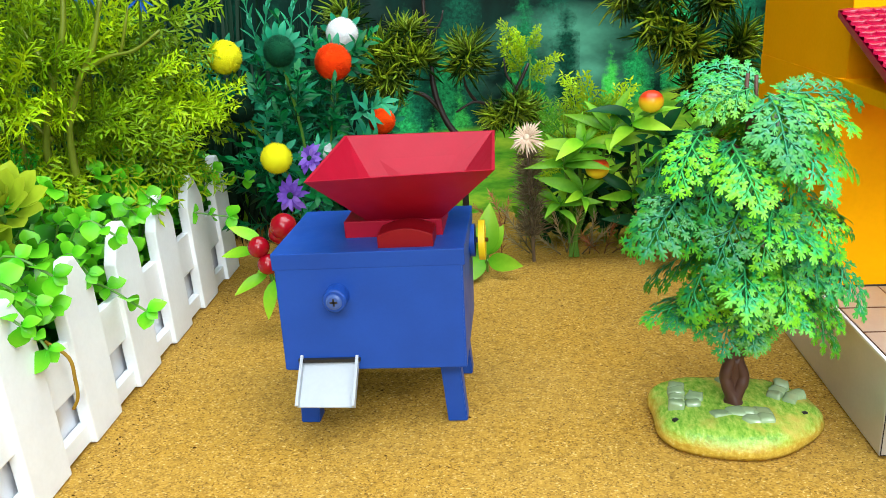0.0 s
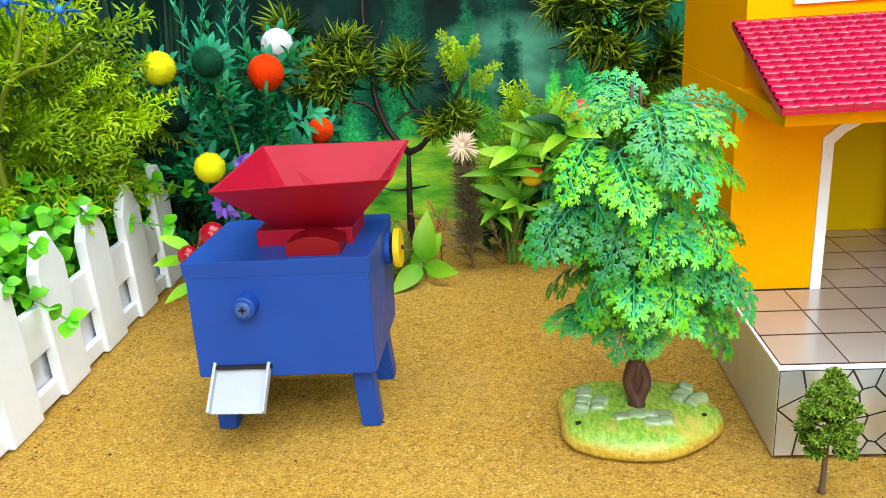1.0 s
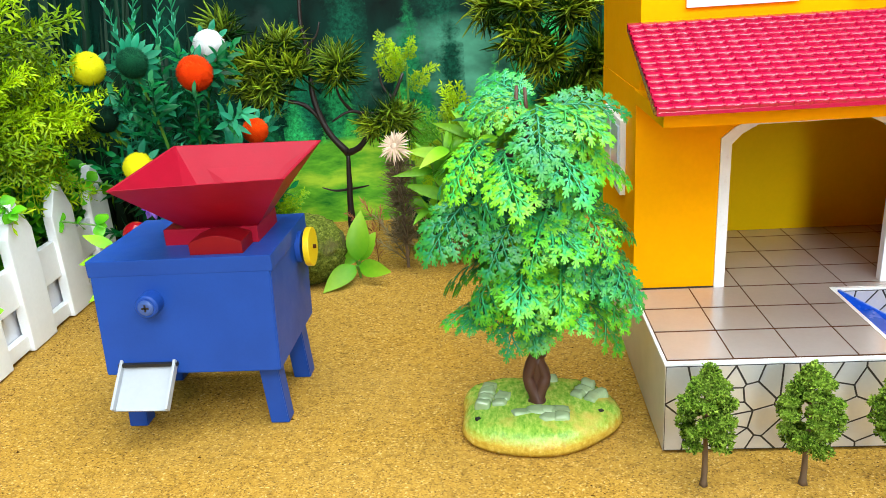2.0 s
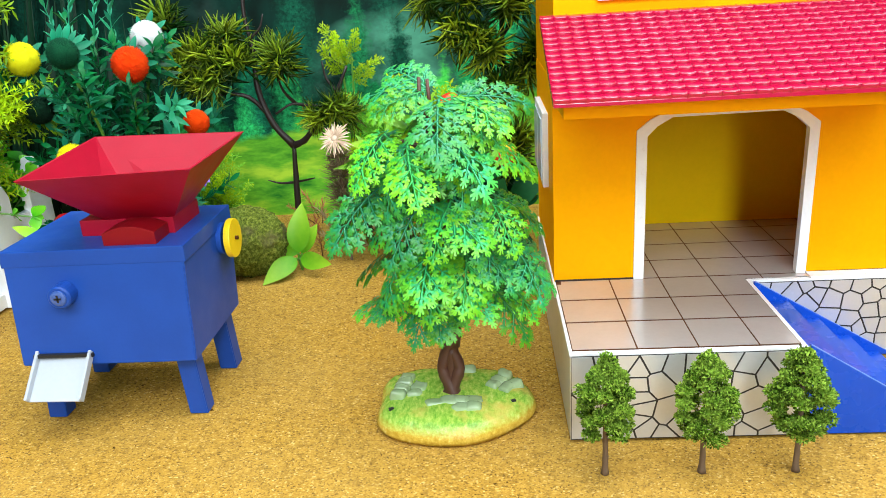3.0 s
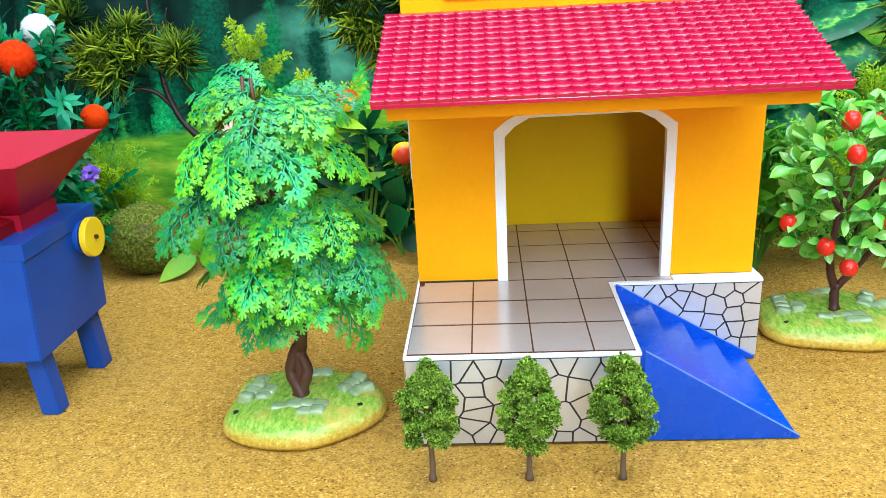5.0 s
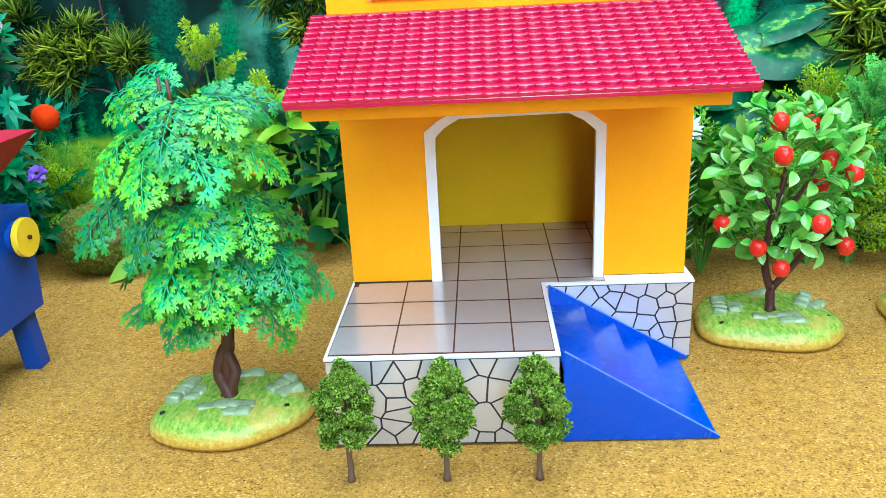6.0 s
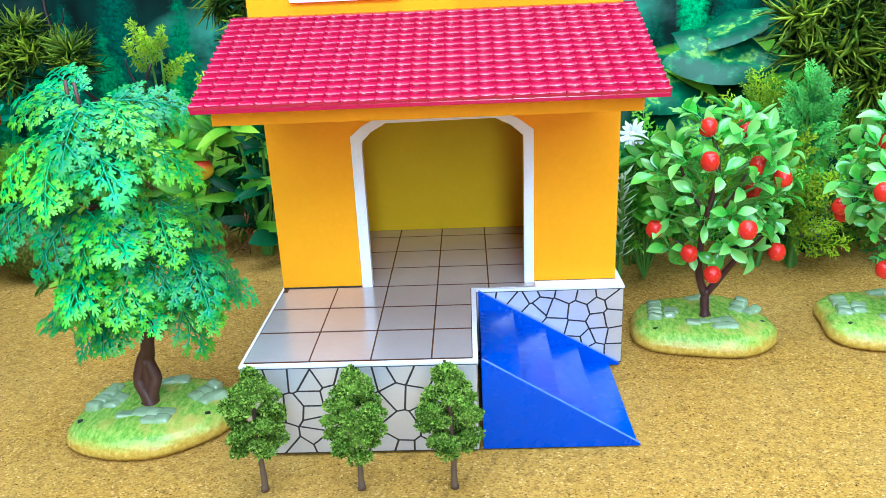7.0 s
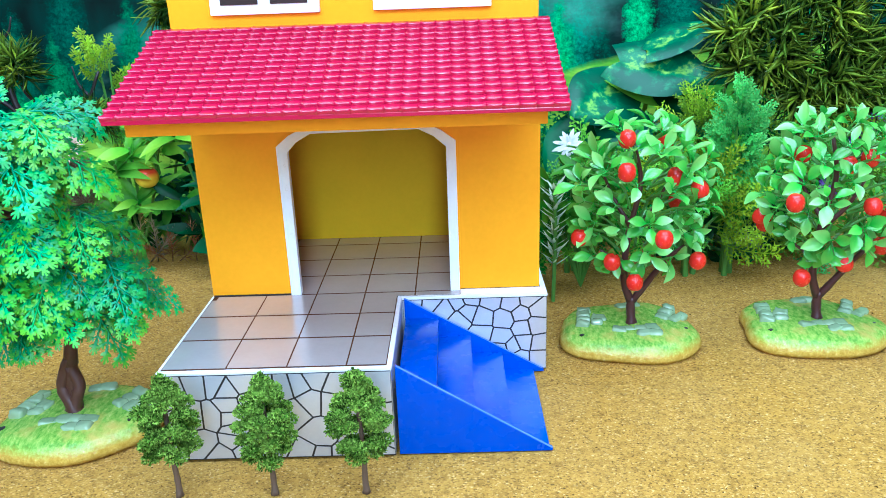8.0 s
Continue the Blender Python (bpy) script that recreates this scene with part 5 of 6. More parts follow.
NEAR_VINE = round_leaf_vine("bright green round-leaved plastic vine spilling over the fence", 0.275, 0.375, 41, [[(-0.195, 0.300, 0.09), (-0.175, 0.304, 0.108), (-0.158, 0.310, 0.092)], [(-0.195, 0.318, 0.09), (-0.176, 0.322, 0.112), (-0.157, 0.326, 0.100)], [(-0.19, 0.290, 0.08), (-0.172, 0.294, 0.100), (-0.157, 0.296, 0.088)], [(-0.19, 0.312, 0.08), (-0.170, 0.312, 0.088), (-0.157, 0.309, 0.070)], [(-0.195, 0.385, 0.08), (-0.175, 0.388, 0.108), (-0.160, 0.392, 0.098)], [(-0.195, 0.340, 0.07), (-0.180, 0.335, 0.088), (-0.163, 0.328, 0.083)], [(-0.19, 0.372, 0.07), (-0.178, 0.372, 0.095), (-0.165, 0.366, 0.086)]])
part("bare_stem", tube(smooth_path([rel(NEAR_VINE, p) for p in ((-0.170, 0.326, 0.066), (-0.1610, 0.328, 0.056), (-0.1605, 0.328, 0.044), (-0.1608, 0.327, 0.034), (-0.1640, 0.326, 0.028))]), 0.0009, 6), BROWN_STEM, NEAR_VINE, "bare yellow-brown stem", smooth=True)
round_leaf_vine("bright green round-leaved plastic vine halfway along the fence", 0.385, 0.485, 42, [[(-0.195, 0.395, 0.06), (-0.178, 0.392, 0.070), (-0.148, 0.386, 0.0545)], [(-0.19, 0.44, 0.07), (-0.18, 0.438, 0.103), (-0.166, 0.43, 0.098)], [(-0.19, 0.47, 0.07), (-0.18, 0.468, 0.10), (-0.168, 0.462, 0.096)]])
round_leaf_vine("deep and bright green vine at the far fence end", 0.490, 0.590, 43, [[(-0.195, 0.52, 0.05), (-0.182, 0.52, 0.072), (-0.150, 0.53, 0.066)], [(-0.198, 0.565, 0.06), (-0.18, 0.57, 0.090), (-0.150, 0.575, 0.083)]])


def rosette(name, label, x, y, centre, facing, size, mat, rings=4, leaf=0.020, width=0.011):
    top = plant(name, label, "artificial plant", x, y)
    c = rel(top, centre)
    part("stem", tube(smooth_path([(0, 0, 0), tuple(c * 0.5 + Vector((0.006, 0, 0))), tuple(c)]), 0.0020, 7), STEM, top)
    me = leaf_mesh("petal_leaf", leaf, width, mat, -0.35, 0.45, 0.62, 6)
    f = Vector(facing).normalized()
    turn = orient((0, 0, 0), f).to_3x3()
    for r in range(rings):
        n = 5 + 2 * r
        for k in range(n):
            a = 2 * math.pi * (k + 0.5 * (r % 2)) / n
            side = turn @ Vector((math.cos(a), 0, math.sin(a)))
            d = side * (0.25 + 0.35 * r) + f * (1.0 - 0.22 * r)
            piece("petal_leaf", me, top, orient(c + side * 0.002 * r - f * 0.002 * r, d, f, size * (0.6 + 0.16 * r)))
    return top


rosette("succulent", "yellow-green plastic succulent rosette behind the fence", -0.215, 0.37, (-0.199, 0.358, 0.128), (0.35, -0.55, 0.8), 0.95, SUCCULENT)
rosette("succulent", "yellow-green plastic succulent rosette on a thick stem", -0.225, 0.345, (-0.208, 0.345, 0.104), (0.2, -0.9, 0.3), 1.0, SUCCULENT)


def daisy(parent, centre, facing, radius, petals, mat, core_mat, width=0.004, rows=2, cup=0.3):
    """A many-petalled flower head."""
    f = Vector(facing).normalized()
    head = part("flower", ball(radius * 0.22, 2), core_mat, parent, m=Matrix.Translation(centre), smooth=True)
    turn = orient((0, 0, 0), f).to_3x3()
    me = leaf_mesh("petal", radius, width, mat, 0.25, 0.2, 0.6, 4)
    rng = random.Random(int(radius * 1e5) + petals)
    for r in range(rows):
        for k in range(petals):
            a = 2 * math.pi * (k + 0.5 * r + rng.uniform(-0.35, 0.35)) / petals
            side = turn @ Vector((math.cos(a), 0, math.sin(a)))
            piece("petal", me, head, orient(side * radius * 0.1, side + f * (cup + 0.45 * r + rng.uniform(-0.2, 0.2)), f, (1 - 0.2 * r) * rng.uniform(0.75, 1.12)))
    return head


def blue_flowers():
    top = plant("blue_flower_stem", "thin blue plastic flowers above the fern bush", "artificial flower", -0.19, 0.46)
    for p in ((-0.142, 0.437, 0.222), (-0.168, 0.43, 0.228), (-0.186, 0.445, 0.231)):
        c = rel(top, p)
        part("stem", tube(smooth_path([(0, 0, 0), tuple(c * 0.55 + Vector((-0.04, 0.09, 0.02))), tuple(c)]), 0.0009, 5), STEM, top)
        daisy(top, c, (0.2, -0.7, -0.3), 0.011, 7, SKY_BLUE, SKY_BLUE, 0.0016, 2, 0.1)


blue_flowers()


def pom_mesh(name, mat, radius, seed):
    rng = random.Random(seed)
    vs, fs = [], []
    core = ball(radius * 0.86, 3, (1, 1, 0.95))
    core.verts.ensure_lookup_table()
    vs += [tuple(v.co) for v in core.verts]
    fs += [tuple(v.index for v in f.verts) for f in core.faces]
    core.free()
    for _ in range(3200):
        d = Vector((rng.gauss(0, 1), rng.gauss(0, 1), rng.gauss(0, 1))).normalized()
        e = (d + Vector([rng.uniform(-0.25, 0.25) for _ in range(3)])).normalized()
        s = d.orthogonal().normalized() * radius * 0.026
        p, q = d * radius * 0.84, d * radius * 0.84 + e * radius * rng.uniform(0.10, 0.19)
        i = len(vs)
        t = s.cross(d)
        vs += [tuple(p + s), tuple(p - s), tuple(q), tuple(p + t)]
        fs += [(i, i + 1, i + 2), (i + 1, i + 3, i + 2), (i + 3, i, i + 2)]
    return raw_mesh(name, vs, fs, mat)


def pompom_plant():
    rng = random.Random(51)
    top = plant("pompom_flower_bush", "teal-leaved bush with yellow, orange, white and green pompom flowers", "artificial flower", -0.095, 0.575)
    sprigs = [sprig_mesh("sprig", mt, rng, 0.052, 16, 0.021, 0.0055, 60, 0.35, 0.2) for mt in (TEAL, TEAL, TEAL_PALE)]
    slim = [sprig_mesh("sprig", TEAL_PALE, rng, 0.055, 14, 0.017, 0.0042, 45, 0.1, 0.1)]
    collar = leaf_mesh("collar_leaf", 0.014, 0.005, TEAL_PALE, 0.2, 0.2, 0.5, 4)
    for p, kind, r in (((-0.141, 0.548, 0.178), "yellow", 0.0125), ((-0.0897, 0.5103, 0.1828), "green", 0.0108), ((-0.1324, 0.5397, 0.1425), "dark_green", 0.0105), ((-0.0642, 0.5506, 0.170), "orange", 0.0135), ((-0.0633, 0.5854, 0.1866), "white", 0.0125), ((-0.042, 0.600, 0.1184), "orange", 0.0108), ((-0.106, 0.524, 0.109), "yellow", 0.0115), ((-0.080, 0.562, 0.1045), "white", 0.0070)):
        c = rel(top, p)
        part("stem", tube(smooth_path([(rng.uniform(-0.01, 0.01), 0, 0), tuple(c * 0.5 + Vector((0, 0.01, 0.01))), tuple(c)]), 0.0011, 5), STEM, top)
        pom = piece("pompom", pom_mesh("pompom", POM[kind], r, int(r * 1e5)), top, Matrix.Translation(c))
        tagged(pom, "fluffy " + kind.replace("_", " ") + " pompom flower")
        n = 18 if kind == "green" else 9
        for k in range(n):
            a = 2 * math.pi * k / n
            d = Vector((math.cos(a), 0.35, math.sin(a)))
            piece("collar_leaf", collar, top, orient(c + d.normalized() * r * 0.55, d, (0, -1, 0), rng.uniform(0.8, 1.1) * (1.05 if kind == "green" else 1)))
        for k in range(3):
            s = rng.uniform(0.5, 0.85)
            piece("sprig", rng.choice(sprigs), top, orient(c * s + Vector((0, 0.01 * (1 - s), 0)), Vector((rng.uniform(-1, 1), rng.uniform(-0.6, 0.3), 0.7)), (0, -1, 0.3), rng.uniform(0.7, 1.0)))
    for k in range(62):
        p = Vector((max(-0.05, min(0.034, rng.gauss(0, 0.028))), rng.uniform(-0.02, 0.03), rng.uniform(0.02, 0.165)))
        d = Vector((p.x * 22 + rng.uniform(-0.5, 0.5), rng.uniform(-0.9, 0.2), rng.uniform(0.1, 0.9)))
        piece("sprig", rng.choice(sprigs), top, orient(p, d, (0, -1, 0.4), rng.uniform(0.7, 1.1)))
    for p, d in (((-0.122, 0.575, 0.165), (-0.15, 0, 1)), ((-0.086, 0.575, 0.170), (0.1, 0, 1)), ((-0.105, 0.58, 0.172), (0.25, 0, 1)), ((-0.055, 0.625, 0.095), (0.6, 0.1, 0.7)), ((-0.048, 0.63, 0.085), (0.3, 0, 1)), ((-0.125, 0.58, 0.175), (0.3, 0, 1))):
        piece("sprig", slim[0], top, orient(rel(top, p), d, (0, -1, 0.2), 1.0))
    for p, f, r in (((-0.082, 0.523, 0.108), (-0.3, -0.8, 0.5), 0.010), ((-0.099, 0.522, 0.082), (-0.2, -1, 0.2), 0.0125), ((-0.083, 0.55, 0.066), (0.1, -1, 0.3), 0.009), ((-0.056, 0.598, 0.077), (0, -0.8, 0.6), 0.010), ((-0.020, 0.535, 0.089), (0.1, -0.6, 0.8), 0.0075)):
        h = daisy(top, rel(top, p), f, r, 12, PURPLE, POM["dark_green"], 0.0048, 2, 0.1)
        tagged(h, "violet daisy-like flower")
    return top


pompom_plant()


def berry_plant():
    rng = random.Random(61)
    top = plant("berry_plant", "low plant with dark red berries and yellow-green leaves", "artificial plant", -0.100, 0.475)
    leaf = leaf_mesh("leaf", 0.026, 0.0095, LIME, 0.25, 0.3, 0.45, 6, 0.002)
    for p, r in (((-0.090, 0.470, 0.0755), 0.0088), ((-0.094, 0.474, 0.070), 0.0080), ((-0.108, 0.468, 0.0625), 0.0072), ((-0.1025, 0.466, 0.0510), 0.0070), ((-0.088, 0.478, 0.058), 0.0075)):
        c = rel(top, p)
        b = part("berry", ball(r, 3), BERRY, top, "glossy dark red berry", m=Matrix.Translation(c), smooth=True)
        part("stalk", tube([tuple(c), tuple(c * 0.5 + Vector((0, 0.004, 0))), (0, 0.002, 0)], 0.0007, 5), STEM, top)
    for p, d in (((-0.112, 0.472, 0.058), (-1, -0.1, 0.05)), ((-0.104, 0.466, 0.044), (-0.5, -0.5, -0.1)), ((-0.100, 0.466, 0.040), (-0.2, -0.5, -0.8)), ((-0.106, 0.47, 0.066), (-0.8, -0.2, 0.6)), ((-0.098, 0.474, 0.05), (0.5, 0.2, 0.7)), ((-0.095, 0.472, 0.035), (0.4, -0.5, -0.1)), ((-0.103, 0.476, 0.045), (-0.7, 0.2, -0.3))):
        piece("leaf", leaf, top, orient(rel(top, p), d, (0, -0.7, 0.8), rng.uniform(0.8, 1.05)))
    return top


berry_plant()


# ---- pines ----
def pine(name, label, x, y, seed, limbs, tufts, mats, size=1.0, cone=100, trunk_r=0.0036):
    rng = random.Random(seed)
    top = plant(name, label, "artificial pine", x, y)
    bm = bmesh.new()
    for pts, r in limbs:
        path = smooth_path([rel(top, p) for p in pts], 4)
        tube(path, [r * (1 - 0.6 * i / (len(path) - 1)) for i in range(len(path))], 8, bm, 0.3)
    part("trunk", bm, BARK_DARK, top, "near-black knotted branches", smooth=True)
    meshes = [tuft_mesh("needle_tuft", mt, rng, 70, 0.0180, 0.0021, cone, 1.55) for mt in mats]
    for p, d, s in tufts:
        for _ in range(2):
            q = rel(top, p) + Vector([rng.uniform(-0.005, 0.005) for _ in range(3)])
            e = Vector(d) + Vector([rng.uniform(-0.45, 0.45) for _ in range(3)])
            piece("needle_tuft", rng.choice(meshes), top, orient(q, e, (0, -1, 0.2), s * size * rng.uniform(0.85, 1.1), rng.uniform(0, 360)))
    return top


pine("pine_bonsai", "dark-stemmed artificial pine with olive needle tufts", 0.014, 0.665, 71, [
    ([(0.014, 0.665, 0.0), (0.016, 0.662, 0.045), (0.019, 0.66, 0.087)], 0.0042),
    ([(0.019, 0.66, 0.084), (0.004, 0.658, 0.104), (-0.006, 0.658, 0.135), (-0.006, 0.66, 0.165), (-0.010, 0.661, 0.197), (-0.007, 0.662, 0.232)], 0.0032),
    ([(0.0, 0.66, 0.112), (-0.014, 0.655, 0.129), (-0.034, 0.65, 0.133), (-0.056, 0.648, 0.128)], 0.0022),
    ([(0.019, 0.66, 0.084), (0.033, 0.655, 0.092), (0.048, 0.652, 0.112), (0.062, 0.650, 0.128), (0.074, 0.65, 0.151)], 0.0030),
    ([(0.056, 0.651, 0.118), (0.040, 0.645, 0.120), (0.028, 0.635, 0.124), (0.014, 0.632, 0.117)], 0.0020),
    ([(0.030, 0.638, 0.124), (0.024, 0.628, 0.136), (0.022, 0.624, 0.146)], 0.0016),
    ([(0.064, 0.65, 0.130), (0.056, 0.649, 0.142), (0.054, 0.648, 0.156)], 0.0014),
    ([(-0.008, 0.66, 0.176), (0.002, 0.66, 0.185), (0.006, 0.66, 0.196)], 0.0014),
    ([(0.015, 0.664, 0.050), (0.028, 0.655, 0.054), (0.036, 0.652, 0.056)], 0.0013),
    ([(0.015, 0.664, 0.050), (0.004, 0.655, 0.052), (-0.006, 0.652, 0.056)], 0.0013),
], [((-0.072, 0.648, 0.192), (-0.3, -0.4, 0.9), 1.15), ((-0.052, 0.645, 0.166), (-0.5, -0.5, 0.5), 1.15), ((-0.030, 0.642, 0.160), (0.1, -0.6, 0.7), 1.2), ((-0.040, 0.640, 0.146), (-0.1, -0.9, 0.2), 1.15), ((-0.018, 0.644, 0.158), (0.4, -0.6, 0.5), 1.0), ((-0.056, 0.645, 0.150), (-0.7, -0.5, 0.1), 1.0), ((-0.024, 0.648, 0.180), (0.2, -0.3, 1), 1.0), ((0.022, 0.620, 0.156), (0.0, -0.3, 1), 1.0), ((0.023, 0.618, 0.164), (0.1, -0.5, 0.8), 1.05), ((0.058, 0.646, 0.116), (0.2, -0.8, -0.2), 1.0), ((0.068, 0.646, 0.112), (0.6, -0.6, 0.1), 0.95), ((0.046, 0.645, 0.110), (-0.5, -0.6, -0.2), 0.8)], (NEEDLE, NEEDLE, NEEDLE_DARK), 1.0)

pine("pine_bonsai", "artificial pine with drooping olive needle tufts beside the house", 0.205, 0.625, 72, [
    ([(0.205, 0.635, 0.0), (0.206, 0.632, 0.08), (0.204, 0.628, 0.15), (0.203, 0.627, 0.235)], 0.0034),
    ([(0.204, 0.628, 0.155), (0.185, 0.62, 0.175), (0.166, 0.618, 0.186)], 0.0020),
    ([(0.204, 0.628, 0.170), (0.218, 0.62, 0.190), (0.226, 0.618, 0.21)], 0.0016),
], [((0.169, 0.612, 0.180), (-0.2, -0.8, 0.1), 1.25), ((0.153, 0.615, 0.196), (-0.6, -0.5, 0.4), 1.1), ((0.182, 0.610, 0.168), (0.2, -0.7, -0.5), 1.2), ((0.192, 0.612, 0.160), (0.4, -0.5, -0.7), 1.1), ((0.176, 0.612, 0.198), (0.1, -0.5, 0.7), 1.1), ((0.205, 0.612, 0.196), (0.3, -0.7, 0.0), 1.15), ((0.218, 0.615, 0.205), (0.5, -0.5, 0.2), 1.1), ((0.229, 0.612, 0.160), (0.5, -0.6, 0.2), 1.2), ((0.224, 0.612, 0.146), (0.1, -0.7, -0.3), 1.1), ((0.199, 0.61, 0.140), (0.0, -0.6, -0.8), 1.0), ((0.205, 0.61, 0.126), (0.3, -0.6, -0.4), 0.95), ((0.214, 0.60, 0.09), (0.2, -0.8, 0.0), 1.0), ((0.206, 0.60, 0.075), (-0.2, -0.8, 0.0), 1.0)], (NEEDLE,), 0.9)

pine("pine_bonsai", "dense dark artificial pine behind the apple trees", 0.632, 0.60, 73, [
    ([(0.632, 0.61, 0.0), (0.630, 0.607, 0.09), (0.628, 0.605, 0.15), (0.640, 0.605, 0.23)], 0.0042),
    ([(0.630, 0.606, 0.14), (0.612, 0.60, 0.160), (0.585, 0.597, 0.172)], 0.0024),
    ([(0.630, 0.606, 0.155), (0.650, 0.60, 0.172), (0.668, 0.60, 0.186)], 0.0022),
], [((0.570, 0.590, 0.170), (-0.5, -0.6, 0.3), 1.2), ((0.586, 0.585, 0.180), (-0.1, -0.6, 0.7), 1.2), ((0.604, 0.582, 0.172), (0.2, -0.8, 0.3), 1.25), ((0.598, 0.580, 0.150), (-0.2, -0.9, -0.2), 1.25), ((0.580, 0.585, 0.150), (-0.6, -0.6, -0.2), 1.15), ((0.620, 0.580, 0.190), (0.0, -0.7, 0.6), 1.2), ((0.640, 0.580, 0.180), (0.3, -0.7, 0.4), 1.25), ((0.650, 0.580, 0.160), (0.3, -0.8, 0.0), 1.25), ((0.630, 0.575, 0.140), (0.1, -0.9, -0.2), 1.25), ((0.655, 0.578, 0.132), (0.4, -0.7, -0.2), 1.25), ((0.672, 0.580, 0.150), (0.6, -0.6, 0.1), 1.2), ((0.676, 0.58, 0.182), (0.5, -0.6, 0.5), 1.2), ((0.612, 0.578, 0.124), (-0.3, -0.8, -0.4), 1.15), ((0.640, 0.575, 0.115), (0.1, -0.8, -0.5), 1.15), ((0.666, 0.575, 0.112), (0.3, -0.8, -0.4), 1.15), ((0.604, 0.59, 0.198), (-0.3, -0.4, 0.9), 1.1), ((0.640, 0.59, 0.205), (0.1, -0.4, 0.9), 1.1), ((0.696, 0.58, 0.140), (0.5, -0.6, 0.0), 1.2), ((0.70, 0.58, 0.17), (0.5, -0.6, 0.3), 1.2)], (NEEDLE, NEEDLE_DARK, NEEDLE_DARK), 1.1)


# ---- sprays and leaf plants along the back ----
fern_shrub("cypress_spray", "yellow-green upright cypress spray", 0.072, 0.672, 81, (0.071, 0.668, 0.144), (0.008, 0.006, 0.022), 6, (FERN,), 0.52, 2, up=1.0, lobe=0.0115, lobe_w=0.0030)
fern_shrub("fern_spray", "light green fern spray before the meadow", 0.108, 0.665, 82, (0.112, 0.66, 0.088), (0.028, 0.010, 0.020), 20, (FERN_GREEN, FERN), 0.75, 3, up=0.7, lobe=0.0095, lobe_w=0.0026)
fern_shrub("fern_spray", "bright yellow-green feathery fern behind the rock", -0.040, 0.605, 83, (-0.036, 0.602, 0.045), (0.020, 0.010, 0.030), 30, (FERN, FERN_GREEN), 0.72, 3, up=1.0, lobe_w=0.0016)
fern_shrub("fern_spray", "olive fern tuft beside the meadow print", -0.075, 0.625, 84, (-0.072, 0.62, 0.035), (0.026, 0.012, 0.026), 22, (FERN_DARK, FERN), 0.7, 3, up=0.9)


def leaf_plant(name, label, x, y, seed, leaves, mat, length, width, curl=0.3, fold=0.3, category="artificial plant"):
    """A plant of broad leaves: each given by its root, direction and scale."""
    rng = random.Random(seed)
    top = plant(name, label, category, x, y)
    me = [leaf_mesh("leaf", length, width, mat, curl * q, fold, 0.42, 8, 0.004) for q in (1, 0.5)]
    for p, d, s in leaves:
        c = rel(top, p)
        part("stalk", tube([(0, 0, 0), tuple(c * 0.5 + Vector((0, 0, 0.003))), tuple(c)], 0.0009, 5), STEM, top)
        piece("leaf", rng.choice(me), top, orient(c, d, (0, -0.8, 0.6), s, rng.uniform(-25, 25)))
    return top


leaf_plant("broad_leaf_sprout", "lime-green broad-leaved sprout beside the mossy rock", 0.036, 0.572, 91, [((0.0355, 0.568, 0.016), (0.12, 0.05, 1), 1.25), ((0.034, 0.566, 0.012), (-0.5, -0.75, -0.15), 1.1), ((0.037, 0.566, 0.012), (0.75, -0.45, 0.0), 0.95), ((0.037, 0.572, 0.014), (0.5, 0.3, 0.9), 0.85), ((0.034, 0.572, 0.014), (-0.8, 0.1, 0.3), 0.8)], LIME, 0.031, 0.0150, 0.25)


def mango_plant(x, y, seed, spots, fruits, label):
    rng = random.Random(seed)
    top = plant("mango_plant", label, "artificial plant", x, y)
    # beside the house darker leaf colours stand in for the shade there
    me = [leaf_mesh("leaf", 0.046, 0.0115, MANGO_LEAF, q, 0.55, 0.42, 8, 0.004) for q in (0.6, 0.3)] + [leaf_mesh("leaf", 0.044, 0.0115, DEEP_LEAF if x > 0.15 else FERN_GREEN, 0.3, 0.5, 0.42, 8, 0.004)] + [leaf_mesh("leaf", 0.040, 0.0135, LIME, 0.4, 0.3, 0.42, 8, 0.004)]
    if x > 0.15:
        me += [leaf_mesh("leaf", 0.038, 0.012, DEEP_LEAF, q, 0.3, 0.42, 8, 0.004) for q in (0.5, 0.1, 0.3)]
    for p in spots:
        c = rel(top, p)
        part("stem", tube(smooth_path([(rng.uniform(-0.006, 0.006), 0, 0), tuple(c * 0.5 + Vector((0, 0.004, 0.004))), tuple(c)]), 0.0013, 6), STEM, top)
        for k in range(6):
            a = 2 * math.pi * k / 6 + rng.uniform(-0.5, 0.5)
            d = Vector((math.cos(a), -0.35 + 0.4 * math.sin(a), 0.55 + 0.5 * math.sin(a)))
            piece("leaf", rng.choice(me), top, orient(c - Vector((0, 0, rng.uniform(0, 0.012))), d, (0, -0.8, 0.7), rng.uniform(0.5, 0.9), rng.uniform(-40, 40)))
    bm = ball(0.0088, 3, (1.05, 1, 0.95))
    me2 = part("fruit", bm, MANGO, top, "shiny red and yellow fruit", m=Matrix.Translation(rel(top, fruits[0])), smooth=True).data
    for p in fruits[1:]:
        tagged(piece("fruit", me2, top, Matrix.Translation(rel(top, p)) @ pose(0, 0, 0, 120, -20, 0)), "shiny red and yellow fruit")
    return top


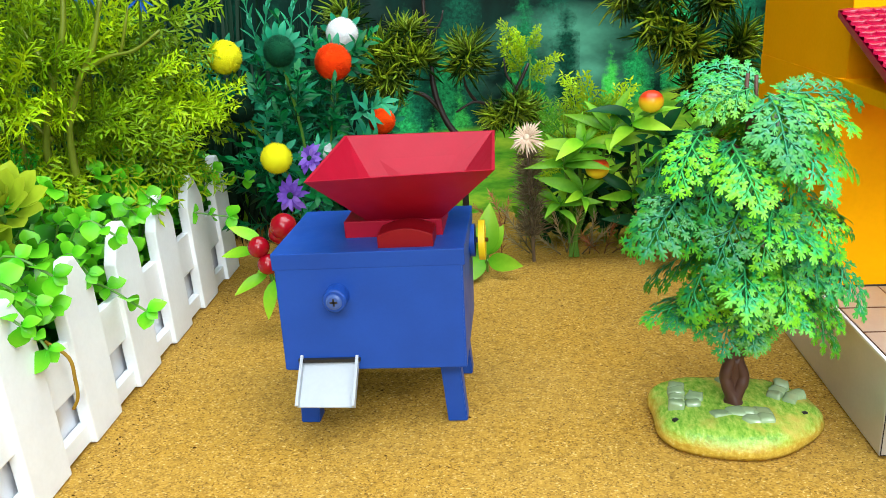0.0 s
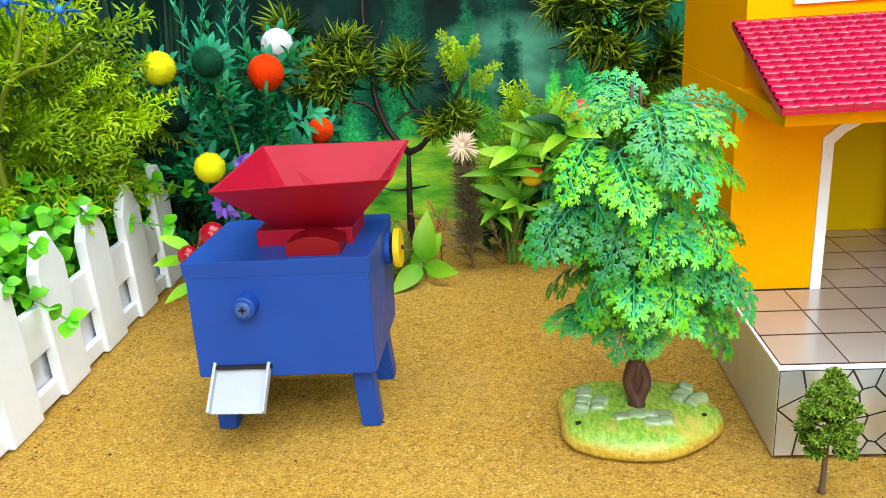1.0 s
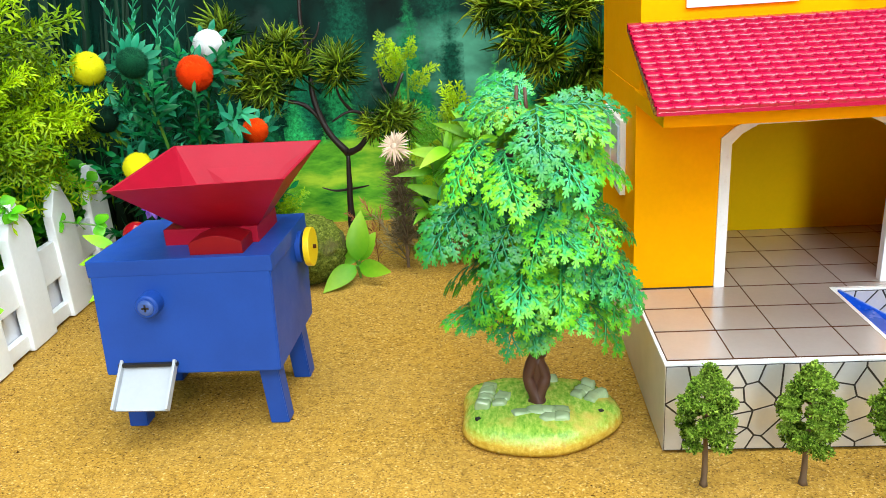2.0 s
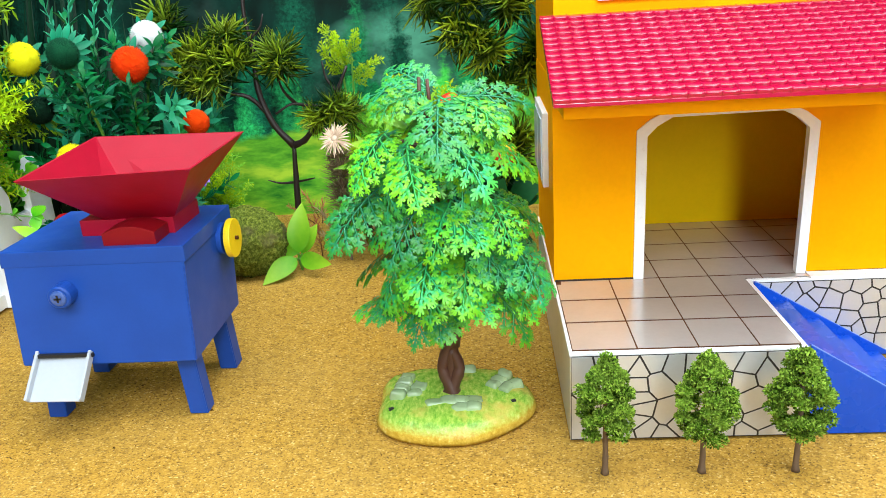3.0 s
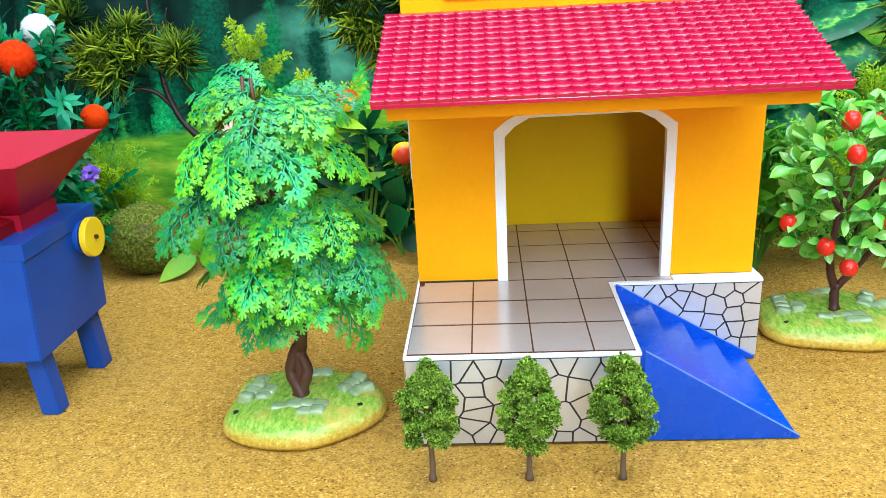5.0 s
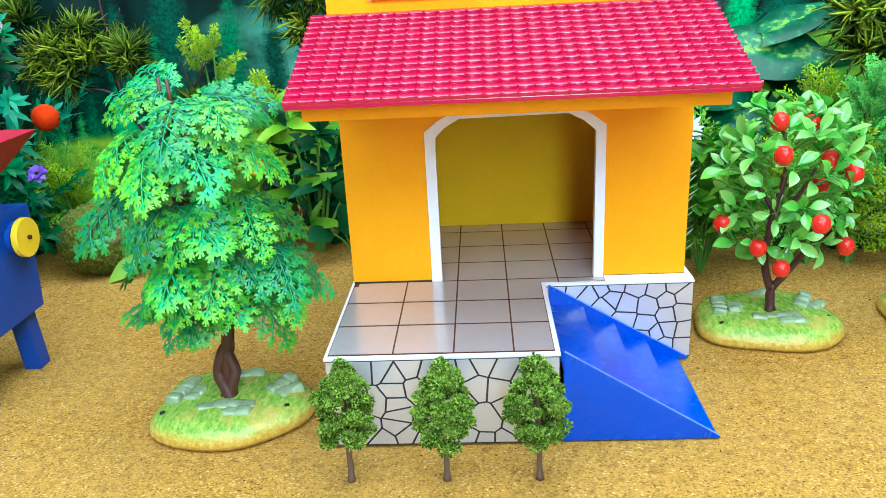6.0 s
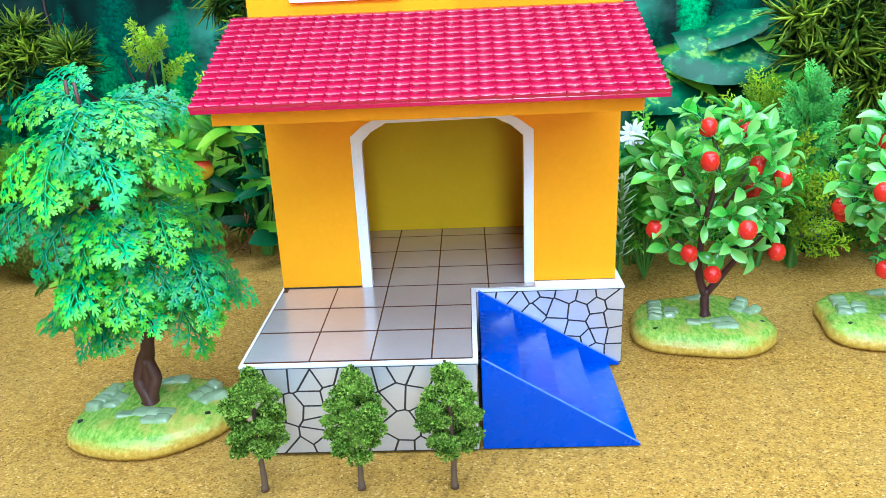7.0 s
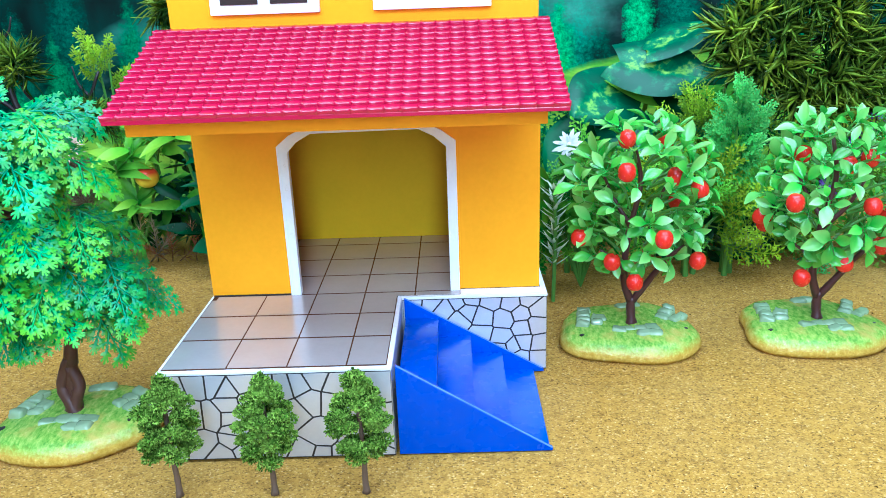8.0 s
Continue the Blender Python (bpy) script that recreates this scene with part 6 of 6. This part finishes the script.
mango_plant(0.108, 0.60, 101, [(0.098, 0.596, 0.085), (0.112, 0.596, 0.098), (0.094, 0.596, 0.052), (0.112, 0.594, 0.060), (0.135, 0.60, 0.105)], [(0.1235, 0.592, 0.0750)], "mango plant with long arching leaves and a ripe fruit")
mango_plant(0.165, 0.60, 102, [(0.150, 0.596, 0.115), (0.172, 0.596, 0.100), (0.150, 0.592, 0.060), (0.176, 0.592, 0.066), (0.188, 0.596, 0.095), (0.160, 0.594, 0.036), (0.205, 0.60, 0.075)], [(0.162, 0.586, 0.125), (0.202, 0.582, 0.084)], "mango plant with red-yellow fruits near the house")
leaf_plant("round_leaf_plant", "deep green round-leaved plant beside the house", 0.196, 0.585, 103, [((0.185, 0.578, 0.030), (0.6, -0.6, 0.4), 1.0), ((0.196, 0.576, 0.020), (0.9, -0.4, -0.1), 0.95), ((0.190, 0.58, 0.045), (0.3, -0.5, 0.8), 0.9), ((0.180, 0.58, 0.022), (-0.6, -0.6, 0.1), 0.85), ((0.205, 0.585, 0.048), (0.8, -0.4, 0.5), 0.9)], DEEP_LEAF, 0.030, 0.024, 0.2, 0.15)


def strawflower():
    rng = random.Random(111)
    top = plant("strawflower", "cream strawflower on a fuzzy brown stem", "artificial flower", 0.072, 0.592)
    c = rel(top, (0.070, 0.588, 0.102))
    part("stem", tube(smooth_path([(0.001, 0, 0), (0.0, 0, 0.05), tuple(c)]), 0.0014, 6), BARK_PALE, top)
    fuzz = [tuft_mesh("fuzz", BROWN_FERN, rng, 90, 0.017, 0.0008, 75, 0.5), tuft_mesh("fuzz", BROWN_FERN, rng, 80, 0.014, 0.0008, 95, 0.5)]
    for k in range(9):
        piece("fuzz", rng.choice(fuzz), top, orient((0.0, 0.0, 0.022 + 0.008 * k), (rng.uniform(-0.2, 0.2), -0.2, 1), (0, -1, 0), 0.95))
    daisy(top, c, (-0.25, -0.8, 0.6), 0.0135, 30, CREAM, CREAM, 0.0015, 4, 0.1)
    return top


strawflower()


def needle_fern(name, label, x, y, seed, sprays, mat):
    rng = random.Random(seed)
    top = plant(name, label, "artificial plant", x, y)
    me = [sprig_mesh("spray", mat, rng, 0.045, 44, 0.014, 0.0017, 55, 0.2, 0.25, 0.4, 0.5, 2) for _ in range(2)]
    for p, d, s in sprays:
        piece("spray", rng.choice(me), top, orient(rel(top, p), d, (0, -1, 0.3), s))
    return top


needle_fern("dried_fern", "dried brown needle fern in the sand", 0.070, 0.598, 112, [((0.072, 0.60, 0.004), (-0.55, 0.1, 0.9), 1.0), ((0.072, 0.60, 0.004), (0.2, 0.1, 1.0), 0.9), ((0.073, 0.60, 0.004), (-0.2, -0.1, 1.0), 0.9), ((0.070, 0.60, 0.004), (-0.9, 0.1, 0.7), 0.8)], BROWN_FERN)
needle_fern("dried_fern", "dried grey-brown needle fern below the mango leaves", 0.104, 0.60, 113, [((0.10, 0.60, 0.004), (0.3, 0.1, 0.9), 0.9), ((0.10, 0.60, 0.004), (-0.3, 0.1, 0.9), 0.8), ((0.112, 0.60, 0.002), (0.7, 0, 0.7), 0.9), ((0.095, 0.60, 0.002), (-0.8, 0, 0.7), 0.8), ((0.118, 0.60, 0.002), (0.1, 0, 0.9), 0.8)], BROWN_FERN)
needle_fern("red_fern", "rust-red feathery fern beside the pine trunk", 0.040, 0.60, 114, [((0.048, 0.60, 0.035), (-0.3, -0.2, 0.9), 0.62), ((0.044, 0.60, 0.030), (-0.8, -0.2, 0.8), 0.60), ((0.050, 0.60, 0.030), (0.2, -0.2, 0.9), 0.55), ((0.047, 0.60, 0.001), (0.0, 0, 1.0), 0.8)], RED_FERN)
needle_fern("red_fern", "rust-brown fern low on the sand", 0.135, 0.60, 115, [((0.130, 0.60, 0.002), (0.2, -0.2, 0.9), 0.7), ((0.136, 0.60, 0.002), (0.8, -0.2, 0.6), 0.7), ((0.126, 0.60, 0.002), (-0.6, -0.2, 0.7), 0.6), ((0.150, 0.60, 0.002), (0.1, -0.1, 0.9), 0.8)], RED_FERN)

bm = ball(0.0305, 5, (1.0, 0.85, 0.93), 0.10, 45.0, 3.0)
rock = part("mossy_rock", bm, MOSS, m=pose(-0.004, 0.570, 0.0265), smooth=True)
tagged(rock, "rounded rock wrapped in dull green moss", "rock")


ground_crumbs()


# ---- right of the house ----
def lily_leaf(name, mat, length, width, droop, cup):
    """A broad heart-shaped leaf: two round lobes at its stalk, a sunk midrib, a drooping tip."""
    vs, fs = [], []
    rows, half = 10, 4
    for i in range(rows + 1):
        t = i / rows
        w = width / 2 * (math.sin(math.pi * min(1.0, 0.16 + 0.84 * t)) ** 0.75 if i < rows else 0.02)
        for j in range(-half, half + 1):
            q = j / half
            back = -0.16 * length * abs(q) * max(0.0, 1 - 3 * t)
            z = -droop * length * t * t + cup * width * q * q + 0.012 * width * math.sin(9 * t + 3 * q) + 0.03 * width * min(1, 4 * abs(q)) - 0.10 * width * q * q * q * q
            vs.append((w * q, length * t + back, z))
    k = 2 * half + 1
    for i in range(rows):
        for j in range(k - 1):
            a = i * k + j
            fs.append((a, a + 1, a + k + 1, a + k))
    return raw_mesh(name, vs, fs, mat)


def lily_skin():
    m, n, l, b = material("variegated_lily_leaf", 0.4, 0, 0.3)
    v = coords(n, l)
    sep = n.new("ShaderNodeSeparateXYZ")
    l.new(v, sep.inputs[0])
    mid = n.new("ShaderNodeMath")
    mid.operation = "ABSOLUTE"
    l.new(sep.outputs["X"], mid.inputs[0])
    pale = n.new("ShaderNodeMapRange")
    pale.inputs["From Min"].default_value, pale.inputs["From Max"].default_value = 0.016, 0.004
    pale.inputs["To Min"].default_value, pale.inputs["To Max"].default_value = -0.12, 0.08
    l.new(mid.outputs[0], pale.inputs["Value"])
    add = n.new("ShaderNodeMath")
    l.new(pale.outputs["Result"], add.inputs[0])
    l.new(noise_tex(n, l, v, 75, 4, 0.65), add.inputs[1])
    col = ramp(n, l, add.outputs[0], [(0.42, (0.006, 0.085, 0.035)), (0.56, (0.02, 0.19, 0.06)), (0.64, (0.22, 0.46, 0.06)), (0.74, (0.34, 0.56, 0.10))])
    l.new(col, b.inputs["Base Color"])
    bump(n, l, b, noise_tex(n, l, v, 160, 3), 0.3, 0.0008)
    return m


LILY = lily_skin()


def lily_plant():
    rng = random.Random(121)
    top = plant("lily_pad_plant", "large dark green variegated leaves on pale stalks", "artificial plant", 0.51, 0.655)
    wide, deep = lily_leaf("leaf", LILY, 0.072, 0.060, 0.12, 0.06), lily_leaf("leaf", DEEP_LEAF, 0.066, 0.044, 0.2, 0.05)
    young = leaf_mesh("leaf", 0.062, 0.030, LIME, 0.2, 0.5, 0.5, 9)
    for p, d, f, me, s in (
        ((0.528, 0.620, 0.143), (0.9, -0.40, -0.10), (0.0, -0.68, 0.75), wide, 1.0),
        ((0.481, 0.620, 0.122), (-0.6, -0.7, -0.2), (0.1, -0.75, 0.65), wide, 0.95),
        ((0.556, 0.625, 0.140), (0.95, -0.1, 0.15), (0.1, -0.35, 0.9), deep, 1.0),
        ((0.543, 0.635, 0.166), (0.85, 0.1, 0.42), (-0.45, -0.35, 0.8), wide, 0.8),
        ((0.512, 0.632, 0.126), (-0.75, -0.1, 0.45), (0.3, -0.8, 0.6), young, 1.0),
        ((0.553, 0.615, 0.110), (0.5, -0.6, -0.4), (0.3, -0.8, 0.5), deep, 0.9),
        ((0.500, 0.615, 0.096), (0.3, -0.7, -0.5), (0.0, -0.8, 0.6), wide, 0.75),
        ((0.455, 0.625, 0.085), (-0.5, -0.6, -0.4), (-0.2, -0.8, 0.5), deep, 0.9),
        ((0.535, 0.640, 0.080), (0.1, -0.7, -0.5), (0.1, -0.8, 0.5), wide, 0.8),
    ):
        way = Vector(d).normalized()
        c = rel(top, p) - way * 0.034 * s
        part("stalk", tube(smooth_path([(rng.uniform(-0.01, 0.01), 0, 0), tuple(c * 0.6 + Vector((0, 0.01, 0.0))), tuple(c)]), 0.0017, 6), SUCCULENT, top)
        piece("leaf", me, top, orient(c, way, f, s))
    return top


lily_plant()
fern_shrub("sea_green_shrub", "upright sea-green plastic shrub behind the apple trees", 0.562, 0.545, 131, (0.560, 0.54, 0.100), (0.009, 0.009, 0.030), 52, (SHRUB_TEAL,), 0.36, 3, up=0.7, lobe=0.0085, lobe_w=0.0046)
fern_shrub("cypress_spray", "yellow-green cypress spray between the apple trees", 0.540, 0.575, 132, (0.540, 0.57, 0.085), (0.016, 0.010, 0.032), 28, (FERN, FERN_DARK), 0.6, 2, up=1.0)
fern_shrub("fern_spray", "light green low fern beside the apple trees", 0.535, 0.545, 133, (0.536, 0.54, 0.045), (0.030, 0.014, 0.030), 36, (FERN_GREEN, FERN), 0.75, 3, up=0.7)
fern_shrub("fern_spray", "mid-green fern low behind the house corner", 0.448, 0.56, 134, (0.450, 0.555, 0.045), (0.032, 0.014, 0.030), 40, (FERN_GREEN, IVY_DEEP), 0.8, 3, up=0.5, lobe_w=0.003)
fern_shrub("fern_spray", "deep green bush at the end of the garden", 0.655, 0.56, 135, (0.655, 0.56, 0.050), (0.06, 0.02, 0.045), 60, (FERN_GREEN, SHRUB_TEAL, FERN_DARK), 0.85, 4, up=0.5)
fern_shrub("fern_spray", "dark green bush before the forest sheet", 0.595, 0.62, 136, (0.590, 0.62, 0.045), (0.075, 0.02, 0.045), 60, (FERN_DARK, TEAL), 0.85, 4, up=0.6)
fern_shrub("fern_spray", "dark green bush beside the lily leaves", 0.480, 0.66, 137, (0.480, 0.655, 0.04), (0.06, 0.02, 0.04), 44, (TEAL, FERN_DARK), 0.85, 4, up=0.6)


def spike_flower(x, y, z, label, height):
    rng = random.Random(int(x * 1000))
    top = plant("spike_flower", label, "artificial flower", x, y)
    part("stem", tube([(0, 0, 0), (0.001, 0, z * 0.5), (0, 0, z)], 0.0014, 6), STEM, top)
    me = leaf_mesh("spike_leaf", 0.014, 0.0028, PALE_SPIKE, -0.2, 0.3, 0.35, 4)
    for k in range(int(height / 0.0011)):
        a = k * 2.4
        d = Vector((math.cos(a), math.sin(a), 0.45))
        piece("spike_leaf", me, top, orient((0, 0, z - height + 0.0011 * k), d, (0, 0, 1), rng.uniform(0.7, 1.0)))
    return top


spike_flower(0.4290, 0.500, 0.0840, "pale green spiky plastic succulent stem", 0.058)


def white_spider_flower():
    top = plant("white_flower", "white spidery plastic flower above low ferns", "artificial flower", 0.449, 0.565)
    c = rel(top, (0.4465, 0.5568, 0.097))
    part("stem", tube([(0, 0, 0), (0.002, 0, 0.05), tuple(c)], 0.0012, 6), STEM, top)
    daisy(top, c, (-0.2, -0.8, 0.5), 0.0115, 11, WHITE_PETAL, WHITE_PETAL, 0.0032, 3, 0.2)
    for k in range(10):
        a = k * 2.4
        piece("leaf", leaf_mesh("leaf", 0.016, 0.005, FERN_GREEN, 0.2, 0.3, 0.4, 4), top, orient((0.0015, 0, 0.03 + 0.006 * k), (math.cos(a), math.sin(a) - 0.2, 0.5), (0, 0, 1)))
    return top


white_spider_flower()


def violet_flowers():
    top = plant("violet_flowers", "violet flowers on thin stems behind the apple trees", "artificial flower", 0.675, 0.575)
    for p in ((0.668, 0.565, 0.103), (0.678, 0.565, 0.086), (0.660, 0.568, 0.09), (0.640, 0.56, 0.062)):
        c = rel(top, p)
        part("stem", tube([(0, 0, 0), tuple(c * 0.5 + Vector((0.004, 0, 0))), tuple(c)], 0.0009, 5), STEM, top)
        daisy(top, c, (-0.2, -0.9, 0.3), 0.010, 10, PURPLE, SUCCULENT, 0.0042, 2, 0.15)
    return top


violet_flowers()
bm = ball(0.02, 4, (1.5, 0.8, 0.6), 0.18, 30.0, 8.0)
tagged(part("grey_rock", bm, GREY_ROCK, m=pose(0.600, 0.590, 0.012), smooth=True), "blue-grey stone half hidden by bushes", "rock")


def broad_bush(label, x, y, seed, centre, radii, count, mats, size=1.0):
    """A dense bush of small pointed leaves in clusters of four or five."""
    rng = random.Random(seed)
    top = plant("leafy_bush", label, "artificial plant", x, y)
    c = rel(top, centre)
    me = [leaf_mesh("leaf", 0.0165, 0.0075, mt, q, 0.4, 0.5, 5, 0.003) for mt in mats for q in (0.3, -0.1)]
    for k in range(count):
        d = Vector((rng.gauss(0, 1), rng.gauss(0, 0.8) - 0.4, rng.gauss(0, 1))).normalized()
        p = c + Vector((d.x * radii[0], d.y * radii[1], d.z * radii[2])) * rng.uniform(0.4, 1.0)
        p.z = max(p.z, 0.008)
        part("stem", tube([(0, 0, 0), tuple(p * 0.6 + Vector((0, 0.004, 0))), tuple(p)], 0.0006, 4), STEM, top)
        for j in range(5):
            a = 1.257 * j + rng.uniform(-0.3, 0.3)
            side = orient((0, 0, 0), d).to_3x3() @ Vector((math.cos(a), 0, math.sin(a)))
            piece("leaf", rng.choice(me), top, orient(p, d * 0.6 + side, d + Vector((0, -0.4, 0.7)), size * rng.uniform(0.75, 1.1)))
    return top


broad_bush("dense mid-green leafy bush behind the first apple tree", 0.452, 0.525, 201, (0.452, 0.520, 0.066), (0.028, 0.014, 0.036), 34, (MANGO_LEAF, FERN_GREEN))
broad_bush("dark green leafy bush low behind the mango plant", 0.178, 0.635, 202, (0.172, 0.630, 0.050), (0.050, 0.016, 0.046), 34, (DEEP_LEAF, TEAL), 1.25)
# filler bushes added along the back, dark-leaved to imitate shade under the plants
broad_bush("dark green undergrowth before the forest sheet", 0.110, 0.640, 203, (0.105, 0.640, 0.034), (0.050, 0.012, 0.030), 26, (DEEP_LEAF, FERN_GREEN), 1.2)
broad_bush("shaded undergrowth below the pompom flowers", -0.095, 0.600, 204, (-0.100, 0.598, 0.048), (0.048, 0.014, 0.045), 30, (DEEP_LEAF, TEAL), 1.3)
broad_bush("deep green undergrowth behind the apple trees", 0.590, 0.575, 205, (0.580, 0.578, 0.034), (0.080, 0.012, 0.034), 36, (DEEP_LEAF, FERN_GREEN), 1.2)


# ---- floor tiles, drawn stones and roof tiles of the house ----
def floor_tiles():
    g = 0.00055
    ys = [0.3245, 0.3551, 0.3832, 0.4113, 0.4394, 0.4675, 0.4956, 0.5110]
    front = [0.2252, 0.2554, 0.2836, 0.3112, 0.3298]
    inside = [0.2276, 0.2554, 0.2836, 0.3112, 0.3395, 0.3676, 0.3957, 0.4063]
    cells = []
    for j, (c, d) in enumerate(zip(ys, ys[1:])):
        row = front if j < 3 else inside
        top = 0.4058 if j == 2 else d
        cells += [(a, b, c, top) for a, b in zip(row, row[1:])]
    cells += [(a, b, 0.4058, 0.4113) for a, b in zip(inside, inside[1:])]
    for a, b, c, d in cells:
        wide = g * 1.5
        flush_front, flush_back = (0 if abs(c - 0.4058) < 1e-6 else wide), (0 if abs(d - 0.4058) < 1e-6 else wide)
        part("tile", box(a + g * 0.7, b - g * 0.7, c + flush_front, d - flush_back, 0.0468, 0.04725, 0.0), TILE, FLOOR_JOINTS)


floor_tiles()
stones(FRONT_CARD, [(0.2296, 0.039), (0.2414, 0.0416), (0.2497, 0.0414), (0.2557, 0.0377), (0.2621, 0.041), (0.2724, 0.0378), (0.2815, 0.0375), (0.2892, 0.0388), (0.2967, 0.0423), (0.3058, 0.0382), (0.315, 0.0336), (0.3223, 0.0392), (0.2556, 0.0294), (0.2648, 0.0306), (0.2556, 0.0224), (0.2568, 0.0166), (0.2701, 0.0138), (0.2856, 0.0256), (0.2932, 0.0313), (0.3041, 0.0304), (0.2964, 0.0131), (0.3092, 0.0204), (0.3136, 0.0096), (0.2408, 0.0099), (0.2493, 0.0025), (0.2595, 0.0054), (0.2676, 0.0014), (0.2555, 0.0104), (0.2755, 0.009), (0.2889, 0.0024), (0.2956, 0.0001), (0.307, -0.0002), (0.318, 0.0002), (0.2384, 0.0238), (0.3263, 0.0169), (0.2274, 0.0118), (0.2464, 0.0236)], 0.2246, 0.3314, 0.0010, 0.0450, 0.3219)
stones(SIDE_CARD, [(0.35, 0.0454), (0.3376, 0.0475), (0.3564, 0.0402), (0.3623, 0.0433), (0.3697, 0.0464), (0.368, 0.0364), (0.382, 0.0443), (0.3768, 0.0333), (0.3646, 0.0331), (0.3761, 0.024), (0.3886, 0.0322), (0.3872, 0.0212), (0.3928, 0.0422), (0.4027, 0.0436), (0.3986, 0.0352), (0.4075, 0.0377), (0.4064, 0.0282), (0.3995, 0.0267), (0.3939, 0.0148), (0.3999, 0.0173), (0.4084, 0.016), (0.3864, 0.0132), (0.3977, 0.0082), (0.4085, 0.0083)], 0.3327, 0.4124, 0.0010, 0.0450, 0.4032)


def roof_tiles():
    """Moulded tiles in overlapping courses: each hollow across, lifted at its lower edge."""
    cols, rows = 28, 15
    x0, x1, ya, yb, za, zb = 0.2178, 0.4120, 0.3252, 0.4043, 0.1622, 0.1936
    w, run = (x1 - x0) / cols, math.hypot(yb - ya, zb - za) / rows
    slope = math.atan2(zb - za, yb - ya)
    vs, fs = [], []
    across = (0.0, 0.05, 0.12, 0.22, 0.5, 0.78, 0.88, 0.95, 1.0)
    n = len(across) - 1
    # each tile ends in a tall lip and meets its neighbours in a small raised bead
    for v, lift in ((0.03, -0.0010), (0.0, 0.0010), (0.05, 0.0016), (0.16, 0.0017), (0.55, 0.0009), (1.10, 0.0002)):
        for u in across:
            bead = 0.00055 * max(0.0, 1 - 8 * min(u, 1 - u)) ** 0.7
            back = 0.00040 * math.sin(math.pi * u)
            vs.append((w * u, run * v + (back if v < 0.1 else 0), lift + bead * (1.0 if v < 0.5 else 0.4)))
    for r in range(5):
        for i in range(n):
            a = r * (n + 1) + i
            fs.append((a, a + 1, a + n + 2, a + n + 1))
    tile = raw_mesh("tile", vs, fs, ROOF)
    rng = random.Random(4)
    far_v, far_f = [], []
    for r in range(rows):
        for c in range(cols):
            jog = 0.03 * (c % 2)
            m = pose(x0 + w * c, ya + (yb - ya) * (r + jog) / rows, za + (zb - za) * (r + jog) / rows) @ Matrix.Rotation(slope + rng.uniform(-0.012, 0.012), 4, "X")
            if r < 10:
                piece("tile", tile, HOUSE_ROOF, m)
            else:
                k = len(far_v)
                far_v += [tuple(m @ Vector(p)) for p in vs]
                far_f += [tuple(k + q for q in f) for f in fs]
    rest = piece("upper_tiles", raw_mesh("upper_tiles", far_v, far_f, ROOF), HOUSE_ROOF, Matrix())
    tagged(rest, "upper courses of moulded tiles", kind="stuff")


roof_tiles()
